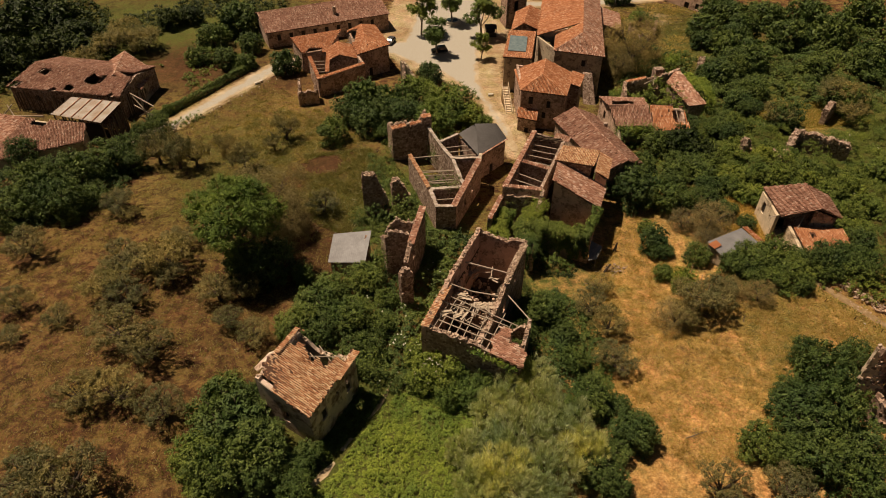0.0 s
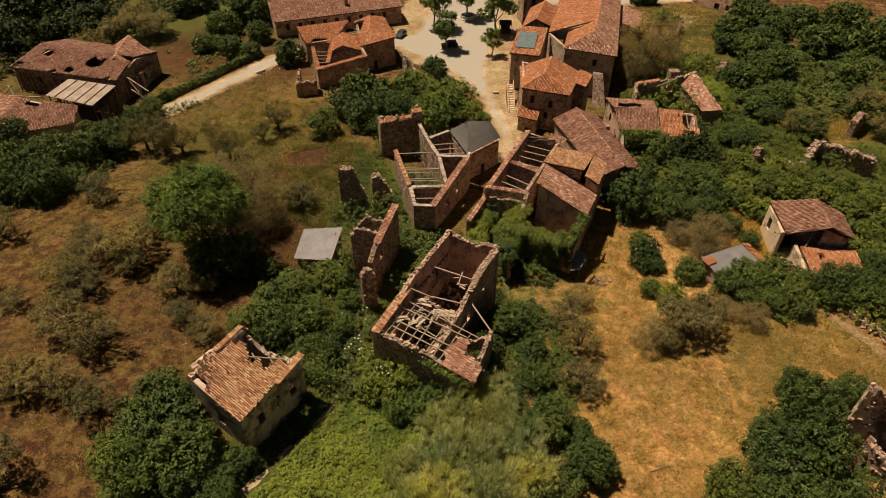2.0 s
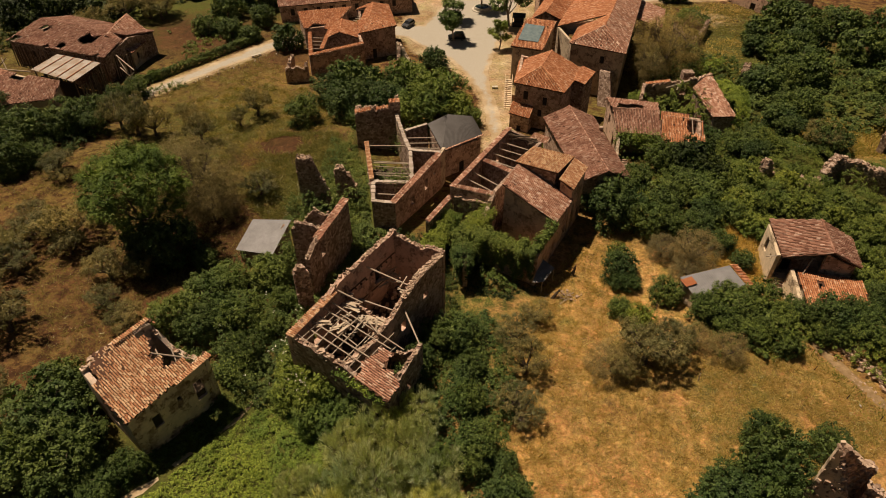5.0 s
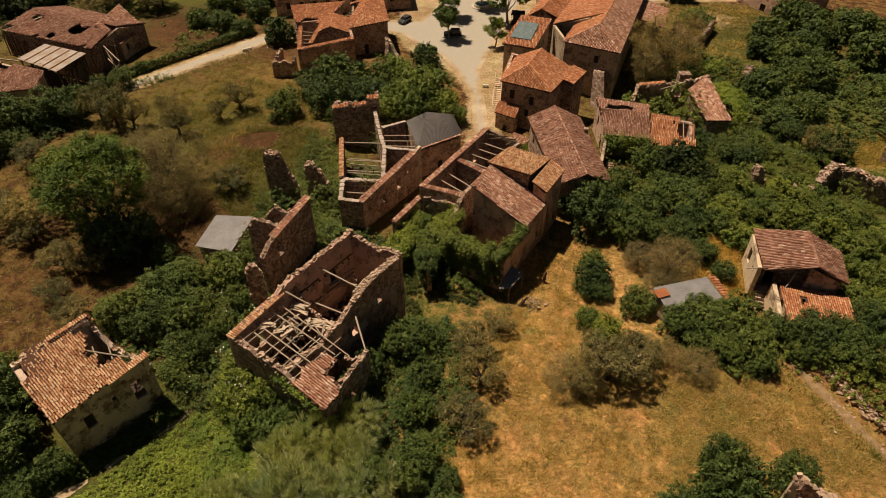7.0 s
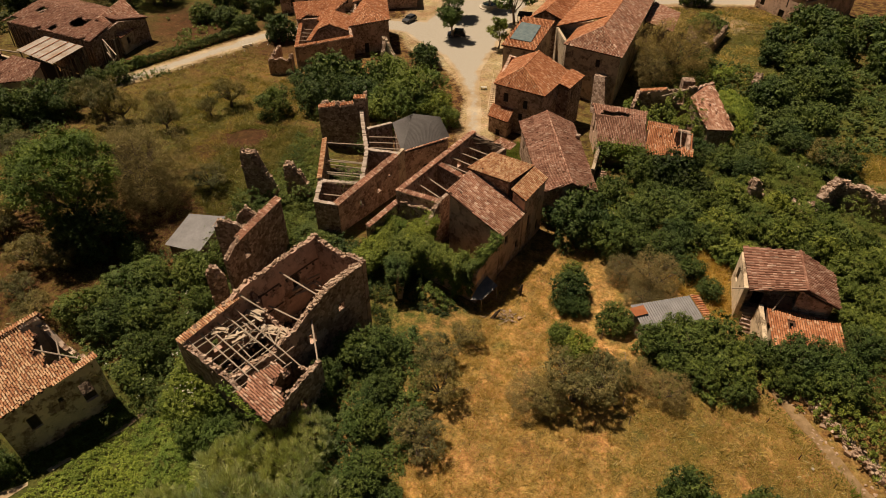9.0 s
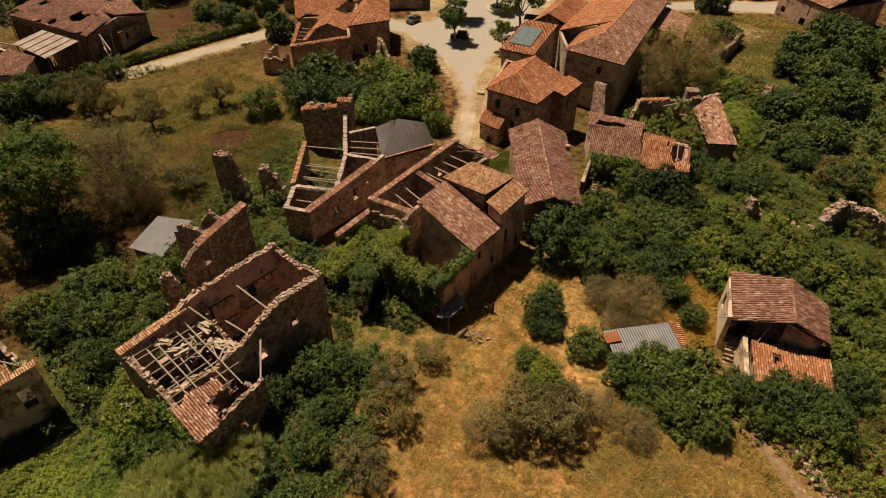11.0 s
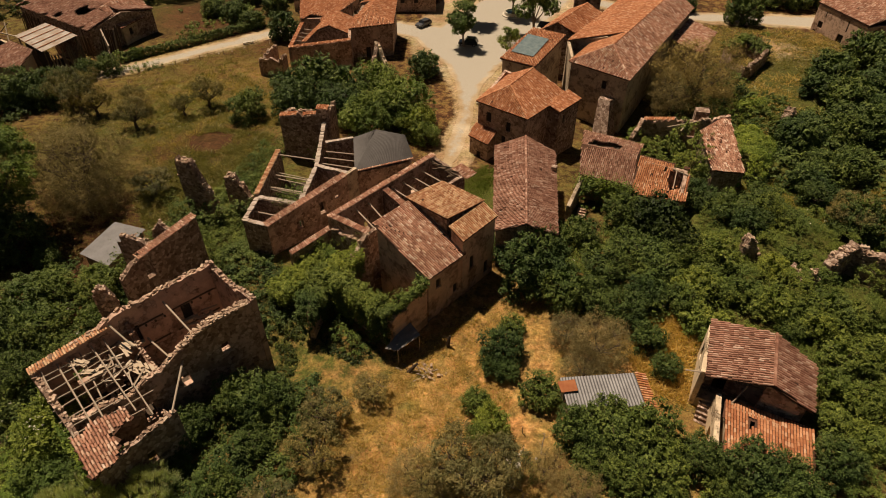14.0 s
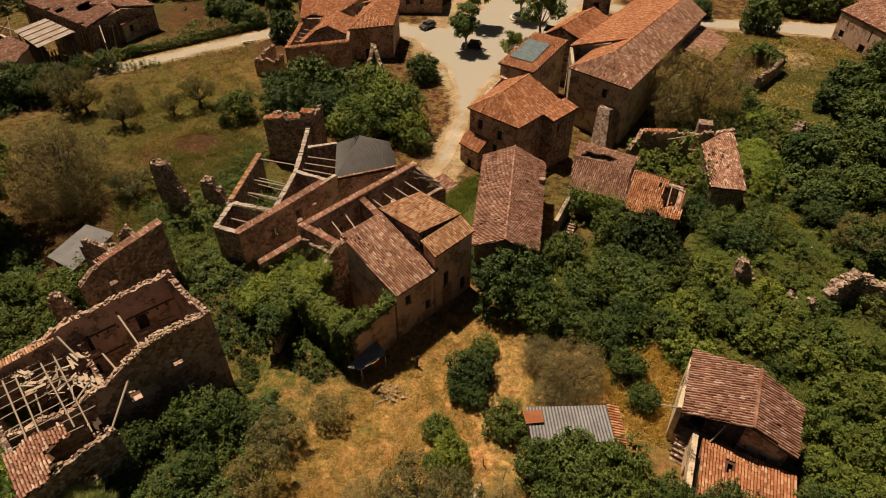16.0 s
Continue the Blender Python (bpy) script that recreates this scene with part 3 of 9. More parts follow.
def ground_material():
    m, n, l, b = material("ground_earth_and_grass", 0.95, 0.1)
    pos = n.new("ShaderNodeNewGeometry").outputs["Position"]
    at = n.new("ShaderNodeAttribute")
    at.attribute_name = "cover"
    sep = n.new("ShaderNodeSeparateColor")
    l.new(at.outputs["Color"], sep.inputs[0])
    big = noise_node(n, l, 0.10, 6, 0.62, pos)
    med = noise_node(n, l, 0.7, 5, 0.7, pos)
    fine = noise_node(n, l, 5.0, 4, 0.75, pos)
    soil = ramp(n, [(0.3, (0.058, 0.029, 0.016)), (0.7, (0.125, 0.065, 0.031))])
    l.new(med.outputs["Fac"], soil.inputs[0])
    dry = ramp(n, [(0.34, (0.25, 0.132, 0.050)), (0.44, (0.40, 0.220, 0.084)), (0.52, (0.52, 0.300, 0.120)), (0.64, (0.66, 0.435, 0.205))])
    clump = noise_node(n, l, 1.5, 5, 0.7, pos)
    both = n.new("ShaderNodeMath")
    both.operation = 'MULTIPLY_ADD'
    both.inputs[1].default_value = 0.45
    l.new(fine.outputs["Fac"], both.inputs[0])
    half = n.new("ShaderNodeMath")
    half.operation = 'MULTIPLY'
    half.inputs[1].default_value = 0.55
    l.new(clump.outputs["Fac"], half.inputs[0])
    l.new(half.outputs[0], both.inputs[2])
    l.new(both.outputs[0], dry.inputs[0])
    green = ramp(n, [(0.3, (0.055, 0.070, 0.018)), (0.7, (0.135, 0.140, 0.040))])
    l.new(fine.outputs["Fac"], green.inputs[0])

    def gate(channel, source, width=0.14):
        a = n.new("ShaderNodeMath")
        a.operation = 'ADD'
        l.new(sep.outputs[channel], a.inputs[0])
        l.new(source, a.inputs[1])
        r = ramp(n, [(1.0 - width - 0.25, (0, 0, 0)), (1.0 + width - 0.25, (1, 1, 1))])
        s = n.new("ShaderNodeMath")
        s.operation = 'MULTIPLY'
        s.inputs[1].default_value = 0.8
        l.new(a.outputs[0], s.inputs[0])
        l.new(s.outputs[0], r.inputs[0])
        return r.outputs[0]
    c = mix(n, l, soil.outputs[0], dry.outputs[0], gate(0, med.outputs["Fac"]))
    c = mix(n, l, c, green.outputs[0], gate(1, med.outputs["Fac"]))
    c = mix(n, l, c, soil.outputs[0], gate(2, med.outputs["Fac"]))
    sand = n.new("ShaderNodeAttribute")
    sand.attribute_name = "sand"
    sg = n.new("ShaderNodeMath")
    sg.operation = 'ADD'
    l.new(sand.outputs["Fac"], sg.inputs[0])
    l.new(med.outputs["Fac"], sg.inputs[1])
    sr = ramp(n, [(0.62, (0, 0, 0)), (1.0, (1, 1, 1))])
    l.new(sg.outputs[0], sr.inputs[0])
    c = mix(n, l, c, sandy(n, l, pos), sr.outputs[0])
    br = ramp(n, [(0.3, (0.66, 0.66, 0.62)), (0.7, (1.12, 1.08, 1.0))])
    l.new(big.outputs["Fac"], br.inputs[0])
    c = mix(n, l, c, br.outputs[0], 0.8, 'MULTIPLY')
    # drifts between rosy bare earth, straw and a greener sward
    drift = noise_node(n, l, 0.28, 4, 0.6, pos)
    dr = ramp(n, [(0.36, (1.04, 0.93, 0.98)), (0.5, (1, 1, 1)), (0.62, (0.96, 1.01, 0.92)), (0.72, (0.88, 0.99, 0.83))])
    l.new(drift.outputs["Fac"], dr.inputs[0])
    c = mix(n, l, c, dr.outputs[0], 1.0, 'MULTIPLY')
    tuft = noise_node(n, l, 2.6, 4, 0.8, pos)
    tr = ramp(n, [(0.36, (0.56, 0.55, 0.50)), (0.50, (1.04, 1.03, 1.0)), (0.64, (1.48, 1.44, 1.34))])
    l.new(tuft.outputs["Fac"], tr.inputs[0])
    l.new(mix(n, l, c, tr.outputs[0], 0.85, 'MULTIPLY'), b.inputs["Base Color"])
    bump(n, l, b, fine.outputs["Fac"], 0.85, 0.2)
    return m


def soft(x, y, a, b, s, h=1.0):
    return h * np.exp(-((x - a) ** 2 + (y - b) ** 2) / (2 * s * s))


def rim_distance(x, y, poly):
    """Metres from plan points to a polygon's rim, negative outside."""
    d = np.full(len(x), 1e9)
    ins = np.zeros(len(x), bool)
    for (x0, y0), (x1, y1) in zip(poly, poly[1:] + poly[:1]):
        dx, dy = x1 - x0, y1 - y0
        t = np.clip(((x - x0) * dx + (y - y0) * dy) / (dx * dx + dy * dy), 0, 1)
        d = np.minimum(d, np.hypot(x - x0 - t * dx, y - y0 - t * dy))
        if dy:
            ins ^= ((y0 > y) != (y1 > y)) & (x < dx * (y - y0) / dy + x0)
    return np.where(ins, d, -d)


SQUARE = [(-14, 160), (-9, 150), (-1, 145), (5, 138), (10, 128), (11, 117), (13.5, 106), (17, 106), (15.5, 117), (15, 131), (13.6, 137), (14, 150), (17, 165), (20, 205), (-12, 205), (-15, 176)]
LANE = [(-66, 108), (-62, 107), (-55, 118), (-47, 132), (-40, 145), (-32, 152), (-22, 157.4), (-12, 156.6), (-8, 152.5), (-1, 147), (4.6, 139.4), (9.4, 128), (11.6, 117), (13.8, 108), (15.0, 108), (14.2, 117), (12.8, 125), (10.4, 133), (9.0, 143), (9.4, 152), (11.4, 168), (15, 205), (-6, 205), (-8, 176), (-10, 165.4), (-24, 162.5), (-34, 156), (-42.5, 149), (-49.5, 136), (-57, 122)]
TRACK = [(19, 190), (45, 188), (70, 194), (90, 205), (90, 209), (60, 199), (40, 192.5), (20, 195)]
PATH_BANK = [(-16.0, 36), (-15.5, 35.8), (-11.2, 44.4), (-7.6, 50.0), (-7.0, 52), (-7.4, 52.1), (-8.1, 50.3), (-11.6, 44.8)]


def make_ground():
    far = [40, 120, 400, 1200, 3500]
    xs, ys = axis(-130, 150, 1.1, far), axis(10, 240, 1.1, far)
    X, Y = np.meshgrid(xs, ys)
    Z = ground_z(X, Y) + 0.04 * np.sin(X * 0.9 + 2 * np.sin(Y * 0.31)) * np.sin(Y * 0.8 + np.sin(X * 0.27))
    nx, ny = len(xs), len(ys)
    v = np.stack([X, Y, Z], -1).reshape(-1, 3)
    i = np.arange(nx - 1)[None, :] + nx * np.arange(ny - 1)[:, None]
    f = np.stack([i, i + 1, i + nx + 1, i + nx], -1).reshape(-1, 4)
    ob = lone("ground", (v, f), ground_material(), "sunburnt earth with dry golden grass and green patches", "ground", kind="structure")
    x, y = v[:, 0], v[:, 1]
    gold = 0.31 + soft(x, y, 28, 58, 17, 0.55) + soft(x, y, 45, 50, 15, 0.38) + soft(x, y, 28, 76, 8, 0.35) + soft(x, y, 42, 85, 6, 0.4) + soft(x, y, 77, 121, 6, 0.5) + soft(x, y, -30, 120, 16, 0.12)
    grn = 0.27 + soft(x, y, 47, 56, 8, 0.2) + soft(x, y, 75, 115, 26, 0.5) - soft(x, y, 77, 121, 6, 0.45) + soft(x, y, -6, 42, 9, 0.8) + soft(x, y, -8, 90, 7, 0.4) + soft(x, y, 62, 160, 18, 0.22) + soft(x, y, -92, 165, 26, 0.42) + soft(x, y, -58, 182, 16, 0.3) + soft(x, y, -34, 104, 18, 0.26) + soft(x, y, 10, 70, 12, 0.3) + soft(x, y, 21, 103, 4, 0.7)
    bare = 0.08 + soft(x, y, -22.6, 101.6, 3.0, 1.6) + soft(x, y, -27.0, 96.4, 2.6, 0.55) + soft(x, y, -20.0, 106.6, 2.2, 0.6) + soft(x, y, -19.5, 78.5, 4.2, 0.8) + soft(x, y, -24, 74, 4, 0.5) + soft(x, y, -45, 75, 30, 0.06) + soft(x, y, 30, 84, 5, 0.25) + soft(x, y, 36, 56, 5, 0.25) + soft(x, y, 24, 62, 4, 0.25) + soft(x, y, -45, 50, 18, 0.2) + soft(x, y, -62, 150, 12, 0.6) + soft(x, y, -28, 66, 6, 0.2) + soft(x, y, -36, 140, 6, 0.4)
    col = np.stack([np.clip(gold, 0, 1), np.clip(grn, 0, 1), np.clip(bare, 0, 1), np.ones(len(x))], -1)
    a = ob.data.attributes.new("cover", 'FLOAT_COLOR', 'POINT')
    a.data.foreach_set("color", col.astype(np.float32).ravel())
    sand = np.zeros(len(x))
    for poly, reach in ((SQUARE, 1.8), (LANE, 1.3), (TRACK, 1.5)):
        sand = np.maximum(sand, np.clip(1 + rim_distance(x, y, poly) / reach, 0, 1) * 0.75)
    sand = np.maximum(sand, soft(x, y, 60.8, 177.0, 3.4, 0.62))
    a = ob.data.attributes.new("sand", 'FLOAT', 'POINT')
    a.data.foreach_set("value", sand.astype(np.float32))
    ob.data.polygons.foreach_set("use_smooth", np.ones(len(f), bool))
    return ob


make_ground()


def flat_area(name, poly, mat, label, lift=0.06, cell=1.2):
    """A sheet of paving or gravel that lies on the ground, with an uneven rim."""
    x0, x1 = min(p[0] for p in poly), max(p[0] for p in poly)
    y0, y1 = min(p[1] for p in poly), max(p[1] for p in poly)
    bm = bmesh.new()
    rng = random.Random(len(poly))
    rim = []
    for a, b in zip(poly, poly[1:] + poly[:1]):
        k = max(1, int(math.dist(a, b) / 1.5))
        for i in range(k):
            rim.append((lerp(a[0], b[0], i / k) + rng.uniform(-0.25, 0.25), lerp(a[1], b[1], i / k) + rng.uniform(-0.25, 0.25)))
    bm.faces.new([bm.verts.new((p[0], p[1], 0)) for p in rim])
    for axis_n, lo, hi in (((1, 0, 0), x0, x1), ((0, 1, 0), y0, y1)):
        q = lo + cell
        while q < hi:
            co = (q, 0, 0) if axis_n[0] else (0, q, 0)
            bmesh.ops.bisect_plane(bm, geom=bm.verts[:] + bm.edges[:] + bm.faces[:], plane_co=co, plane_no=axis_n)
            q += cell
    for vv in bm.verts:
        vv.co.z = gz(vv.co.x, vv.co.y) + lift + 0.04
    me = bpy.data.meshes.new(name)
    bm.to_mesh(me)
    bm.free()
    me.materials.append(mat)
    x, y = np.array([q.co.x for q in me.vertices]), np.array([q.co.y for q in me.vertices])
    at = me.attributes.new("rim", 'FLOAT', 'POINT')
    at.data.foreach_set("value", np.clip(rim_distance(x, y, rim) / 2.3, 0, 0.8).astype(np.float32))
    return tagged(new(name, me), label, "ground", kind="structure")


WORN = worn_material()
flat_area("road", LANE, WORN, "pale gravel lane running into the square", 0.02)
flat_area("track", TRACK, WORN, "pale gravel track behind the church", 0.02)
STONY = [(56.2, 69.4), (57.5, 70.2), (60.0, 66.4), (63.2, 61.6), (67.2, 55.6), (66.0, 54.9), (62.0, 60.9), (58.8, 65.8)]
flat_area("track", STONY, plain_material("stony_earth", (0.17, 0.105, 0.05), (0.36, 0.25, 0.14), 1.1, 0.95, 0.1, 0, 5.0, 0.5), "sunken stony track beside the dry field", 0.02, 0.9)
flat_area("footpath", PATH_BANK, worn_material((0.24, 0.16, 0.085), (0.36, 0.25, 0.14)), "narrow worn earth path beside nettles", -0.02)


# ---- the ruined house without a roof, in the middle ----
def central_ruin():
    FL, FM, FR, E, BR, BL = (-3.2, 53.8), (3.6, 51.3), (8.8, 49.2), (11.0, 56.3), (11.5, 68.3), (4.6, 70.5)
    h = thing("ruined_house", (4, 60, 2.9), "roofless ruined stone house with fallen rafters and patchy plaster", "ruined house")
    wall(h, FL, FM, [11.5, 11.2, 10.7], STONE, 0.6, openings=((2.2, 0.9, 6.2, 7.8),), ragged=0.35, seed=1, stones=5)
    wall(h, FM, FR, [10.5, 9.5], STONE, 0.5, ragged=0.2, seed=2, stones=3)
    wall(h, FR, E, [9.5, 9.9], STONE, 0.5, ragged=0.25, seed=3, openings=((4.2, 0.8, 6.0, 7.5),), stones=3)
    wall(h, E, (7.0, 57.6), [9.4, 6.5], STONE, 0.45, ragged=0.5, seed=31, stones=3)
    wall(h, FM, BR, [(0, 10.5), (0.28, 9.7), (0.45, 10.6), (0.6, 11.9), (0.66, 12.6), (1, 13.1)], STONE_WARM, 0.6, ragged=0.3, seed=4, stones=5,
         openings=((6.2, 1.1, 5.2, 7.4), (10.2, 0.9, 7.0, 8.5), (14.6, 0.9, 8.6, 9.7)))
    wall(h, BR, BL, [(0, 13.1), (0.25, 13.2), (0.45, 12.7), (0.8, 13.5), (1, 13.9)], PLASTER_BROWN, 0.6, ragged=0.3, seed=5, stones=6)
    long = wall(h, BL, FL, [(0, 13.9), (0.5, 13.4), (0.6, 13.1), (0.66, 12.5), (1, 11.5)], PLASTER_BROWN, 0.6, ragged=0.22, seed=6, stones=5,
         openings=((4.0, 1.0, 8.6, 10.6), (9.3, 1.1, 8.8, 11.0), (9.6, 1.0, 5.4, 7.2), (15.0, 1.0, 7.5, 9.2)))
    d = Vector((7.8, 16.7, 0)).normalized()
    s = Vector((d.y, -d.x, 0))
    o = Vector((-3.2, 53.8, 0))

    def at(u, v, z):
        q = o + s * u + d * v
        return (q.x, q.y, z)
    # the wall across, half fallen
    wall(h, at(0.6, 8.6, 0)[:2], at(6.6, 8.6, 0)[:2], [(0, 12.3), (0.2, 10.6), (0.5, 9.9), (0.75, 9.4), (1, 9.9)], PLASTER_BROWN, 0.45, ragged=0.5, seed=7, openings=((4.4, 1.0, 6.0, 8.2),), stones=6)
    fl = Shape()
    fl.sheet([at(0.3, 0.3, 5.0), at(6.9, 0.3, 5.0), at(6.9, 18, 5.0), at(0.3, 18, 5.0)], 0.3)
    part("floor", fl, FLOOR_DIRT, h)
    # boards of the lost upper floor at the back
    rng = random.Random(8)
    for k in range(16):
        b = Shape()
        u, v = rng.uniform(0.8, 4.6), rng.uniform(14.0, 16.6)
        l, a = rng.uniform(0.5, 1.2), rng.uniform(-0.4, 0.4) + (1.57 if k % 2 else 0)
        c = Vector(at(u, v, 8.6 + rng.uniform(0, 0.5)))
        e = (s * math.cos(a) + d * math.sin(a)) * l + Vector((0, 0, rng.uniform(-0.2, 0.2)))
        b.beam(c - e, c + e, rng.uniform(0.05, 0.14), 0.03)
        part("board", b, WOOD, h)
    for o_ in ((4.0, 1.0, 8.6, 10.6), (9.3, 1.1, 8.8, 11.0), (9.6, 1.0, 5.4, 7.2)):
        shutter(long, BL, FL, *o_, DARK)
    # Dark strips added for the shaded recesses of the lost floors' joist slots.
    for z in (7.9, 10.75):
        for v0, v1 in ((8.8, 12.2), (13.0, 17.6)):
            b = Shape()
            b.beam(at(0.66, v0, z), at(0.66, v1, z + 0.1), 0.05, 0.07)
            part("ledger", b, WOOD_DARK, h)
    for k in range(9):
        b = Shape()
        b.box(at(0.68, 9.4 + k * 0.95, 10.5), s * 0.1, d * 0.09, Vector((0, 0, 0.09)))
        part("joist_end", b, WOOD_DARK, h)
    for v, z in ((4.0, 10.7), (9.3, 11.1), (9.6, 7.3)):
        b = Shape()
        b.beam(at(0.45, 18.4 - v - 0.9, z), at(0.45, 18.4 - v + 0.9, z), 0.12, 0.1)
        part("lintel", b, WOOD_DARK, h)
    for v, z in ((14.4, 8.6), (9.1, 8.8), (8.8, 5.4)):
        b = Shape()
        b.box(at(0.72, v, z), s * 0.26, d * 0.55, Vector((0, 0, 0.09)))
        part("window_sill", b, PLASTER_PALE, h, "pale window sill")
    cap = [at(0, 0, 0)[:2], at(0, 7.2, 0)[:2]]
    tile_cap(h, cap[1], cap[0], 12.45, 11.55, TILE_PALE, 0.95, 3)
    cap_rng = random.Random(44)
    loose = Shape()
    for k in range(300):
        v = cap_rng.uniform(11.0, 18.4)
        add_stone(loose, at(cap_rng.uniform(6.7, 7.5), v, lerp(12.0, 13.2, min(1, (v - 11.0) / 3.0)) + cap_rng.uniform(-0.1, 0.1)), cap_rng.uniform(0.07, 0.15), cap_rng)
    part("stone_rubble", loose, RUBBLE, h, "", "stuff")
    rng = random.Random(12)
    for k in range(6):
        v = 0.9 + k * 1.15
        b = Shape()
        b.tube(at(0.4, v + rng.uniform(-0.2, 0.2), 11.3 + rng.uniform(-0.4, 0.1)), at(rng.choice((6.9, 9.5, 10.5)), v + rng.uniform(-0.5, 0.5), 9.9 + rng.uniform(-0.3, 0.3)), 0.09, 0.07)
        part("rafter", b, WOOD, h)
    for k in range(9):
        u = 1.0 + k * 1.05
        b = Shape()
        z = 11.4 - u * 0.16
        b.tube(at(u + rng.uniform(-0.3, 0.3), 0.3, z - 0.15), at(u + rng.uniform(-0.4, 0.4), rng.uniform(4.8, 8.4), z + rng.uniform(-0.2, 0.2)), 0.075, 0.06)
        part("batten", b, WOOD, h)
    for a, c in (((0.4, 12.6, 12.2), (6.9, 12.9, 12.2)), ((1.4, 9.9, 9.6), (6.8, 10.6, 9.9)), ((0.4, 7.4, 12.6), (3.6, 8.2, 11.6)), ((7.0, 11.2, 10.3), (11.6, 8.0, 10.0))):
        b = Shape()
        b.tube(at(*a), at(*c), 0.11, 0.085, 7)
        part("beam", b, WOOD, h)
    for cu, cv, cz, n, turn in ((2.0, 7.9, 10.6, 12, 0.3), (4.6, 7.6, 10.0, 12, 0.2), (1.6, 3.6, 11.1, 7, 0.5), (3.2, 4.4, 10.8, 7, 1.2), (5.4, 8.4, 9.8, 8, 0.1)):
        for k in range(n):
            b = Shape()
            c = Vector(at(cu + rng.gauss(0, 0.45), cv + rng.gauss(0, 0.35), cz + rng.uniform(-0.15, 0.2)))
            a = turn + rng.gauss(0, 0.25)
            e = (s * math.cos(a) + d * math.sin(a)) * rng.uniform(0.3, 0.75) + Vector((0, 0, rng.uniform(-0.12, 0.12)))
            b.beam(c - e, c + e, rng.uniform(0.08, 0.17), 0.025)
            part("board", b, BOARD, h)
    pl = Shape()
    for k in range(26):
        u, v = rng.gauss(3.6, 1.3), rng.gauss(6.3, 1.0)
        a = rng.uniform(0, 3.14)
        l = rng.uniform(0.4, 1.1)
        z = 10.2 + rng.uniform(-0.7, 0.5) - abs(v - 6.6) * 0.35
        p = Vector(at(min(max(u, 1), 6.4), v, z))
        q = Vector((math.cos(a) * l, math.sin(a) * l, rng.uniform(-0.3, 0.3)))
        pl.beam(p - q, p + q, rng.uniform(0.04, 0.13), 0.025)
    part("fallen_wood", pl, WOOD, h, "heap of grey fallen boards", "stuff")
    rb = Shape()
    for k in range(260):
        u, v = rng.uniform(0.8, 6.6), rng.uniform(0.8, 17.4)
        add_stone(rb, at(u, v, 5.1 + rng.uniform(0, 0.5) + 1.6 * math.exp(-((v - 8.6) / 1.6) ** 2)), rng.uniform(0.1, 0.28), rng)
    part("rubble", rb, RUBBLE, h, "", "stuff")
    roof(h, [([at(7.2, 0.55, 10.6), at(13.15, 0.45, 9.6), at(12.9, 5.4, 9.95), at(7.4, 4.8, 10.7)], s)], TILE_OLD, 9, mess=3, gone=[[at(10.6, 3.0, 0)[:2], at(11.4, 3.4, 0)[:2], at(14, 2.4, 0)[:2], at(14, 7, 0)[:2], at(10.0, 7, 0)[:2]], [at(6, -0.5, 0)[:2], at(8.6, -0.5, 0)[:2], at(8.9, 1.4, 0)[:2], at(8.4, 2.6, 0)[:2], at(8.9, 4, 0)[:2], at(8.4, 6, 0)[:2], at(6, 6, 0)[:2]]])


central_ruin()


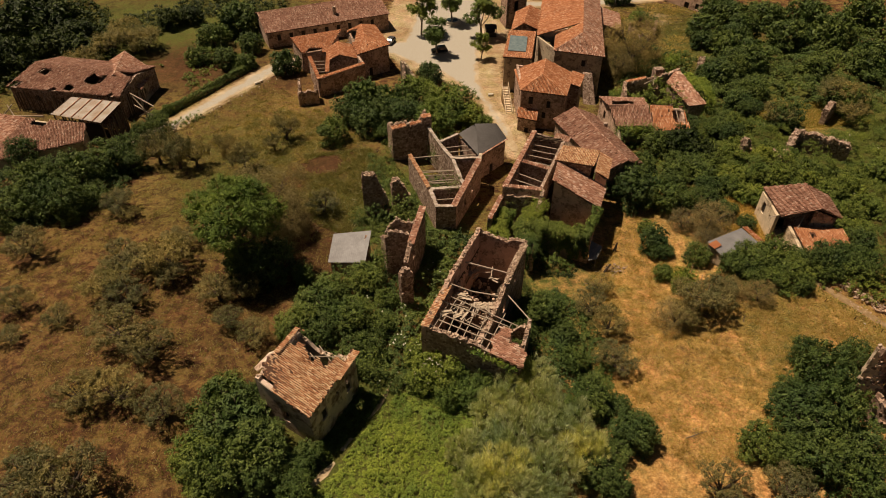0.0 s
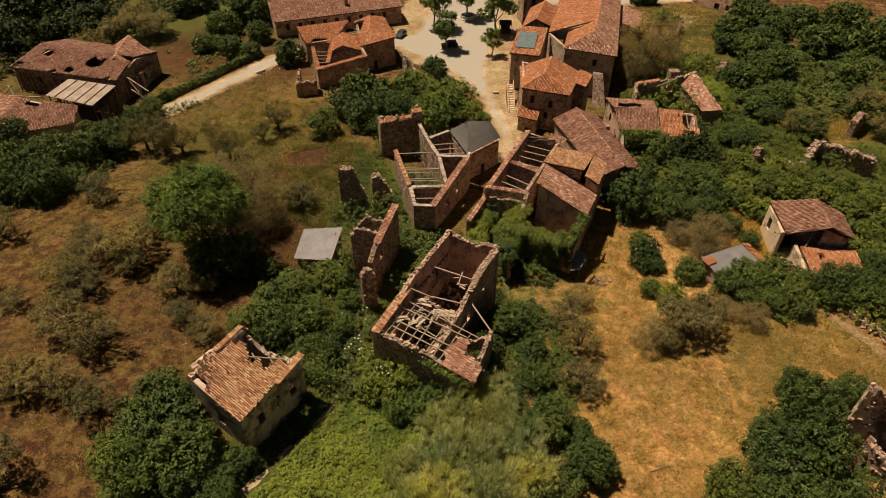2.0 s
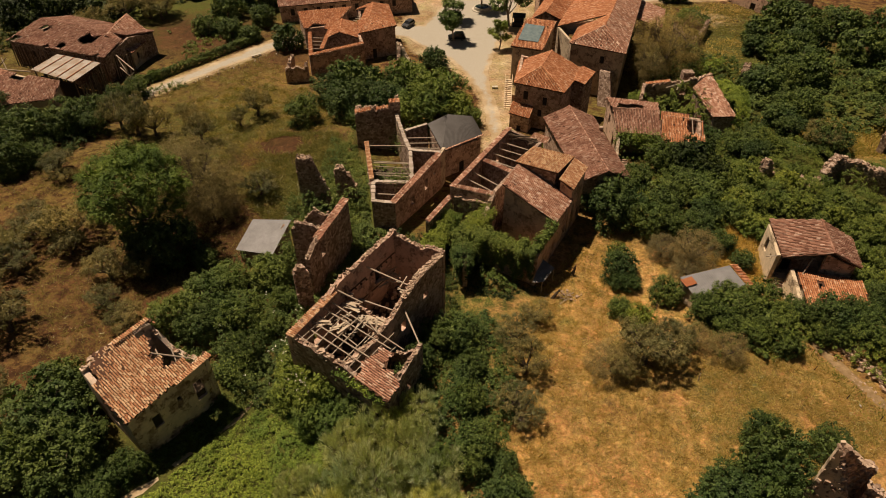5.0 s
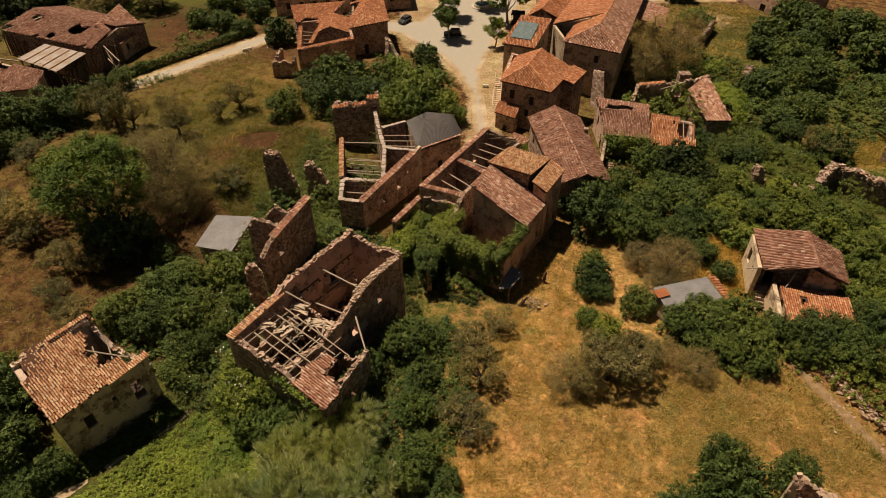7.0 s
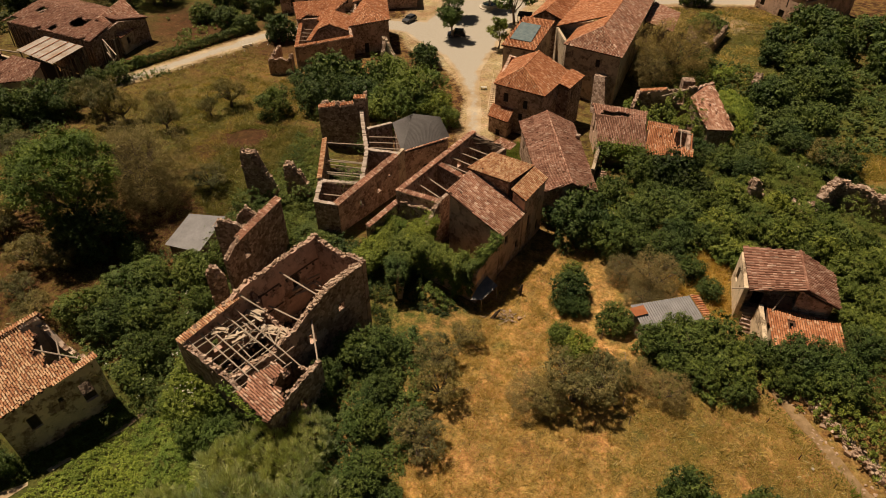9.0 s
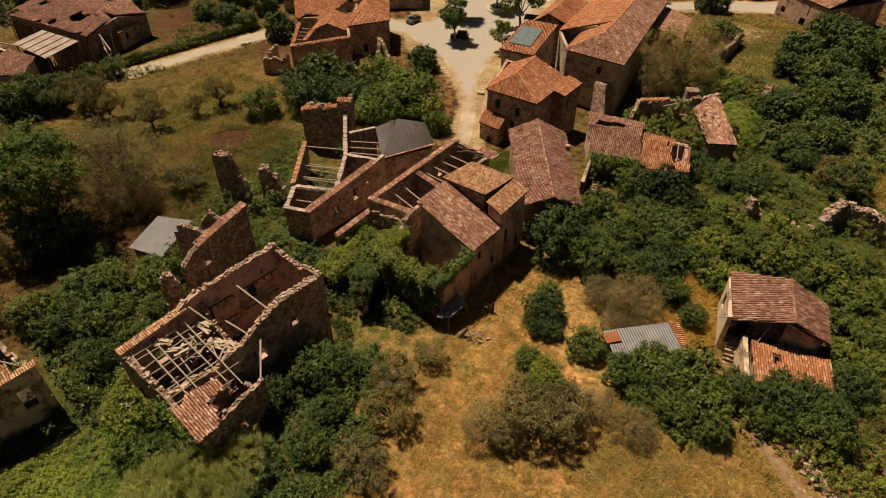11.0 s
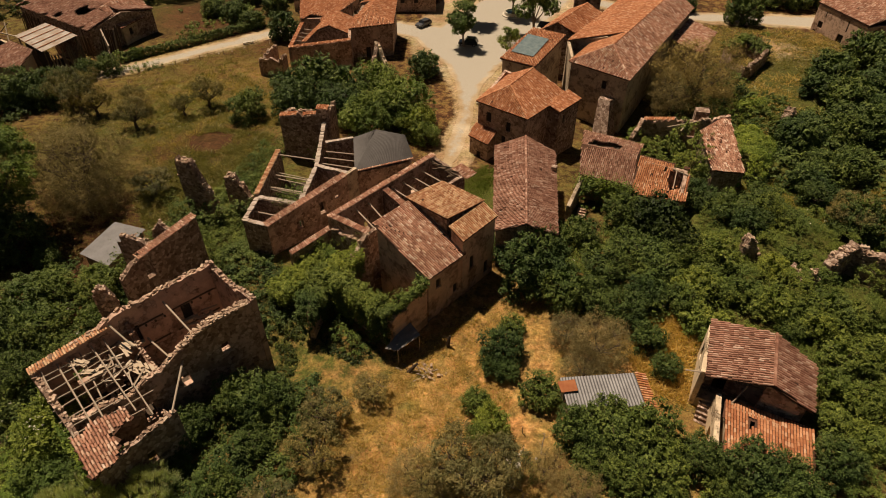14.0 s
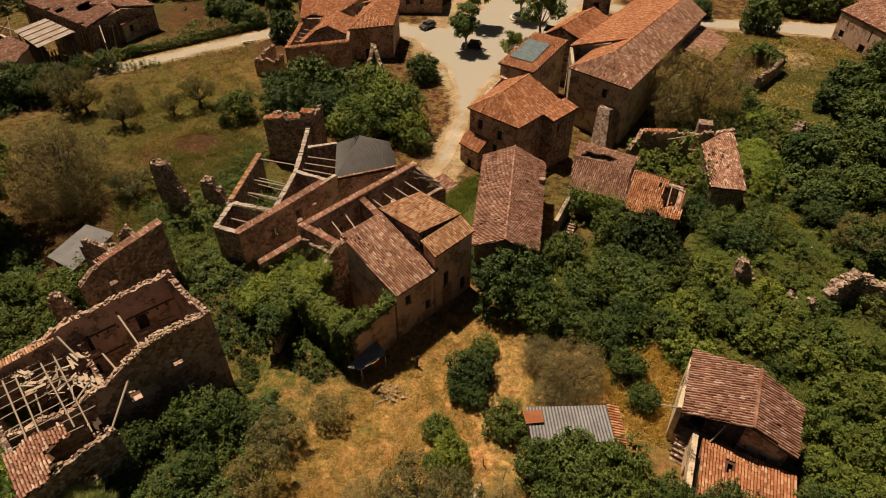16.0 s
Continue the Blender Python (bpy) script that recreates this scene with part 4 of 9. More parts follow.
# ---- the house with half its roof, by the path ----
def half_roof_house():
    B, R, T, L = (-15.6, 42.2), (-11.2, 51.3), (-18.4, 52.9), (-22.3, 45.9)
    h = thing("derelict_house", (-17, 47, 2.6), "derelict house with a half-fallen tiled roof and stained plaster", "house")
    q = inset([B, R, T, L], 0.15)
    b = 2.0
    ops = ((2.6, 1.0, 5.4, 7.2), (5.4, 0.5, 6.6, 7.3), (7.8, 1.2, 4.6, 7.4))
    front = wall(h, q[0], q[1], [9.0, 9.7], PLASTER_LIME, 0.55, b, ops, seed=1)
    for o_ in ops[:2]:
        shutter(front, q[0], q[1], *o_, DARK)
    wall(h, q[1], q[2], [(0, 9.7), (0.3, 8.6), (0.6, 9.2), (1, 11.8)], PLASTER_LIME, 0.55, b, (), 0.5, 2, stones=4)
    wall(h, q[2], q[3], [12.2, 11.6], PLASTER_LIME, 0.55, b, (), 0.3, 3, stones=5)
    wall(h, q[3], q[0], [11.5, 9.0], PLASTER_LIME, 0.55, b, ((3.5, 1.0, 5.6, 7.4),), seed=4)
    hole = [[(-11.6, 52.6), (-12.2, 49.6), (-13.6, 50.0), (-14.6, 48.4), (-15.5, 49.5), (-16.4, 49.0), (-17.4, 51.2), (-18.0, 51.0), (-17.2, 54), (-11, 54)],
            [(-21.6, 46.6), (-19.6, 45.4), (-20.4, 43.9), (-22.6, 45.2)], [(-22.6, 45.4), (-21.8, 47.6), (-20.9, 47.4), (-21.2, 46.2)], [(-19.2, 52.6), (-17.6, 52.6), (-18.0, 50.4), (-19.0, 50.8)]]
    sh = [(*B, 9.15), (*R, 9.85), (*T, 12.4), (*L, 11.75)]
    roof(h, [(sh, (6.7, -3.7, 0))], TILE_PALE, 21, hole, mess=3, pitch=0.235, length=0.42, rise=0.09)
    tile_cap(h, R, (-13.2, 47.2), 9.9, 9.6, TILE_PALE, 0.6, 5)
    tile_cap(h, (-18.4, 52.9), (-20.4, 49.3), 12.45, 12.1, TILE_PALE, 0.6, 6)
    fl = Shape()
    fl.prism(inset([B, R, T, L], 0.5), 2.2, 5.4)
    part("floor", fl, FLOOR_DIRT, h)
    for a, c in (((-13.0, 50.6, 9.6), (-16.6, 49.6, 10.9)), ((-13.6, 49.2, 9.4), (-15.6, 51.4, 10.8)), ((-14.8, 48.6, 9.8), (-16.6, 50.4, 10.6)), ((-19.8, 44.6, 10.6), (-22, 46, 11.2))):
        s = Shape()
        s.tube(a, c, 0.09, 0.08)
        part("rafter", s, WOOD, h)
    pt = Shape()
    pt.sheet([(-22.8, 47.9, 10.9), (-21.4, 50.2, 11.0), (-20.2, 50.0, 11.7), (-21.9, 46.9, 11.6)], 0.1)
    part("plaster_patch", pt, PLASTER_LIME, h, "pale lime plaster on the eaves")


half_roof_house()


# ---- walls beside the grey shed ----
def lone_walls():
    h = thing("ruined_wall", (-4.5, 72, 3.5), "tall ruined stone wall with a tiled coping and a side wall", "ruined wall")
    wall(h, (-5.3, 67.0), (-3.0, 76.9), [(0, 10.4), (0.18, 11.6), (1, 12.6)], STONE, 0.7, ragged=0.15, seed=3, openings=((3.2, 1.0, 8.6, 11.0),), stones=3)
    tile_cap(h, (-4.6, 69.2), (-2.95, 77.0), 11.9, 12.75, TILE_OLD, 0.85, 8)
    wall(h, (-8.2, 70.6), (-5.3, 71.6), [13.0, 11.9], STONE, 0.55, ragged=0.3, seed=5, stones=4)
    wall(h, (-9.2, 75.2), (-3.6, 75.0), [(0, 9.0), (0.3, 12.0), (0.5, 11.2), (1, 11.4)], STONE, 0.5, ragged=0.5, seed=6, stones=4)
    wall(h, (-8.2, 70.6), (-9.4, 75.2), [12.4, 9.0], STONE, 0.5, ragged=0.6, seed=7, stones=4)
    g = thing("ruined_wall", (-11.3, 85.6, 4.4), "tall broken stub of a ruined stone wall", "ruined wall")
    rubble_wall(g, (-13.4, 85.3), (-9.2, 85.9), [(0, 12.2), (0.06, 13.1), (0.3, 12.7), (0.52, 12.9), (0.6, 11.6), (0.75, 9.8), (0.9, 8.2), (1, 6.8)], 1.0, 8)
    k = thing("ruined_wall", (-7.6, 88.6, 4.0), "low broken stub of a stone wall in ivy", "ruined wall")
    rubble_wall(k, (-8.8, 88.2), (-5.8, 89.2), [(0, 8.6), (0.1, 9.7), (0.45, 9.9), (0.55, 8.8), (0.75, 8.0), (1, 6.2)], 1.0, 9)
    w = thing("ruined_wall", (-5.6, 64.2, 3.5), "broken wall end smothered in creepers", "ruined wall")
    rubble_wall(w, (-6.2, 63.8), (-4.6, 64.8), [(0, 10.6), (0.4, 11.7), (0.7, 11.3), (1, 9.8)], 0.8, 10)


lone_walls()


def grey_shed():
    h = thing("metal_shed", (-15, 73, 4.0), "low shed with a grey metal sheet roof", "shed")
    sh = Shape()
    corrugated(sh, [(-17.6, 71.2, 6.8), (-11.9, 70.3, 7.5), (-11.3, 76.3, 8.8), (-17.4, 77.0, 7.6)], (0, -1, 0), 0.3, 0.008)
    part("roof_sheet", sh, SHEET, h)
    body(h, [(-17.6, 71.2), (-11.9, 70.3), (-11.3, 76.3), (-17.4, 77.0)], [6.8, 7.5, 8.8, 7.6], STONE, closed=None)


grey_shed()


# ---- the roofless row with joists and the dark sheet roof ----
def joist_house():
    h = thing("ruined_house", (2, 92, 3.6), "roofless stone house with bare joists and tiled wall tops", "ruined house")
    P1, P2, FL, FR, BR = (-6.3, 97.0), (-2.8, 86.8), (-1.4, 82.2), (1.9, 82.6), (6.6, 94.4)
    wall(h, P1, P2, [9.4, 9.3], STONE, 0.55, ragged=0.1, seed=1)
    tile_cap(h, P1, P2, 9.5, 9.4, TILE_PALE, 0.6, 2)
    wall(h, P2, FL, [9.1, 8.8], STONE, 0.5, seed=2)
    wall(h, FL, FR, [8.8, 8.6], STONE, 0.5, seed=3)
    wall(h, FR, BR, [8.5, 10.0], STONE_WARM, 0.6, seed=4, openings=((4.6, 1.0, 5.6, 7.0), (8.3, 0.9, 6.2, 8.1), (10.8, 0.8, 7.4, 8.1)))
    tile_cap(h, FR, BR, 8.6, 10.1, TILE_OLD, 0.85, 5)
    wall(h, (-2.2, 86.4), (2.9, 87.2), [9.1, 9.0], STONE, 0.5, seed=6)
    cop = Shape()
    rng = random.Random(4)
    runs = [((-2.5, 86.6), FL, 9.15, 8.85), (FL, (1.4, 82.6), 8.85, 8.65), ((-2.2, 86.6), (2.9, 87.4), 9.15, 9.05), ((-2.9, 104.2), (-0.4, 98.6), 10.9, 10.1), ((-0.4, 98.6), (1.4, 94.8), 10.1, 10.0), ((1.4, 94.8), (3.0, 88.2), 10.0, 9.2), ((1.4, 94.8), (6.3, 94.6), 10.0, 10.2), ((-0.3, 100.6), (2.9, 102.8), 10.0, 10.3)]
    for a, b, za, zb in runs:
        n = int(math.dist(a, b) / 0.32)
        dx, dy = (b[0] - a[0]) / math.dist(a, b), (b[1] - a[1]) / math.dist(a, b)
        for i in range(n):
            t = (i + 0.5) / n
            c = Vector((lerp(a[0], b[0], t) - dy * 0.22, lerp(a[1], b[1], t) + dx * 0.22, lerp(za, zb, t)))
            k = rng.uniform(-0.18, 0.18)
            cop.box(c + Vector((0, 0, rng.uniform(-0.03, 0.03))), Vector((dx - dy * k, dy + dx * k, 0)) * rng.uniform(0.19, 0.24), Vector((-dy - dx * k, dx - dy * k, 0)) * rng.uniform(0.22, 0.34), Vector((0, 0, rng.uniform(0.06, 0.12))))
    part("coping", cop, COPING, h, "pale mortar coping", "stuff")
    for a, b, za, zb in runs[3:]:
        wall(h, a, b, [za - 0.06, zb - 0.06], STONE, 0.45, seed=11)
    wall(h, BR, (6.9, 96.6), [10.2, 10.0], PLASTER, 0.5, seed=14)
    joists = [((-5.0, 92.9, 8.3), (1.9, 93.4, 8.5)), ((-4.2, 90.2, 8.2), (2.4, 90.8, 8.4)), ((-4.6, 91.6, 7.0), (2.1, 92.0, 7.0)), ((-5.9, 96.4, 9.2), (0.4, 97.2, 9.3)), ((-2.0, 85.0, 8.2), (2.3, 85.4, 8.2)), ((-1.6, 83.4, 8.1), (1.9, 83.8, 8.0)), ((-3.9, 89.0, 7.0), (2.8, 89.4, 7.0)),
              ((0.2, 99.6, 9.3), (4.6, 100.4, 9.4)), ((0.7, 98.2, 9.2), (5.2, 98.9, 9.3)), ((1.2, 96.8, 9.2), (5.8, 97.3, 9.3)), ((1.6, 95.6, 9.2), (6.2, 96.0, 9.3))]
    for a, b in joists:
        s = Shape()
        s.tube(a, b, 0.1, 0.09)
        part("joist", s, WOOD, h)
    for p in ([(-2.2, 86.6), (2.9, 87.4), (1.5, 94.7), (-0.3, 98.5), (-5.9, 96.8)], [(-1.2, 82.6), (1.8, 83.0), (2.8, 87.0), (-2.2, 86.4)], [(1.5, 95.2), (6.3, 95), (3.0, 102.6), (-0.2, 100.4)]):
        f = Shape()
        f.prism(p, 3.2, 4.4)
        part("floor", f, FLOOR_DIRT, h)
    # dark sheet roof
    k = thing("house", (7.5, 100.5, 3.2), "stone house with a dark grey corrugated sheet roof", "house")
    A, T1, T2, R2, B = (2.9, 102.9, 10.4), (6.0, 104.2, 11.7), (10.0, 105.2, 11.2), (12.0, 103.6, 8.9), (6.3, 96.9, 9.3)
    sh = Shape()
    corrugated(sh, [B, R2, T2, T1], (0, -1, 0), 0.3)
    corrugated(sh, [A, B, T1, Vector(T1) * 0.999 + Vector(A) * 0.001], (-1, 0, 0), 0.3)
    part("roof_sheet", sh, SHEET_DARK, k)
    body(k, [B[:2], R2[:2], T2[:2], A[:2]], [8.9, 8.4, 10.4, 9.7], STONE_WARM, k=0.2, openings={0: ((4.2, 1.1, 3.0, 5.4),)})
    eave = Shape()
    tiles(eave, [(6.4, 96.6, 9.18), (12.2, 103.4, 8.8), (11.9, 103.7, 8.85), (6.1, 96.9, 9.23)], (1, -0.9, 0), 7)
    part("eave_tiles", eave, TILE_OLD, k, "", "stuff")


joist_house()


def tower_ruin():
    h = thing("ruined_tower", (-5.5, 105, 4.6), "tall roofless stone ruin with broken red tiles on top", "ruined house")
    a, b, c, d = (-9.4, 102.7), (-2.1, 104.8), (-3.4, 109.0), (-10.6, 107.0)
    wall(h, a, b, [(0, 11.2), (0.35, 11.6), (0.4, 12.3), (0.46, 11.4), (0.75, 11.9), (0.78, 12.8), (1, 12.8)], STONE, 0.6, ragged=0.12, seed=1, stones=2)
    wall(h, b, c, [12.7, 11.6], STONE, 0.6, ragged=0.4, seed=2, stones=4)
    wall(h, c, d, [(0, 12.6), (0.2, 10.2), (1, 10.4)], STONE, 0.6, ragged=0.5, seed=3, stones=4)
    wall(h, d, a, [10.6, 11.2], STONE, 0.6, ragged=0.3, seed=4, stones=4)
    tile_cap(h, a, (-6.8, 103.4), 11.35, 11.75, TILE_RED, 0.9, 4)
    tile_cap(h, (-6.0, 103.7), (-4.0, 104.3), 11.7, 12.0, TILE_RED, 0.7, 5)
    tile_cap(h, (-3.9, 104.3), b, 12.9, 12.95, TILE_RED, 1.0, 6)


tower_ruin()


# ---- the row with the big tiled lean-to ----
def lower_house():
    h = thing("house", (22, 83, 2.1), "old stone house with a long single slope of worn clay tiles", "house")
    FL, T, F, E = (16.9, 82.4, 13.8), (18.7, 88.4, 13.5), (24.6, 80.2, 9.9), (26.8, 85.8, 10.0)
    roof(h, [([FL, F, E, T], (7.7, -2.2, 0))], TILE_OLD, 31)
    body(h, [FL[:2], F[:2], E[:2], T[:2]], [13.8, 9.9, 10.0, 13.5], PLASTER_TAN, 1.6, {1: ((1.6, 0.8, 7.2, 8.6), (4.4, 0.8, 4.6, 6.0))})
    k = thing("house", (23.5, 90, 2.1), "taller stone house with a shallow worn tile roof", "house")
    A, B, C, D = (20.6, 93.9, 13.1), (26.6, 92.2, 13.0), (24.2, 86.4, 13.7), (18.2, 88.2, 13.8)
    roof(k, [([D, C, B, A], (2.3, 5.8, 0))], TILE_PALE, 33)
    body(k, [D[:2], C[:2], B[:2], A[:2]], [13.8, 13.7, 13.0, 13.1], STONE, 1.6)
    m = thing("house", (26.5, 89, 2.1), "narrow stone annexe with a pale tiled roof", "house")
    Q = [(24.5, 86.2, 12.9), (26.6, 85.3, 12.0), (28.6, 91.3, 12.0), (26.5, 92.1, 12.9)]
    roof(m, [(Q, (2.1, -0.8, 0))], TILE_PALE, 34)
    body(m, [p[:2] for p in Q], [p[2] for p in Q], PLASTER_TAN, 1.6, {1: ((1.8, 0.9, 6.6, 8.6), (4.6, 0.9, 4.0, 6.0))}, k=0.2)


lower_house()


def burnt_house():
    h = thing("ruined_house", (15, 92, 2.6), "roofless stone house with grey joists and tiled wall tops", "ruined house")
    L, T, R, M = (9.5, 84.7), (16.2, 100.6), (21.8, 98.2), (15.6, 83.4)
    wall(h, L, M, [10.9, 11.0], STONE_WARM, 0.6, seed=1)
    tile_cap(h, L, M, 11.0, 11.1, TILE_OLD, 0.65, 2)
    wall(h, M, R, [(0, 11.0), (0.3, 11.2), (1, 11.6)], STONE, 0.5, seed=3)
    wall(h, R, T, [11.5, 12.1], STONE, 0.5, seed=4)
    wall(h, T, L, [12.1, 10.9], STONE_WARM, 0.6, seed=5, openings=((4.0, 0.9, 8.2, 9.6), (12, 0.9, 6.4, 8.4)))
    tile_cap(h, T, L, 12.2, 11.0, TILE_OLD, 0.75, 6)
    wall(h, (12.7, 92.2), (17.6, 89.4), [11.1, 11.0], STONE, 0.5, seed=7)
    tile_cap(h, (12.7, 92.2), (17.6, 89.4), 11.15, 11.1, TILE_OLD, 0.7, 8)
    tile_cap(h, (19.8, 98.9), (22.4, 97.8), 11.7, 11.5, TILE_OLD, 1.6, 9)
    for a, b in (((12.3, 89.8, 10.3), (16.2, 87.0, 10.3)), ((11.5, 88.0, 10.3), (15.8, 85.2, 10.3)), ((10.8, 86.4, 10.2), (14.6, 84.2, 10.2)), ((13.6, 93.6, 10.5), (18.2, 91.6, 10.5)), ((14.3, 95.2, 10.6), (18.9, 93.2, 10.6)), ((14.9, 96.7, 10.7), (19.7, 94.8, 10.7)), ((15.5, 98.2, 10.9), (20.4, 96.2, 10.9))):
        s = Shape()
        s.tube(a, b, 0.1, 0.09)
        part("joist", s, WOOD, h)
    rng = random.Random(5)
    for k in range(14):
        t = rng.random()
        s = Shape()
        a = Vector((lerp(16.0, 20.6, t), lerp(99.9, 97.8, t), 12.0 - 0.4 * t + rng.uniform(-0.3, 0.2)))
        q = Vector((rng.uniform(-1.6, 1.6), rng.uniform(-0.9, 0.3), rng.uniform(-0.2, 0.2)))
        s.beam(a - q, a + q, 0.06, 0.05)
        part("charred_board", s, WOOD_DARK, h)
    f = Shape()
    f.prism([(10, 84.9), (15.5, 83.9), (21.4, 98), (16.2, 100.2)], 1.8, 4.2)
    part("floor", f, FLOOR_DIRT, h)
    for p, z in (((12.6, 88.0), 4.6), ((17.4, 96.4), 5.2)):
        s = Shape()
        s.box((*p, z), Vector((0.5, 0.2, 0)), Vector((-0.2, 0.4, 0)), Vector((0, 0, 0.5)))
        part("plaster_block", s, PLASTER, h)
    e = thing("garden_wall", (8.6, 83, 3.0), "low stone wall with a tiled coping", "wall")
    wall(e, (7.4, 79.6), (9.8, 85.0), [8.2, 8.9], STONE, 0.6, seed=11)
    tile_cap(e, (7.4, 79.6), (9.8, 85.0), 8.3, 9.0, TILE_OLD, 0.65, 12)
    g = thing("ruined_wall", (16.5, 81, 2.6), "broken lower wall of a fallen room with timber", "ruined wall")
    wall(g, (10.2, 84.0), (15.4, 82.8), [9.8, 9.9], STONE, 0.5, ragged=0.3, seed=12, stones=3)
    wall(g, (15.6, 83.2), (14.0, 79.2), [(0, 11.8), (0.35, 10.8), (1, 8.0)], STONE, 0.6, ragged=0.5, seed=13, stones=5)
    wall(g, (22.6, 75.2), (24.4, 80.2), [(0, 7.6), (0.6, 8.4), (1, 9.4)], PLASTER_TAN, 0.6, ragged=0.4, seed=14, stones=4, openings=((2.0, 1.2, 2.6, 4.8),))
    wall(g, (15.3, 77.5), (22.3, 75.3), [(0, 8.6), (0.5, 8.0), (1, 7.6)], PLASTER_TAN, 0.6, ragged=0.5, seed=15, stones=4)
    wall(g, (12.2, 78.9), (13.1, 73.2), [(0, 7.9), (0.6, 7.6), (0.85, 8.0), (1, 6.6)], PLASTER_TAN, 0.6, ragged=0.4, seed=16, stones=4)
    wall(g, (12.6, 78.6), (15.0, 77.7), [8.0, 8.6], STONE, 0.6, ragged=0.4, seed=17, stones=2)
    s = Shape()
    s.beam((15.2, 82.0, 4.6), (14.9, 82.3, 6.6), 0.14, 0.12)
    part("post", s, BOARD, g)
    c = thing("canopy", (24, 75, 2.2), "small tin canopy on posts against a wall", "canopy")
    s = Shape()
    corrugated(s, [(22.3, 73.6, 4.7), (23.7, 74.0, 4.6), (25.1, 76.7, 4.9), (23.2, 77.8, 5.4)], (0, -1, 0), 0.25)
    part("sheet", s, SHEET_GREY, c)
    for p in ((23.6, 74.1), (25.0, 76.6)):
        s = Shape()
        s.tube((*p, 1.6), (*p, 4.62), 0.05, 0.05)
        part("post", s, WOOD, c)


burnt_house()


# ---- houses towards the square ----
def brown_house():
    h = thing("house", (28.5, 103, 2.6), "long stone house with a brown tiled gable roof", "house")
    a, b, c, d = (27.9, 92.0, 9.0), (35.4, 94.3, 8.9), (30.2, 112.6, 8.9), (21.7, 110.8, 9.0)
    r0, r1 = (31.8, 92.6, 10.8), (25.8, 112.0, 10.9)
    roof(h, [([a, r0, r1, d], (-1, -0.3, 0)), ([b, c, r1, r0], (1, 0.3, 0))], TILE_BROWN, 41, ridges=((r0, r1),), mess=2.0)
    body(h, [p[:2] for p in (a, b, c, d)], [9, 8.9, 8.9, 9], STONE_WARM, 1.8, {3: ((3, 0.8, 5.8, 7.2), (13, 0.9, 5.5, 7)), 1: ((10, 1.0, 2.6, 4.8),)}, k=0.4, mids={0: (0.5, 10.7), 2: (0.5, 10.8)})
    c1 = Shape()
    c1.box((31.3, 107.6, 9.3), Vector((0.35, 0, 0)), Vector((0, 0.35, 0)), Vector((0, 0, 0.5)))
    part("chimney", c1, STONE, h)


brown_house()


def hip_house():
    h = thing("house", (21, 122, 2.2), "tall stone house with an orange tiled hip roof and dark windows", "house")
    FL, FR, BR, BL = (15.9, 118.4, 11.4), (24.9, 115.8, 11.4), (28.2, 126.6, 11.6), (16.0, 131.4, 11.6)
    ap, rb = (20.5, 120.6, 13.9), (22.0, 127.6, 14.0)
    BR, BL = on_plane(28.2, 126.6, FR, ap, rb), on_plane(16.0, 131.4, FL, ap, rb)
    roof(h, [([FL, FR, ap], (-0.3, -1, 0)), ([FR, BR, rb, ap], (1, -0.3, 0)), ([BL, FL, ap, rb], (-1, 0.1, 0)), ([BR, BL, rb], (0.3, 1, 0))], TILE_RED, 51, ridges=((FL, ap), (FR, ap), (ap, rb)))
    body(h, [p[:2] for p in (FL, FR, BR, BL)], [11.4, 11.4, 11.6, 11.6], STONE_WARM, 1.8,
         {0: ((2.0, 0.95, 8.4, 10.1), (5.6, 0.95, 8.0, 9.6), (4.9, 0.8, 5.6, 7.0)), 3: ((4.0, 0.9, 8.3, 10), (9, 0.9, 8.3, 10), (6.5, 1.0, 4.4, 6.4))}, k=0.3)
    q = [(25.9, 121.8, 11.4), (28.5, 120.7, 10.9), (30.5, 126.4, 10.9), (28.0, 127.4, 11.5)]
    a = thing("house_annexe", (28.3, 124, 2.2), "stone stair tower with a tiled lean-to roof", "house")
    roof(a, [(q, (1, -0.4, 0))], TILE_RED, 54)
    body(a, [p[:2] for p in q], [p[2] for p in q], STONE, 1.5, {1: ((1.6, 0.7, 8.2, 9.8),)}, k=0.25)
    q = [(15.4, 116.6, 6.3), (19.2, 115.0, 6.3), (19.9, 117.4, 7.5), (15.8, 118.9, 7.5)]
    s = thing("shed", (17.5, 117, 2.3), "small stone porch with a tiled lean-to roof", "shed")
    roof(s, [(q, (-0.3, -1, 0))], TILE_RED, 55)
    body(s, [p[:2] for p in q], [p[2] for p in q], STONE_WARM, 1.6, {0: ((1.9, 0.9, 2.2, 4.2),)}, k=0.2)
    st = thing("stone_stairs", (14.5, 127.6, 2.4), "outside stone stairs with a rail along the house", "stairs")
    for k in range(18):
        t = Shape()
        top = 2.5 + k * 0.2
        t.box((14.7 - 0.03 * k, 124.4 + k * 0.4, (1.8 + top) / 2), Vector((0.7, 0, 0)), Vector((0.02, 0.2, 0)), Vector((0, 0, (top - 1.8) / 2)))
        part("step", t, PLASTER_PALE, st)
    for dx in (-0.72, 0.66):
        r = Shape()
        r.beam((14.7 + dx, 124.2, 3.4), (14.2 + dx, 131.4, 7.0), 0.05, 0.05)
        part("rail", r, PLASTER_PALE, st)
        for k in range(5):
            r = Shape()
            r.tube((14.7 + dx - 0.13 * k, 124.4 + 1.72 * k, 2.4 + 0.86 * k), (14.7 + dx - 0.13 * k, 124.4 + 1.72 * k, 3.5 + 0.86 * k), 0.05, 0.05)
            part("baluster", r, PLASTER_PALE, st)


hip_house()


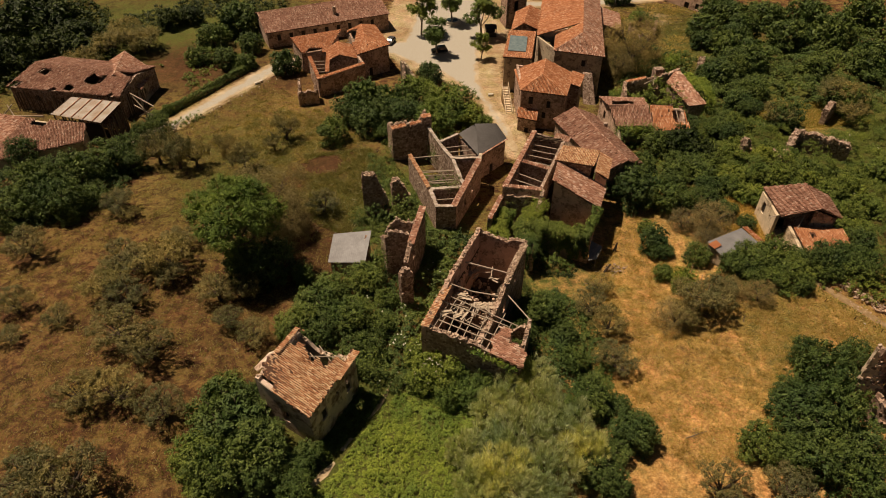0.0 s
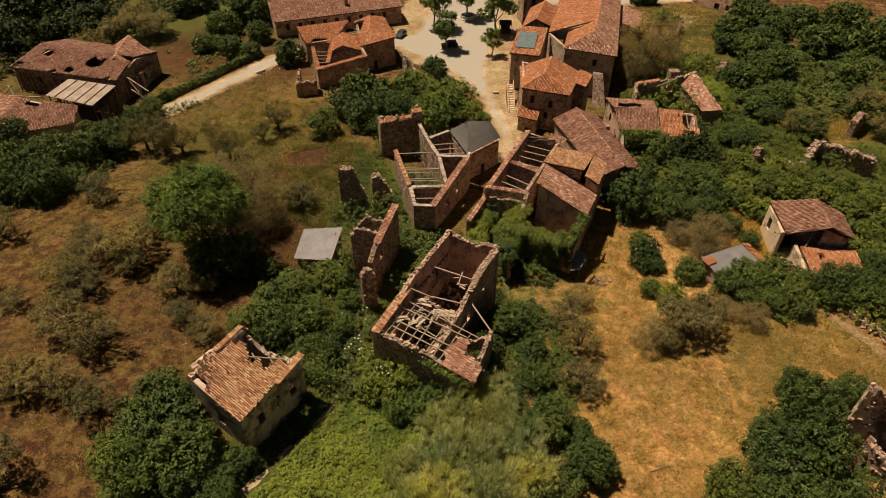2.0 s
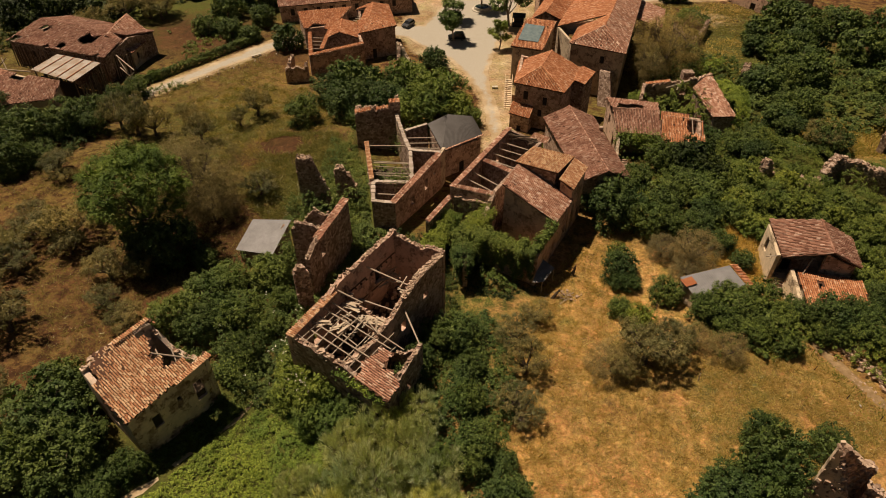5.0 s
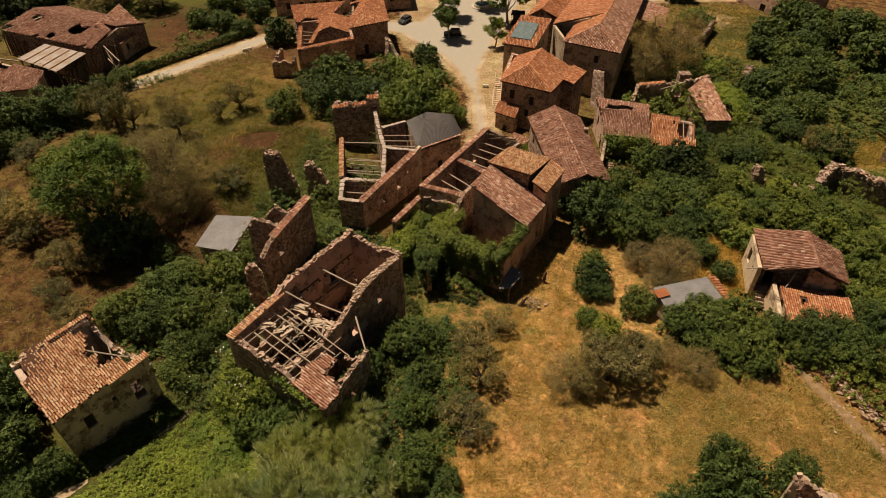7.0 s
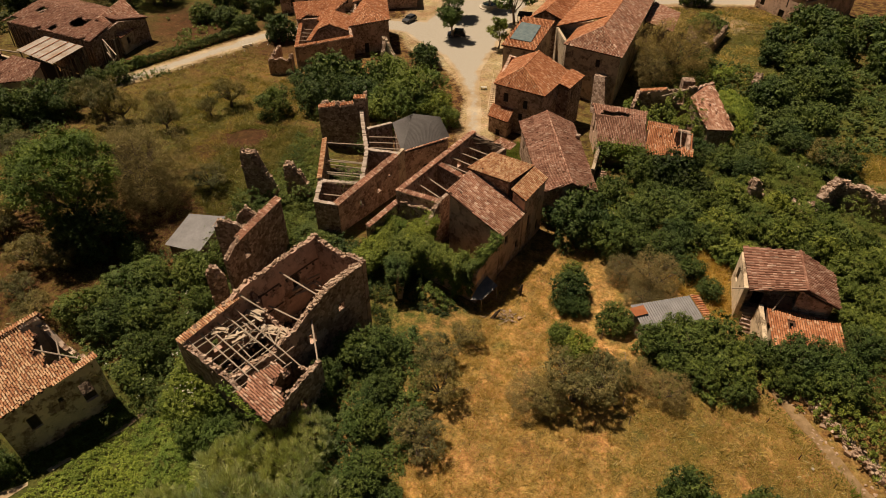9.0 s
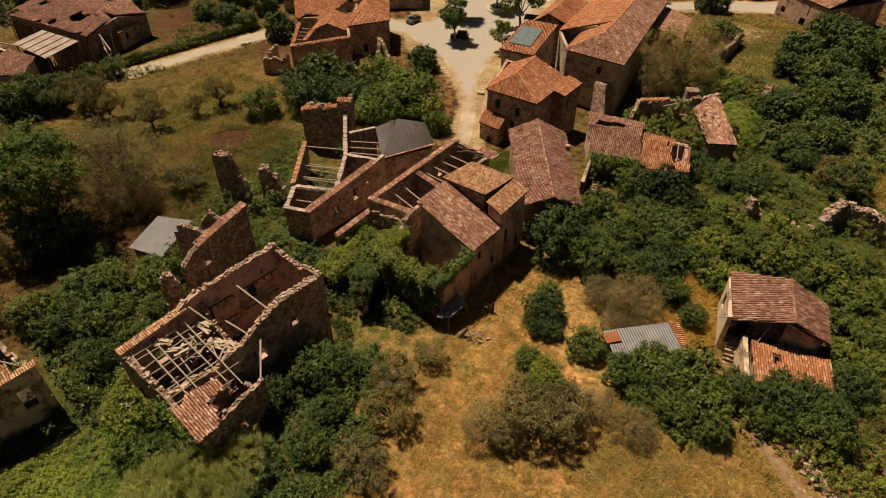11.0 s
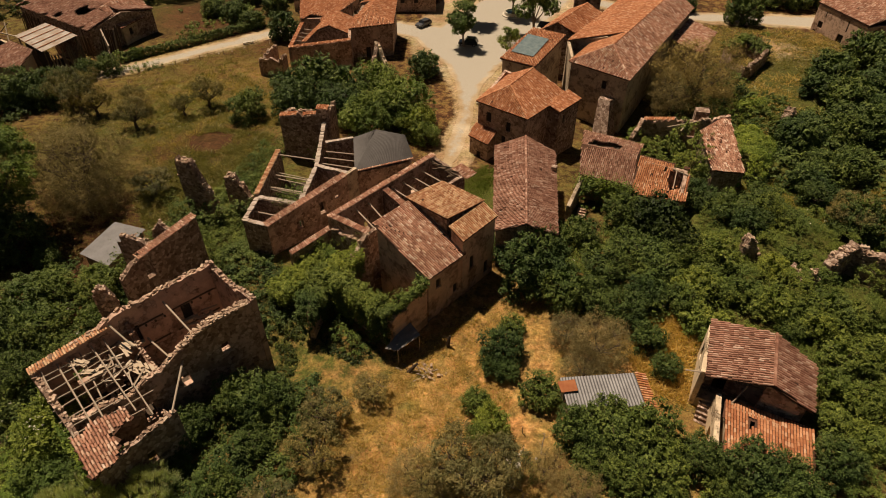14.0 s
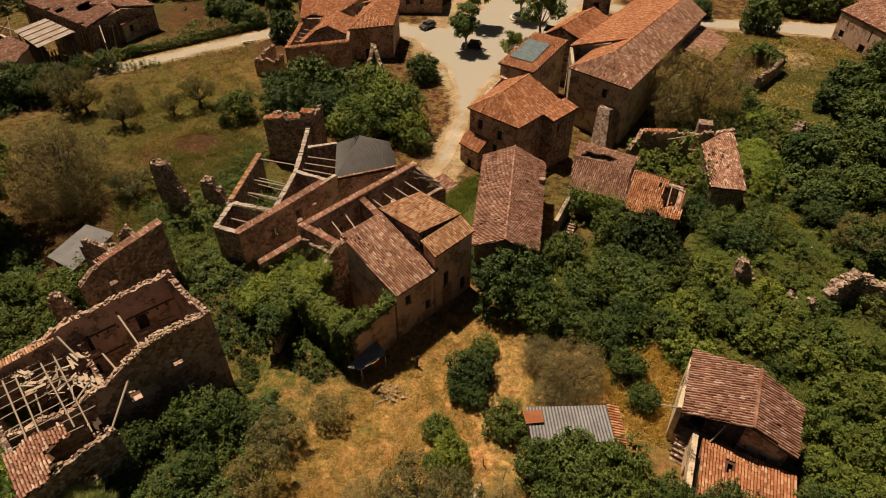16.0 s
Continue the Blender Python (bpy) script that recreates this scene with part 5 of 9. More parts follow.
def church():
    h = thing("church", (33, 152, 1.6), "large stone church with an orange and brown tiled roof", "church")
    FL, FR = (25.5, 138.0, 11.5), (36.4, 134.6, 11.4)
    ap, rb = (32.1, 140.6, 14.5), (38.2, 172.5, 14.6)
    RB, LM, LM2, LB2 = (42.6, 171.6, 11.4), (27.2, 146.9, 11.5), (22.9, 147.6, 11.2), (28.0, 175.2, 11.2)
    rm = (33.4, 147.2, 14.5)
    RB, LM = on_plane(42.6, 171.6, FR, ap, rb), on_plane(27.2, 146.9, FL, ap, rm)
    LB2 = on_plane(28.0, 175.2, LM2, rm, rb)
    sh = Shape()
    roof(h, [([FL, FR, ap], (-0.3, -1, 0)), ([FR, RB, rb, ap], (1, -0.2, 0))], TILE_OLD, 61, ridges=((FL, ap), (FR, ap)), name="roof_tiles")
    roof(h, [([LM, FL, ap, rm], (-1, 0.2, 0)), ([LB2, LM2, rm, rb], (-1, 0.2, 0))], TILE_RED, 64, ridges=((ap, rb),), name="roof_tiles")
    body(h, [FL[:2], FR[:2], RB[:2], (33, 174)], [11.5, 11.4, 11.4, 11.4], PLASTER, 0.6, {0: ((6.6, 0.9, 8.4, 9.9),)}, k=0.35, skip=(2, 3))
    wall(h, LM2[:2], (25.9, 138.6), [11.0, 11.4], PLASTER, 0.5, 1.0)
    wall(h, (23.4, 148.2), (30.0, 146.8), [(0, 11.0), (1, 13.2)], PLASTER, 0.5, 1.0, ((2.6, 1.0, 8.2, 9.6),))
    b = thing("buttress", (33.3, 132.8, 1.9), "leaning stone buttress against the church", "buttress")
    s = Shape()
    s.add([(32.3, 131.0, 1.4), (35.1, 130.2, 1.4), (35.7, 135.0, 1.4), (33.2, 135.8, 1.4), (32.0, 134.4, 7.6), (34.0, 133.8, 7.7), (34.3, 135.0, 7.4), (32.3, 135.6, 7.5)], ((0, 1, 5, 4), (1, 2, 6, 5), (2, 3, 7, 6), (3, 0, 4, 7), (4, 5, 6, 7)))
    part("masonry", s, STONE, b)
    w = thing("house_annexe", (44, 165, 2.6), "lower church wing with a brown tiled roof", "house")
    q = [(40.4, 158.6, 9.9), (46.2, 158.0, 8.4), (48.1, 169.6, 8.5), (42.2, 171.0, 10.0)]
    roof(w, [(q, (1, -0.1, 0))], TILE_OLD, 66)
    body(w, [p[:2] for p in q], [p[2] for p in q], STONE, 1.6)
    n = thing("house", (17.5, 141, 2.3), "low stone house with a solar panel on its tiled roof", "house")
    q = [(13.8, 135.9, 11.0), (20.3, 135.6, 10.6), (22.6, 147.0, 12.4), (16.2, 147.6, 12.6)]
    roof(n, [(q, (0.1, -1, 0))], TILE_RED, 67)
    body(n, [p[:2] for p in q], [p[2] for p in q], PLASTER, 1.6)
    p = Shape()
    p.sheet([(15.1, 138.2, 11.55), (19.2, 138.0, 11.3), (20.2, 144.2, 12.3), (16.2, 144.6, 12.5)], 0.08)
    part("solar_panel", p, PANEL, n, "blue-grey glass solar panel")
    m = thing("house", (20.5, 156, 2.3), "narrow house with an orange tiled gable roof", "house")
    a, b2, c, d = (17.0, 150.4, 11.3), (23.4, 151.2, 11.3), (26.2, 163.4, 11.3), (19.4, 163.0, 11.3)
    r0, r1 = (20.0, 150.7, 13), (22.8, 163.2, 13)
    roof(m, [([a, r0, r1, d], (-1, 0.1, 0)), ([b2, c, r1, r0], (1, -0.1, 0))], TILE_RED, 68, ridges=((r0, r1),))
    body(m, [q[:2] for q in (a, b2, c, d)], [11.3] * 4, STONE, 1.6, mids={0: (0.5, 12.9), 2: (0.5, 12.9)})
    t = thing("bell_tower", (21.4, 176, 2.6), "square stone bell tower with an arched opening", "tower")
    q = [(18.2, 173.4), (23.6, 174.6), (22.4, 180), (17.0, 178.8)]
    for i in range(4):
        wall(t, q[i], q[(i + 1) % 4], [17.5, 17.5], STONE_WARM, 0.7, 1.6, ((2.7, 1.2, 7.4, 10.4),) if i == 0 else (), seed=i)
    s = Shape()
    s.sheet([(*p, 17.5) for p in q], 0.3)
    part("roof_slab", s, DECK, t)


PANEL, _n, _l, _b = material("solar_glass", 0.12, 0.6)
_b.inputs["Base Color"].default_value = (0.14, 0.19, 0.20, 1)
_w = noise_node(_n, _l, 1.2, 3)
_r = ramp(_n, [(0.3, (0.12, 0.165, 0.175)), (0.7, (0.20, 0.25, 0.25))])
_l.new(_w.outputs["Fac"], _r.inputs[0])
_l.new(_r.outputs[0], _b.inputs["Base Color"])
church()


# ---- across the lane ----
def court_house():
    h = thing("house", (-24, 145, 2.8), "stone courtyard house with orange tiled roofs partly fallen in", "house")
    A = [(-19.6, 141.6, 9.2), (-12.3, 146.8, 9.5), (-16.6, 157.4, 10.2), (-23.2, 153.6, 10.2)]
    rid = ((-18.6, 148.6, 11.2), (-19.8, 155.4, 11.2))
    roof(h, [([A[0], A[1], rid[0]], (0.6, -1, 0)), ([A[1], A[2], rid[1], rid[0]], (1, 0.4, 0)), ([A[3], A[0], rid[0], rid[1]], (-1, -0.2, 0))], TILE_RED, 71, ridges=(rid, (A[0], rid[0]), (A[1], rid[0])),
         gone=[[(-22.8, 148.0), (-20.6, 147.2), (-20.4, 153.0), (-22.8, 153.2)]])
    body(h, [p[:2] for p in A], [p[2] for p in A], STONE_WARM, 2.0, {0: ((3.2, 1.0, 2.8, 5.0),), 1: ((4, 0.9, 6.6, 8.2),)}, k=0.3)
    B = [(-36.8, 151.0, 8.4), (-33.2, 144.8, 8.4), (-27.2, 145.6, 9.4), (-23.6, 151.6, 10.4), (-25.2, 154.2, 10.2)]
    roof(h, [([(-33.2, 144.8, 8.3), (-27.0, 144.6, 8.5), (-24.6, 154.4, 10.3), (-36.8, 151.0, 9.6)], (-0.1, -1, 0))], TILE_RED, 74, gone=[[(-32.4, 144.2), (-28.4, 144.0), (-28.6, 146.6), (-31.6, 146.8)]])
    body(h, [(-36.8, 151.0), (-33.2, 144.8), (-27.2, 145.6), (-25.2, 154.2)], [8.4, 8.3, 9.0, 10.0], STONE_WARM, 2.0, k=0.2)
    q = [(-31.2, 142.0), (-27.6, 131.8), (-17.6, 138.6), (-19.4, 142.0)]
    wall(h, q[0], q[1], [8.4, 7.6], STONE_WARM, 0.55, ragged=0.1, seed=5)
    tile_cap(h, q[0], q[1], 8.5, 7.7, TILE_RED, 0.7, 5)
    wall(h, q[1], q[2], [7.6, 8.2], STONE_WARM, 0.55, ragged=0.1, seed=6)
    tile_cap(h, q[1], q[2], 7.7, 8.3, TILE_RED, 0.8, 6)
    wall(h, q[2], q[3], [8.2, 9.0], STONE_WARM, 0.55, seed=7)
    wall(h, (-27.2, 145.4), (-26.2, 134.6), [9.0, 8.0], STONE, 0.5, seed=8)
    tile_cap(h, (-27.2, 145.4), (-26.2, 134.6), 9.0, 8.1, TILE_RED, 0.8, 9)
    g0, g1 = (-23.6, 140.6, 9.6), (-24.8, 146.8, 10.2)
    roof(h, [([(-26.6, 139.8, 8.4), g0, g1, (-26.9, 146.0, 9.0)], (-1, 0, 0)), ([(-19.6, 141.0, 8.5), (-20.6, 147.0, 9.2), g1, g0], (1, 0, 0))], TILE_RED, 77, ridges=((g0, g1),))
    wall(h, (-26.4, 140.0), (-19.8, 141.2), [(0, 8.2), (0.45, 9.4), (1, 8.3)], STONE, 0.4, seed=9)
    for k in range(4):
        s = Shape()
        s.tube((-31.0 + k * 0.5, 141.0 - k * 2.0, 7.8), (-26.6, 141.6 - k * 1.9, 7.6), 0.1, 0.1)
        part("joist", s, WOOD, h)
        s = Shape()
        s.tube((-23, 148.4 + k * 1.3, 8.9), (-20.2, 148.0 + k * 1.3, 8.9), 0.1, 0.1)
        part("joist", s, WOOD, h)
    r = thing("ruined_wall", (-30.5, 128, 3.4), "low brick-topped ruin beside the lane", "ruined wall")
    z = [(-32.6, 134.2), (-31.4, 127.0), (-27.2, 128.6), (-28.2, 131.8)]
    for i in range(3):
        wall(r, z[i], z[i + 1], [6.6, 6.9, 6.2], STONE_WARM, 0.55, ragged=0.4, seed=20 + i, stones=4)
    p = thing("ruined_wall", (-7.5, 131.5, 2.9), "free-standing gable wall of a fallen house", "ruined wall")
    wall(p, (-4.8, 130.4), (-8.8, 133.2), [(0, 7.6), (0.35, 9.2), (0.7, 11.0), (1, 11.6)], PLASTER, 0.6, ragged=0.35, seed=31, stones=4, openings=((1.6, 0.8, 5.6, 7.4),))
    wall(p, (-8.9, 133.2), (-8.3, 128.4), [(0, 11.6), (0.4, 10.4), (1, 7.8)], STONE, 0.7, ragged=0.45, seed=32, stones=5)


court_house()


def long_house():
    h = thing("house", (-30, 171, 2.8), "long two-storey stone house with a brown tiled roof", "house")
    d, n = Vector((0.911, 0.411, 0)), Vector((-0.411, 0.911, 0))
    o = Vector((-44.8, 158.9, 0))

    def at(u, v, z):
        q = o + d * u + n * v
        return (q.x, q.y, z)
    r = (at(0, 8, 10.2), at(34, 8, 10.2))
    roof(h, [([at(0, 0, 7.5), at(34, 0, 7.5), r[1], r[0]], -n), ([at(34, 16, 7.5), at(0, 16, 7.5), r[0], r[1]], n)], TILE_BROWN, 81, ridges=(r,))
    ops = [(3 + 3.2 * k, 1.0, 5.0, 6.6) for k in range(9)]
    body(h, [at(0, 0, 0)[:2], at(34, 0, 0)[:2], at(34, 16, 0)[:2], at(0, 16, 0)[:2]], [7.5] * 4, STONE_WARM, 2.0, {0: ops}, k=0.35, mids={1: (0.5, 10.1), 3: (0.5, 10.1)})
    c = Shape()
    c.box(at(19.5, 3.2, 9.6), d * 0.4, n * 0.4, Vector((0, 0, 0.9)))
    part("chimney", c, STONE, h)


long_house()


def left_farm():
    h = thing("farmhouse", (-80, 126, 3.6), "old farmhouse with sagging brown tiles and a propped wall", "house")
    a, b, c, d = (-93.4, 126.6, 8.8), (-67.0, 121.0, 9.0), (-66.8, 129.6, 10.4), (-90.6, 135.0, 10.6)
    roof(h, [([a, b, c, d], (-0.2, -1, 0))], TILE_BROWN, 91, gone=[[(-77.0, 127.4), (-74.6, 125.6), (-72.6, 126.4), (-72.0, 129.2), (-74.2, 128.6), (-75.6, 130.2)], [(-93, 126), (-91, 126.4), (-90.4, 128.0), (-92.6, 128.6)], [(-84, 124.4), (-81.6, 124), (-82.4, 125.6)], [(-70.4, 121.4), (-68.6, 121.2), (-69, 122.8)], [(-80.4, 124.4), (-78.6, 123.6), (-78.0, 125.2), (-79.4, 126.4), (-80.2, 126.0)], [(-88.6, 131.0), (-86.2, 130.0), (-85.4, 131.6), (-87.6, 132.8)], [(-71.4, 129.4), (-69.4, 128.2), (-66.6, 128.0), (-66.6, 130), (-71, 131)]], mess=4.5)
    roof(h, [([(-90.6, 135.0, 10.6), (-66.8, 129.6, 10.4), (-65, 137, 8.6), (-89, 142.5, 8.6)], (0.2, 1, 0))], TILE_BROWN, 92)
    body(h, [(-93.4, 126.6), (-67.0, 121.0), (-65, 137), (-89, 142.5)], [8.8, 9.0, 8.6, 8.6], STONE, 2.6, {0: ((6, 1.0, 5.8, 7.2), (12, 1.0, 5.8, 7.2), (20, 1.0, 5.8, 7.2))}, mids={1: (0.55, 10.3)})
    rng = random.Random(61)
    for j in range(34):
        t = (j + rng.uniform(0.1, 0.9)) / 34
        x, y = lerp(-92.6, -66.8, t), lerp(126.2, 120.7, t)
        s = Shape()
        s.beam((x + rng.uniform(-0.3, 0.3), y - 0.5, 3.0), (x, y - 0.25 + rng.uniform(-0.1, 0.1), rng.uniform(6.6, 8.7)), rng.uniform(0.07, 0.16), 0.05)
        part("board", s, WOOD_DARK, h)
    k = thing("farmhouse", (-69, 132, 3.8), "farmhouse wing with a weathered gable roof and pale plaster", "house")
    e, f, g, i2 = (-65.4, 127.6, 7.4), (-65.8, 137.0, 7.6), (-72.4, 139.8, 11.0), (-70.6, 128.4, 10.6)
    w1, w2 = (-77.4, 141.6, 8.0), (-75.6, 130.0, 8.0)
    roof(k, [([e, f, g, i2], (1, 0, 0)), ([w1, w2, i2, g], (-1, 0, 0))], TILE_OLD, 94, ridges=((i2, g),), mess=2)
    body(k, [w2[:2], e[:2], f[:2], w1[:2]], [8, 7.4, 7.6, 8], PLASTER, 2.6, {1: ((2.2, 1.0, 5.2, 6.6), (6.6, 1.0, 5.2, 6.6))}, mids={0: (0.5, 10.4), 2: (0.5, 10.8)})
    for j in range(30):
        t = (j + rng.uniform(0.2, 0.8)) / 30
        x, y = lerp(-70.0, -63.6, t), lerp(121.2, 124.6, t)
        s = Shape()
        s.beam((x + rng.uniform(-0.15, 0.15), y + rng.uniform(-0.2, 0.2), 2.8), (x - 0.3, y + 0.8 + rng.uniform(-0.2, 0.2), rng.uniform(7.6, 9.0)), rng.uniform(0.09, 0.16), 0.05)
        part("board", s, WOOD_DARK if j % 5 else WOOD, k)
    sh = thing("metal_shed", (-71, 114, 3.6), "open shed with a whitish rusting sheet roof", "shed")
    s = Shape()
    corrugated(s, [(-77.6, 113.2, 9.3), (-66.2, 109.6, 9.3), (-64.8, 116.8, 10.0), (-75.8, 119.2, 10.0)], (0, -1, 0), 0.35)
    part("roof_sheet", s, SHEET_WHITE, sh)
    for t in (0.2, 0.42, 0.64, 0.84):
        p = Shape()
        p.beam((lerp(-77.6, -66.2, t), lerp(113.2, 109.6, t), 9.42), (lerp(-75.8, -64.8, t), lerp(119.2, 116.8, t), 10.14), 0.06, 0.05)
        part("batten", p, SHEET_RUST, sh)
    # Dark panel added in place of the shade under the open roof.
    wall(sh, (-77.0, 114.2), (-67.0, 111.2), [7.6, 7.9], DARK, 0.12, seed=4, name="boarded_front")
    for p in ((-66.5, 110.2), (-65.1, 116.4), (-71.5, 112.0), (-77.2, 113.6)):
        q = Shape()
        q.tube((*p, 3.2), (*p, 9.4), 0.12, 0.12)
        part("post", q, WOOD_DARK, sh)
    wall(sh, (-65.4, 117.4), (-76, 119.8), [9.6, 9.6], STONE, 0.4, seed=3)
    # Dark boards added round the shed, to darken the shaded space within.
    for j in range(24):
        t = (j + rng.uniform(0.2, 0.8)) / 24
        q = Shape()
        x, y = (lerp(-65.9, -64.9, t / 0.45), lerp(110.6, 117.0, t / 0.45)) if t < 0.45 else (lerp(-76.6, -67.4, (t - 0.45) / 0.55), lerp(114.6, 111.6, (t - 0.45) / 0.55))
        q.beam((x, y, 2.8), (x + rng.uniform(-0.1, 0.1), y, rng.uniform(7.8, 9.2)), rng.uniform(0.12, 0.2), 0.05)
        part("board", q, WOOD_DARK, sh)
    m = thing("farm_shed", (-75, 107, 3.6), "low farm building with a patched brown tile roof", "house")
    a, b, c, d = (-84.0, 99.6, 6.8), (-68.6, 106.0, 7.4), (-69.6, 110.4, 8.8), (-82.0, 112.4, 9.0)
    roof(m, [([a, b, c, d], (0.3, -1, 0))], TILE_BROWN, 97, mess=2.2, gone=[[(-80.4, 110.2), (-77.4, 109.6), (-77.0, 111.6), (-80, 112)]])
    roof(m, [([(-96, 110, 7.2), (-84.0, 99.6, 6.8), (-82.0, 112.4, 9.0), (-94, 116, 8.8)], (-1, -0.4, 0))], TILE_OLD, 98)
    body(m, [(-96, 110), (-84.0, 99.6), (-68.6, 106.0), (-69.6, 110.4), (-94, 116)], [7.2, 6.8, 7.4, 8.6, 8.6], PLASTER, 2.8)
    p = thing("timber_props", (-62.5, 122, 4.0), "crossed timber props holding a leaning wall", "props")
    for u, v in (((-65.0, 122.4, 8.4), (-60.0, 118.8, 4.0)), ((-64.8, 122.2, 4.0), (-59.6, 118.6, 7.6)), ((-62.4, 120.5, 3.6), (-62.6, 120.6, 8.8)), ((-65.6, 122.9, 6.2), (-62.4, 120.5, 6.1)), ((-62.4, 120.5, 6.1), (-58.8, 118.0, 5.6)), ((-65.6, 122.9, 8.9), (-59.2, 118.3, 8.2)), ((-96, 120, 5.4), (-82, 117.4, 6.6)), ((-94, 119, 3.6), (-90, 121, 7.4)), ((-88, 118, 3.6), (-91, 121, 7.4))):
        s = Shape()
        s.beam(u, v, 0.1, 0.1)
        part("prop", s, WOOD, p)


left_farm()


# ---- right-hand side ----
def corner_house():
    h = thing("derelict_house", (58.5, 82, 2.8), "derelict stone cottage with a brown tiled gable roof", "house")
    TL, BL, RB, RT = (53.5, 86.9, 9.1), (53.7, 79.6, 8.5), (63.1, 78.9, 8.5), (63.3, 84.3, 9.0)
    rt, rb = (59.2, 85.4, 10.8), (59.2, 79.0, 10.3)
    roof(h, [([TL, BL, rb, rt], (-1, 0, 0)), ([RB, RT, rt, rb], (1, 0, 0))], TILE_BROWN, 101, ridges=((rb, rt),), mess=2.2)
    # lit side wall, standing a little proud of the eaves at its foot
    ops = ((2.0, 1.1, 5.6, 7.6), (4.6, 0.5, 6.4, 7.0))
    side = wall(h, (53.45, 86.5), (53.25, 80.2), [8.6, 8.25], PLASTER_PALE, 0.5, 2.0, ops, ragged=0.1, seed=4)
    for o_ in ops:
        shutter(side, (53.45, 86.5), (53.25, 80.2), *o_, DARK)
    wall(h, (53.8, 81.9), (62.6, 81.0), [(0, 8.5), (0.6, 10.2), (1, 8.6)], STONE_WARM, 0.5, 2.2, ((1.7, 1.2, 4.4, 6.6),))
    wall(h, (62.6, 79.4), (62.8, 84.0), [8.3, 8.8], STONE, 0.5, 2.2)
    wall(h, (62.4, 84.0), (53.9, 86.5), [(0, 8.8), (0.4, 10.5), (1, 8.9)], STONE, 0.5, 2.2)
    wall(h, (58.8, 79.6), (62.2, 79.3), [(0, 9.6), (1, 8.3)], STONE_WARM, 0.4, 2.2)
    fl = Shape()
    fl.sheet([(53.6, 80.2, 4.5), (58.8, 79.6, 4.5), (58.9, 81.6, 4.5), (53.6, 82.2, 4.5)], 2.2)
    part("landing", fl, PLASTER, h)
    for a, b in (((57.4, 79.7, 8.7), (56.5, 78.7, 6.5)), ((53.4, 80.1, 8.3), (51.9, 80.0, 8.0))):
        s = Shape()
        s.tube(a, b, 0.08, 0.07)
        part("prop", s, WOOD, h)
    for k in range(7):
        t = Shape()
        t.box((54.55 + 0.03 * k, 77.6 + 0.36 * k, 2.3 + 0.15 * k), Vector((0.62, -0.12, 0)), Vector((0.03, 0.14, 0)), Vector((0, 0, 0.2 + 0.16 * k)))
        part("step", t, STONE, h)
    m = thing("lean_to", (60, 76.5, 2.8), "lean-to with an orange flat-tiled roof", "shed")
    q = [(56.6, 73.9, 5.2), (64.0, 72.9, 5.2), (63.7, 78.6, 6.8), (56.0, 79.2, 6.8)]
    hole = [[(58.1, 77.9), (59.0, 77.8), (59.0, 77.1), (58.4, 77.0)]]
    roof(m, [(q, (0.1, -1, 0))], TILE_RED, 103, hole, pitch=0.25, length=0.42, rise=0.045, mess=0.3)
    body(m, [p[:2] for p in q], [p[2] for p in q], PLASTER, 2.0, {3: ((3.4, 0.9, 3.2, 5.2),)}, k=0.25)
    wall(m, (55.1, 79.3), (55.5, 74.4), [6.95, 5.6], PLASTER_PALE, 0.5, 2.0, ((2.7, 1.0, 2.6, 4.7),), ragged=0.06, seed=9)
    s = thing("metal_shed", (45, 75.5, 3.4), "low shed with a grey corrugated sheet roof", "shed")
    q = [(42.4, 72.4, 6.4), (49.2, 75.6, 6.4), (47.4, 78.6, 7.0), (40.8, 75.2, 7.0)]
    sh = Shape()
    corrugated(sh, q, (0, -1, 0), 0.3, 0.05)
    part("roof_sheet", sh, SHEET, s)
    r = Shape()
    r.sheet([(40.7, 74.6, 7.06), (41.4, 73.6, 6.92), (42.8, 74.4, 6.98), (42.2, 75.5, 7.1)], 0.03)
    part("rust_sheet", r, SHEET_RUST, s)
    e = Shape()
    tiles(e, [(49.1, 75.4, 6.55), (50.1, 75.8, 6.4), (48.4, 79.0, 6.9), (47.4, 78.6, 7.08)], (1, 0.3, 0), 6)
    part("edge_tiles", e, TILE_RED, s, "", "stuff")
    body(s, [p[:2] for p in q], [6.4, 6.4, 7, 7], PLASTER, 3.0, k=0.2, closed=None)


corner_house()


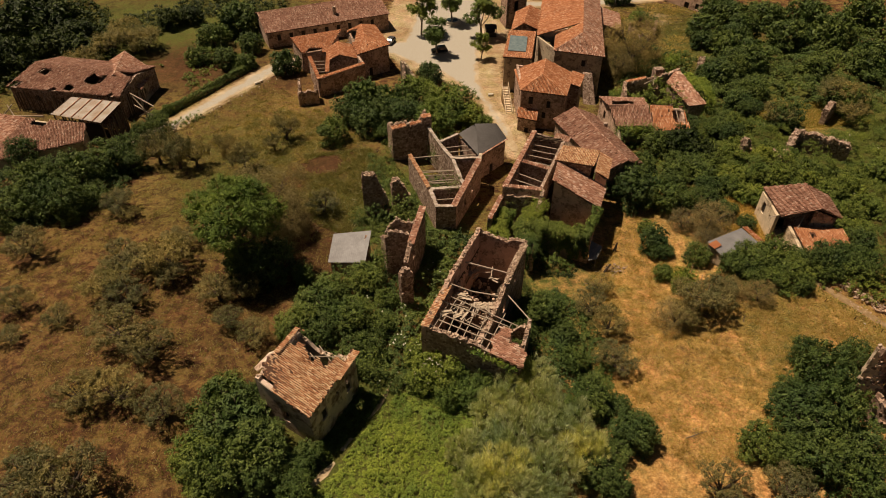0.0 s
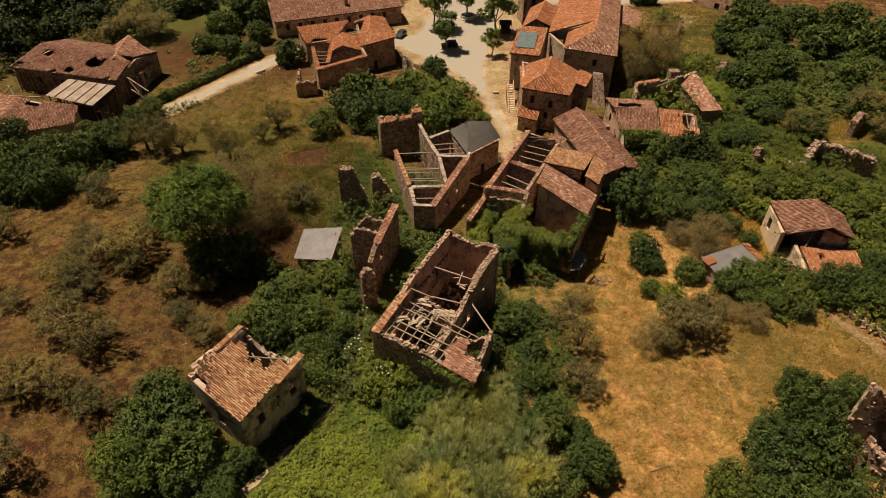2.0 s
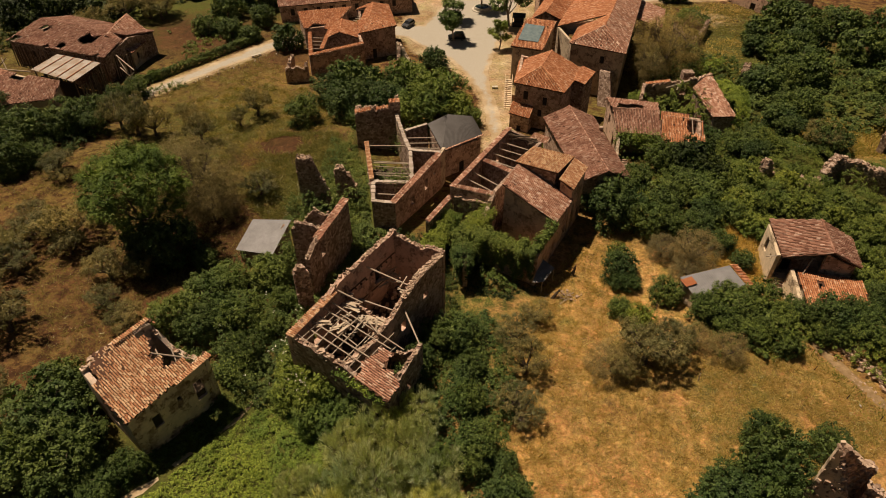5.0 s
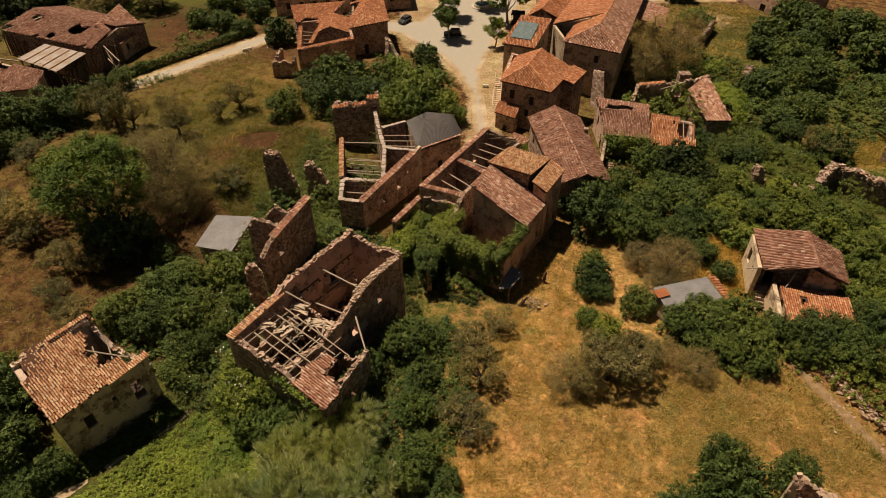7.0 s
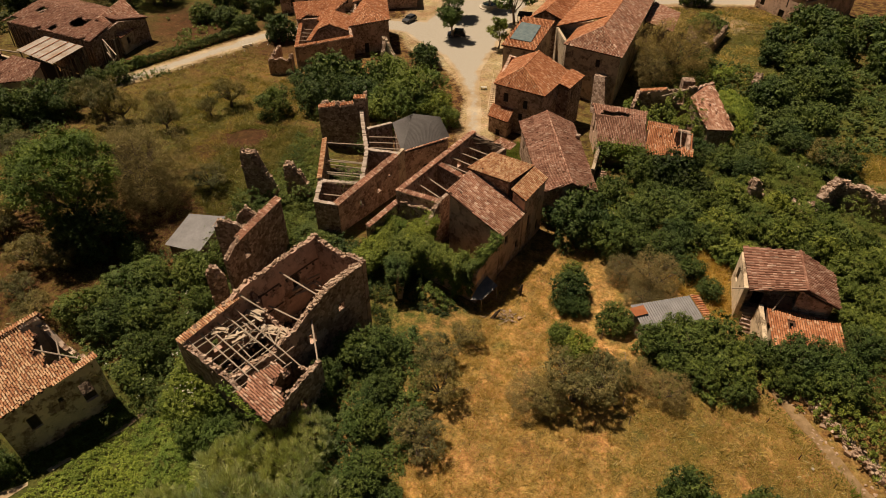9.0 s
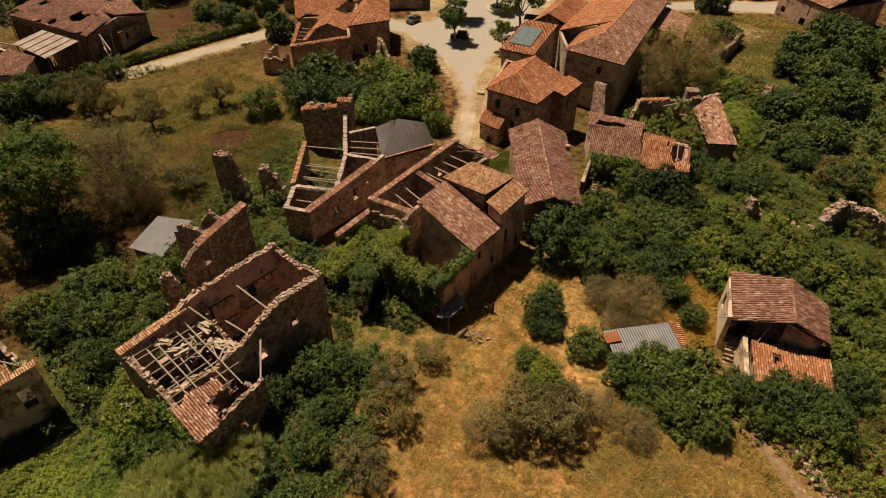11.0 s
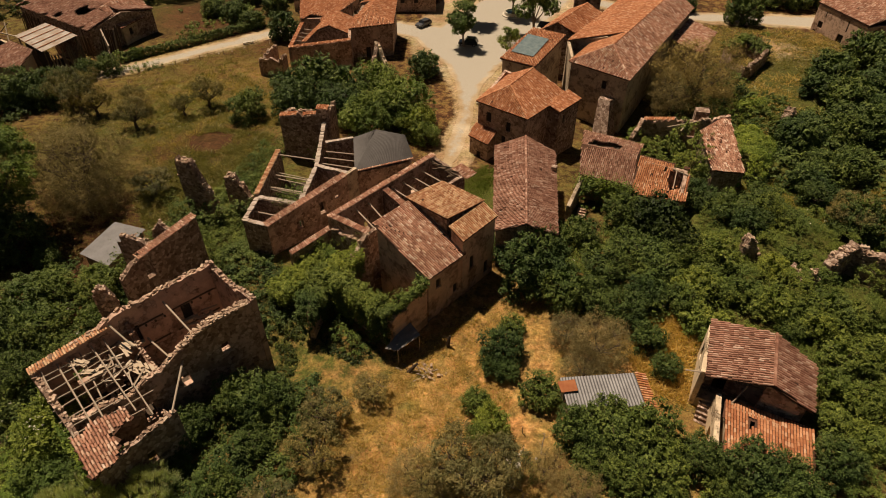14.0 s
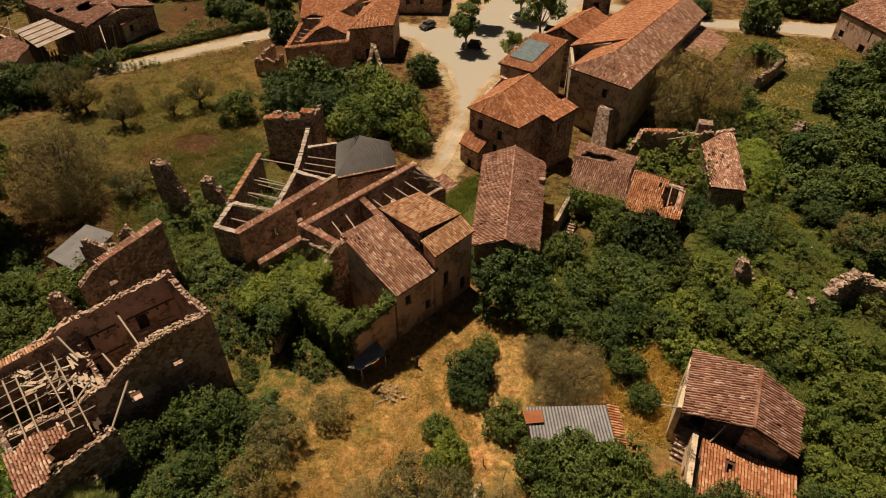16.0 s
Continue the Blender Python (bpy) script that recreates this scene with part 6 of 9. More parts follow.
def vine_house():
    h = thing("derelict_house", (40, 115, 2.8), "derelict plastered house under vines with broken tiles", "house")
    TL, BL, BR, TR = (32.6, 120.2, 9.0), (34.4, 110.6, 7.4), (41.8, 110.8, 7.4), (41.6, 119.0, 9.2)
    m1, m2 = (33.4, 114.6, 9.8), (41.2, 114.6, 9.9)
    hole = [[(34.2, 115.0), (36.0, 114.7), (37.4, 115.4), (38.6, 115.0), (38.9, 116.8), (37.2, 117.6), (36.2, 116.9), (34.6, 117.4)]]
    roof(h, [([BL, BR, m2, m1], (0, -1, 0)), ([TR, TL, m1, m2], (0, 1, 0))], TILE_BROWN, 111, hole, mess=2)
    body(h, [p[:2] for p in (BL, BR, TR, TL)], [7.4, 7.4, 9.2, 9.0], PLASTER_TAN, 1.8, {3: ((3, 0.9, 5.6, 7.4), (7, 1.0, 2.8, 5.0))}, mids={1: (0.48, 9.8), 3: (0.55, 9.7)}, k=0.25)
    for a, b in (((34.4, 115.2, 9.2), (35.2, 117.8, 8.6)), ((36.4, 115.2, 9.3), (36.9, 117.9, 8.7)), ((37.8, 115.2, 9.3), (38.4, 117.8, 8.8)), ((34.0, 116.4, 9.0), (39.0, 116.3, 9.1))):
        s = Shape()
        s.tube(a, b, 0.07, 0.06)
        part("rafter", s, WOOD, h)
    k = thing("derelict_house", (46, 112.5, 2.8), "stone house under orange tiles, partly fallen in", "house")
    q = [(41.9, 109.4, 6.9), (48.9, 109.8, 7.2), (48.4, 114.8, 9.4), (41.6, 114.8, 9.8)]
    hole = [[(45.9, 112.2), (46.6, 110.9), (47.6, 111.3), (48.3, 111.0), (48.5, 114.6), (46.4, 115.2)], [(45.2, 113.6), (45.6, 113.6), (45.6, 114.2), (45.2, 114.2)]]
    roof(k, [(q, (0, -1, 0))], TILE_RED, 113, hole, mess=1.6)
    body(k, [p[:2] for p in q], [p[2] for p in q], STONE_WARM, 1.8, k=0.25)
    rng = random.Random(8)
    rb = Shape()
    for i in range(70):
        add_stone(rb, (rng.uniform(45.8, 48.2), rng.uniform(110.6, 113.6), rng.uniform(6.4, 7.2)), rng.uniform(0.1, 0.22), rng)
    part("broken_tiles", rb, TILE_RED, k, "", "stuff")
    for a, b in (((45.8, 114.2, 9.2), (48.6, 113.6, 9.0)), ((46.8, 113.9, 9.1), (46.9, 111.2, 7.9))):
        s = Shape()
        s.tube(a, b, 0.08, 0.08)
        part("rafter", s, WOOD, k)
    f = Shape()
    f.prism(inset([p[:2] for p in q], 0.6), 2.4, 6.2)
    part("floor", f, FLOOR_DIRT, k)
    st = thing("stone_stairs", (35.8, 107.4, 2.6), "stone steps beside a plastered wall stub", "stairs")
    for i in range(6):
        t = Shape()
        t.box((36.0, 105.6 + 0.36 * i, 2.6 + 0.2 * i), Vector((0.6, 0, 0)), Vector((0, 0.18, 0)), Vector((0, 0, 0.5)))
        part("step", t, STONE_WARM, st)
    wall(st, (34.6, 105.2), (35.0, 110.0), [5.6, 7.0], PLASTER, 0.5, 2.0)
    r = thing("derelict_house", (52, 126, 2.8), "ruined house with one standing slope of tiles", "ruined house")
    pk = (51.8, 131.6, 10.0)
    roof(r, [([(51.4, 118.9, 7.4), (55.9, 120.9, 6.8), (52.2, 131.9, 10.0), (48.7, 127.0, 8.9)], (0.5, -1, 0))], TILE_OLD, 115, mess=2.5)
    wall(r, (51.8, 119.2), (55.8, 121.4), [7.4, 6.8], STONE, 0.5, 2.0)
    wall(r, (55.8, 121.4), (52.6, 130.6), [6.8, 9.6], STONE, 0.5, 2.0)
    wall(r, (49.0, 127.0), (51.7, 119.4), [8.7, 7.2], STONE, 0.5, 2.0)
    wall(r, (52.4, 131.4), (39.8, 128.6), [(0, 10.2), (0.2, 9.2), (0.5, 9.0), (1, 8.2)], STONE_WARM, 0.6, 2.0, ragged=0.5, seed=5, stones=5, openings=((5, 1.2, 6.0, 8.0),))
    wall(r, (39.8, 128.6), (39.0, 124.0), [8.4, 7.4], STONE_WARM, 0.6, 2.0, ragged=0.4, seed=6, stones=4)
    tile_cap(r, (44.6, 129.6), (40.2, 128.6), 8.9, 8.5, TILE_RED, 0.9, 7)
    for a, b in (((44, 127.6, 8.2), (49, 130.4, 9.0)), ((46, 127.4, 8.0), (47, 130, 8.8))):
        s = Shape()
        s.tube(a, b, 0.1, 0.1)
        part("rafter", s, WOOD, r)
    c = Shape()
    c.box((48.4, 132.6, 7.4), Vector((1.0, 0.2, 0)), Vector((-0.15, 0.8, 0)), Vector((0, 0, 2.2)))
    part("chimney", c, STONE, r)


vine_house()


def far_right():
    h = thing("derelict_house", (74.5, 189, 3.8), "tall derelict house with empty windows and an orange tiled roof", "house")
    q = [(66.9, 192.6), (75.6, 181.2), (88.8, 191.8), (79, 203.6)]
    body(h, q, [9.6] * 4, PLASTER_TAN, 2.6, {0: ((2.4, 1.1, 7.4, 8.6), (2.0, 1.4, 5.0, 6.4), (1.0, 0.9, 3.4, 4.3), (8.6, 1.4, 6.6, 8.9), (8.2, 1.6, 3.4, 5.8), (11.6, 1.2, 4.6, 6.2))}, k=0.2)
    r0, r1 = (72.6, 198.2, 12.2), (82.4, 186.6, 12.2)
    roof(h, [([(*q[0], 9.8), (*q[1], 9.8), r1, r0], (-1, -0.9, 0)), ([(*q[2], 9.8), (*q[3], 9.8), r0, r1], (1, 0.9, 0))], TILE_OLD, 121, ridges=((r0, r1),))
    k = thing("ruined_wall", (54, 170, 4.0), "square ruin of low stone walls full of ivy", "ruined house")
    z = [(50.0, 165.6), (55.0, 158.6), (58.2, 167.4), (54.0, 173.4)]
    for i in range(4):
        wall(k, z[i], z[(i + 1) % 4], [(0, 7.2), (0.4, 5.6), (1, 6.2)] if i == 0 else [7.2, 6.8, 7.6], STONE, 0.7, ragged=0.6, seed=40 + i, stones=6)
    for p0, p1, hs, sd in (((56.3, 101.6), (58.4, 102.8), [(0, 7.0), (0.1, 8.6), (0.25, 9.7), (0.5, 9.2), (0.7, 7.8), (1, 6.6)], 1), ((61.6, 100.8), (64.6, 100.0), [(0, 7.5), (0.15, 7.3), (0.4, 6.6), (0.7, 7.6), (0.85, 7.9), (1, 6.8)], 2), ((66.0, 102.6), (68.6, 106.1), [(0, 7.7), (0.3, 8.5), (0.7, 8.8), (1, 8.9)], 3), ((68.6, 106.1), (77.4, 102.8), [(0, 8.9), (0.12, 8.3), (0.3, 8.5), (0.55, 7.9), (0.62, 8.1), (1, 7.2)], 4), ((81, 118.4), (84, 121.4), [(0, 6.5), (0.5, 7.6), (1, 6.0)], 5), ((61.6, 140.4), (62.8, 143.4), [(0, 6.5), (0.5, 8.2), (1, 6.6)], 6)):
        g = thing("ruined_wall", (p0[0], p0[1], gz(*p0)), "crumbling stump of a stone wall among brambles", "ruined wall", "wall stumps in the scrub")
        rubble_wall(g, p0, p1, hs, 1.1, sd)
    b = thing("garden_wall", (62.6, 64, 4.0), "low dry-stone wall along a sunken track", "wall")
    bank = random.Random(88)
    heap = Shape()
    for k in range(420):
        t = bank.random()
        x, y = lerp(68.6, 58.6, t) + bank.gauss(0, 0.3), lerp(56.6, 71.0, t) + bank.gauss(0, 0.2)
        add_stone(heap, (x, y, gz(x, y) + bank.uniform(0, 0.55)), bank.uniform(0.1, 0.26), bank)
    part("stone_rubble", heap, RUBBLE, b, "", "stuff")
    r = thing("ruined_house", (50, 46.5, 4.4), "tall broken corner of a stone building in bushes", "ruined house")
    # Pale plaster on this face only, to paint in the light on it.
    rubble_wall(r, (48.6, 46.8), (51.4, 45.6), [(0, 14.6), (0.12, 14.3), (0.4, 12.2), (0.7, 10.0), (1, 8.2)], 0.7, 51, PLASTER_PALE)
    rubble_wall(r, (54.2, 49.6), (48.9, 47.3), [(0, 9.4), (0.3, 10.6), (0.6, 12.2), (0.8, 13.8), (1, 14.9)], 0.8, 52, STONE_WARM)
    rubble_wall(r, (55.4, 40.6), (50.4, 45.4), [(0, 6.2), (0.4, 6.8), (0.7, 7.6), (1, 8.8)], 0.8, 53, STONE_WARM)
    rubble_wall(r, (60.0, 46.4), (53.6, 48.0), [(0, 6.0), (0.5, 7.0), (1, 9.0)], 0.8, 54, STONE_WARM)


far_right()


# ---- plants ----
def leaf_cloud(pos, out, size, rng, flat=0.5, aspect=0.6, along=None):
    """Small leaves at the given places, facing more or less outwards; along: a way that blades point in."""
    n = len(pos)
    d = out + rng.normal(0, flat, (n, 3))
    d /= np.linalg.norm(d, axis=1)[:, None] + 1e-9
    a = np.cross(d, rng.normal(0, 1, (n, 3))) if along is None else along + rng.normal(0, 0.3, (n, 3))
    a /= np.linalg.norm(a, axis=1)[:, None] + 1e-9
    b = np.cross(d, a)
    b /= np.linalg.norm(b, axis=1)[:, None] + 1e-9
    s = size * rng.uniform(0.6, 1.4, (n, 1))
    k = s * aspect
    v = np.stack([pos - a * s * 0.8 - b * k, pos - a * s * 0.8 + b * k * 1.1, pos + a * s * 1.1], 1).reshape(-1, 3)
    return v, np.arange(3 * n).reshape(-1, 3)


def lobes_cloud(rng, lobes, clumps, per, spread, size, aspect=0.6, blades=False, core=True):
    """Leaves in clumps over a set of ellipsoids (x, y, z, rx, rz); few inside the others. clumps: per square metre."""
    P, N, C = [], [], []
    for i, (x, y, z, r, rz) in enumerate(lobes):
        n = int(clumps * 4 * math.pi * r * (r + rz) / 2) + 3
        u = rng.normal(0, 1, (n, 3))
        u /= np.linalg.norm(u, axis=1)[:, None]
        p = u * (1 - 0.35 * rng.random((n, 1)) ** 2 + rng.normal(0, 0.08, (n, 1))) * np.array([r, r, rz]) + np.array([x, y, z])
        keep = p[:, 2] > 0.05
        for j, (a, b, c, q, qz) in enumerate(lobes):
            if j != i:
                keep &= (((p - np.array([a, b, c])) / np.array([q, q, qz])) ** 2).sum(1) > 0.6
        P.append(p[keep])
        N.append(u[keep])
        w = rng.normal(0, 1, (int(n * 0.8), 3))
        w /= np.linalg.norm(w, axis=1)[:, None]
        C.append(w * np.array([r, r, rz]) * rng.uniform(0.45, 0.72, (len(w), 1)) + np.array([x, y, z]))
    v, f = clumped(np.concatenate(P), np.concatenate(N), per, spread, size, rng, aspect, blades)
    if blades or not core:
        return v, f
    # the shaded inner leaves
    c = np.concatenate(C)
    cv, cf = leaf_cloud(c, rng.normal(0, 1, c.shape), max(0.3, size * 2.2), rng, 0.5, 0.7)
    return np.concatenate([v, cv]), np.concatenate([f, cf + len(v)])


def clumped(P, N, per, spread, size, rng, aspect=0.6, blades=False):
    m = len(P)
    rad = spread * rng.uniform(0.6, 1.5, (m, 1))
    P, N, rad = np.repeat(P, per, 0), np.repeat(N, per, 0), np.repeat(rad, per, 0)
    o = rng.normal(0, 1, (len(P), 3))
    o /= np.linalg.norm(o, axis=1)[:, None]
    pos = P + o * rad * rng.random((len(P), 1)) ** 0.5
    way = (N * 0.5 + np.array([0, 0, 0.9]) + o * 0.35) if blades else None
    return leaf_cloud(pos, o * 0.6 + N * 0.6 + np.array([0, 0, 0.75]), size, rng, 0.65, aspect, way)


def limbs(sh, rng, height, spread, r, count=5, bare=False, levels=1):
    """A tapered trunk with forking limbs."""
    fork = height * rng.uniform(0.22, 0.35)
    lean = Vector((rng.uniform(-0.2, 0.2), rng.uniform(-0.2, 0.2), 0)) * height * 0.4
    mid = Vector((0, 0, fork)) + lean * 0.5
    sh.tube((0, 0, -0.4), mid, r, r * 0.75, 7)
    for k in range(count):
        a = 2 * math.pi * (k + rng.uniform(-0.3, 0.3)) / count
        tip = Vector((math.cos(a) * spread * rng.uniform(0.5, 0.85), math.sin(a) * spread * rng.uniform(0.5, 0.85), height * rng.uniform(0.65, 0.95)))
        elbow = mid.lerp(tip, 0.5) + Vector((0, 0, -0.06 * height))
        sh.tube(mid, elbow, r * 0.5, r * 0.32, 5)
        sh.tube(elbow, tip, r * 0.32, r * 0.08, 5)
        for _ in range(4 * levels):
            q = elbow.lerp(tip, rng.random())
            e = q + Vector((rng.uniform(-1, 1), rng.uniform(-1, 1), rng.uniform(0.0, 0.9))) * spread * 0.32
            sh.tube(q, e, r * 0.14, r * 0.04, 3)
            if bare:
                for _ in range(3):
                    g = e + Vector((rng.uniform(-1, 1), rng.uniform(-1, 1), rng.uniform(-0.2, 0.8))) * spread * 0.2
                    sh.tube(q.lerp(e, 0.6), g, r * 0.06, r * 0.02, 3)


def crown_lobes(rng, r, height, kind):
    L = []
    if kind == 'olive':
        # open tufts of foliage at the ends of the limbs
        for k in range(13):
            a = k * 2.39996 + rng.uniform(-0.4, 0.4)
            q = r * (0.12 if k == 0 else rng.uniform(0.36, 0.76))
            s = r * rng.uniform(0.24, 0.38)
            L.append((math.cos(a) * q, math.sin(a) * q, height * rng.uniform(0.56, 0.86) * (1.1 - 0.25 * q / r), s, s * rng.uniform(0.5, 0.75)))
        return L
    if kind == 'feather':
        # a wide airy dome carried high on the limbs
        for k in range(22):
            a = k * 2.39996 + rng.uniform(-0.3, 0.3)
            q = r * 0.86 * math.sqrt((k + 0.3) / 22)
            s = r * rng.uniform(0.24, 0.34)
            L.append((math.cos(a) * q, math.sin(a) * q, height * (0.5 + 0.40 * math.sqrt(1 - (q / r) ** 2)) * rng.uniform(0.86, 1.04), s, s * 0.75))
            if k % 3 == 1:
                L.append((math.cos(a) * q * 0.8, math.sin(a) * q * 0.8, height * rng.uniform(0.34, 0.5), s * 0.9, s * 0.7))
        return L
    n = {'dense': 15, 'olive': 11, 'feather': 16, 'willow': 18, 'round': 12, 'plane': 14}[kind]
    base = {'dense': 0.32, 'olive': 0.5, 'feather': 0.4, 'willow': 0.35, 'round': 0.4, 'plane': 0.5}[kind]
    for k in range(n):
        a = k * 2.39996 + rng.uniform(-0.4, 0.4)
        q = math.sqrt((k + 0.4) / n) * r * rng.uniform(0.6, 0.82)
        top = math.sqrt(max(0.05, 1 - (q / r) ** 2))
        z = height * (base + (0.92 - base) * top * rng.uniform(0.55, 1.0)) - r * 0.12
        s = r * {'dense': 0.37, 'olive': 0.31, 'feather': 0.33, 'willow': 0.30, 'round': 0.42, 'plane': 0.35}[kind] * rng.uniform(0.75, 1.25)
        if kind == 'plane':
            z = height * rng.uniform(0.38, 0.92)
            q *= 1.15 - abs(z / height - 0.6)
        L.append((math.cos(a) * q, math.sin(a) * q, z, s, s * (0.8 if kind != 'willow' else 1.3)))
        if kind in ('dense', 'willow', 'round') and q > r * 0.45:
            L.append((math.cos(a + 0.4) * q * 1.05, math.sin(a + 0.4) * q * 1.05, height * rng.uniform(0.15, 0.36), s * 0.95, s * 0.9))
    return L


SPECIES = {
    # crown form, radius, height, leaf size, clumps per square metre, leaves in a clump, clump radius, leaf width, leaf material, bark, label
    'dense': ('dense', 3.6, 5.6, 0.115, 1.45, 20, 0.36, 0.55, LEAF_DARK, BARK, "dense dark green broadleaf tree in full leaf"),
    'far': ('dense', 3.6, 5.2, 0.19, 0.85, 16, 0.46, 0.55, LEAF_DARK, BARK, "dense green tree at the edge of the wood"),
    'oak': ('dense', 3.6, 5.4, 0.2, 0.85, 15, 0.46, 0.55, LEAF_WOOD_SHADE, BARK, "very dark green evergreen oak"),
    'green': ('dense', 3.6, 5.4, 0.115, 1.45, 20, 0.36, 0.55, LEAF_GREEN, BARK, "yellow-green broadleaf tree in full leaf"),
    'leafy': ('dense', 3.6, 5.4, 0.12, 1.4, 20, 0.36, 0.55, LEAF_MID, BARK, "green leafy tree with pale flower heads"),
    'olive': ('olive', 3.2, 4.6, 0.13, 2.2, 24, 0.34, 0.27, LEAF_OLIVE, BARK, "grey-green olive tree with an airy crown"),
    'feather': ('feather', 6.0, 13.6, 0.17, 1.6, 26, 0.5, 0.24, LEAF_FEATHER, BARK, "tall feathery dark green tree"),
    'reed': ('willow', 4.6, 6.8, 0.50, 0.95, 34, 0.42, 0.06, LEAF_WILLOW, BARK, "silvery grey-green thicket of tall reeds"),
    'plane': ('plane', 2.7, 8.6, 0.16, 1.3, 24, 0.42, 0.6, LEAF_GREEN, BARK_PALE, "leafy street tree with a slim trunk"),
    'twiggy': ('round', 4.0, 6.0, 0.15, 1.7, 32, 0.5, 0.11, TWIG, BARK, "half-bare tree with fine brown sprays"),
    'shrub': ('round', 2.4, 2.9, 0.12, 1.2, 24, 0.34, 0.55, LEAF_SCRUB, BARK, "low round yellow-green shrub in rough scrub"),
}
STOCK = {}


def grow(species, k):
    """The first of its kind and shape, from which the others are copied."""
    form, r, hgt, leaf, dens, per, spread, asp, lm, bark, label = SPECIES[species]
    pr = random.Random(k * 17 + len(species))
    rng = np.random.default_rng(k * 31 + len(species))
    t = thing("tree", (0, 0, -500), label, "tree")
    sh = Shape()
    lobes = crown_lobes(pr, r, hgt, form)
    if species == 'olive':
        fork = Vector((pr.uniform(-0.3, 0.3), pr.uniform(-0.3, 0.3), hgt * 0.24))
        sh.tube((0, 0, -0.4), fork, 0.34, 0.22, 8)
        for x, y, z, q, qz in lobes:
            tip = Vector((x, y, z))
            elbow = fork.lerp(tip, 0.5) + Vector((pr.uniform(-0.2, 0.2), pr.uniform(-0.2, 0.2), -0.15))
            sh.tube(fork, elbow, 0.15, 0.09, 6)
            sh.tube(elbow, tip, 0.09, 0.03, 5)
            for _ in range(5):
                w = elbow.lerp(tip, pr.uniform(0.4, 1.0))
                sh.tube(w, w + Vector((pr.uniform(-1, 1), pr.uniform(-1, 1), pr.uniform(-0.2, 0.7))) * q, 0.03, 0.01, 3)
    else:
        limbs(sh, pr, hgt * 0.85, r * 0.8, 0.09 * math.sqrt(r) + 0.06, 6, species == 'twiggy', 3 if species == 'twiggy' else 1)
    sh.v = [(x, y, z - 500) for x, y, z in sh.v]
    part("trunk", sh, bark, t)
    v, f = lobes_cloud(rng, lobes, dens, per, spread, leaf, asp, species == 'reed', species not in ('twiggy', 'olive'))
    v[:, 2] -= 500
    part("crown", (v, f), lm, t, "", "stuff")
    return t


def plant(species, places, variants=3, group="", seed=0, squash=1.0):
    """Trees at (x, y, crown radius)."""
    rng = random.Random(seed + len(places))
    for k, (x, y, r) in enumerate(places):
        key = (species, (k + seed) % variants)
        m = pose(x, y, gz(x, y) - 0.05, rng.uniform(-4, 4), rng.uniform(-4, 4), rng.uniform(0, 360)) @ Matrix.Diagonal((r / SPECIES[species][1] * rng.uniform(0.92, 1.08),) * 2 + (r / SPECIES[species][1] * squash * rng.uniform(0.9, 1.1), 1))
        if key not in STOCK:
            STOCK[key] = grow(*key)
            STOCK[key].matrix_basis = m
            ob = STOCK[key]
        else:
            src = STOCK[key]
            ob = copy_thing(src, Matrix())
            ob.matrix_basis = m
        if group:
            tagged(ob, "", "", group)


plant('feather', [(-30.6, 72.2, 7.0)], 1, '', 0)
plant('dense', [(-25.6, 69.6, 3.8), (-29.2, 69.0, 3.0)], 4, 'broadleaf trees among the ruins', 20, 1.35)
plant('twiggy', [(-28.6, 82.4, 6.4), (-24.6, 79.2, 3.6), (-33.0, 86.6, 4.0)], 2, 'half-bare trees', 18, 1.22)
plant('twiggy', [(-40.4, 105.2, 2.4), (32.1, 61.1, 2.8), (43.3, 81.3, 3.7), (42.6, 78.6, 2.2), (39.8, 83.0, 2.2), (45.1, 64.7, 2.3), (42.1, 66.3, 1.9), (46.7, 147.4, 7.1), (43.1, 144.1, 4.9)], 2, 'half-bare trees', 1)
plant('olive', [(-47.8, 64.8, 3.5), (-52.7, 60.2, 2.2), (-32.2, 64.7, 3.1), (-37.6, 53.0, 3.8), (-25.6, 57.2, 2.7), (-42.7, 45.4, 3.1), (-38.7, 45.8, 3.2), (-32.9, 44.3, 3.1), (-40.0, 68.0, 2.8), (-20.6, 86.7, 2.9), (-41.4, 76.3, 3.0), (-82.4, 163.7, 5.0), (-76, 160, 4.2), (-64.8, 76.0, 3.5), (-49.6, 73.2, 3.0), (-48.7, 68.8, 2.8), (-41.7, 70.9, 4.3)], 4, 'olive trees in the meadow', 2)
plant('olive', [(-44.6, 63.1, 3.2), (-42.1, 55.9, 4.1), (-29.6, 59.4, 2.4), (-60.2, 62.9, 2.8), (-57.7, 56.6, 2.0), (-29.0, 65.6, 2.8), (-45.6, 71.2, 3.2), (-55.3, 87.2, 3.2), (-38.8, 33.5, 4.8), (-43.2, 34.9, 3.5), (-52.7, 85.0, 1.9), (-82.7, 153.6, 5.6), (-78.4, 156.5, 5.2), (-84.6, 144.0, 4.5), (-75.1, 156.7, 4.5), (20.7, 63.9, 2.8)], 4, 'olive trees in the meadow', 3)
plant('olive', [(21.6, 53.2, 2.8), (23.2, 68.6, 2.1), (33.2, 61.0, 2.6), (29.5, 35.8, 3.1), (36.6, 35.1, 2.8), (70.1, 117.5, 3.9), (71.8, 119.7, 3.7), (86.9, 125.9, 4.9), (86.7, 119.4, 3.5)], 4, 'olive trees in the meadow', 4)
plant('olive', [(35.8, 62.6, 4.0), (38.4, 63.7, 3.2), (22.2, 59.4, 2.6)], 4, 'olive trees in the meadow', 21, 1.15)
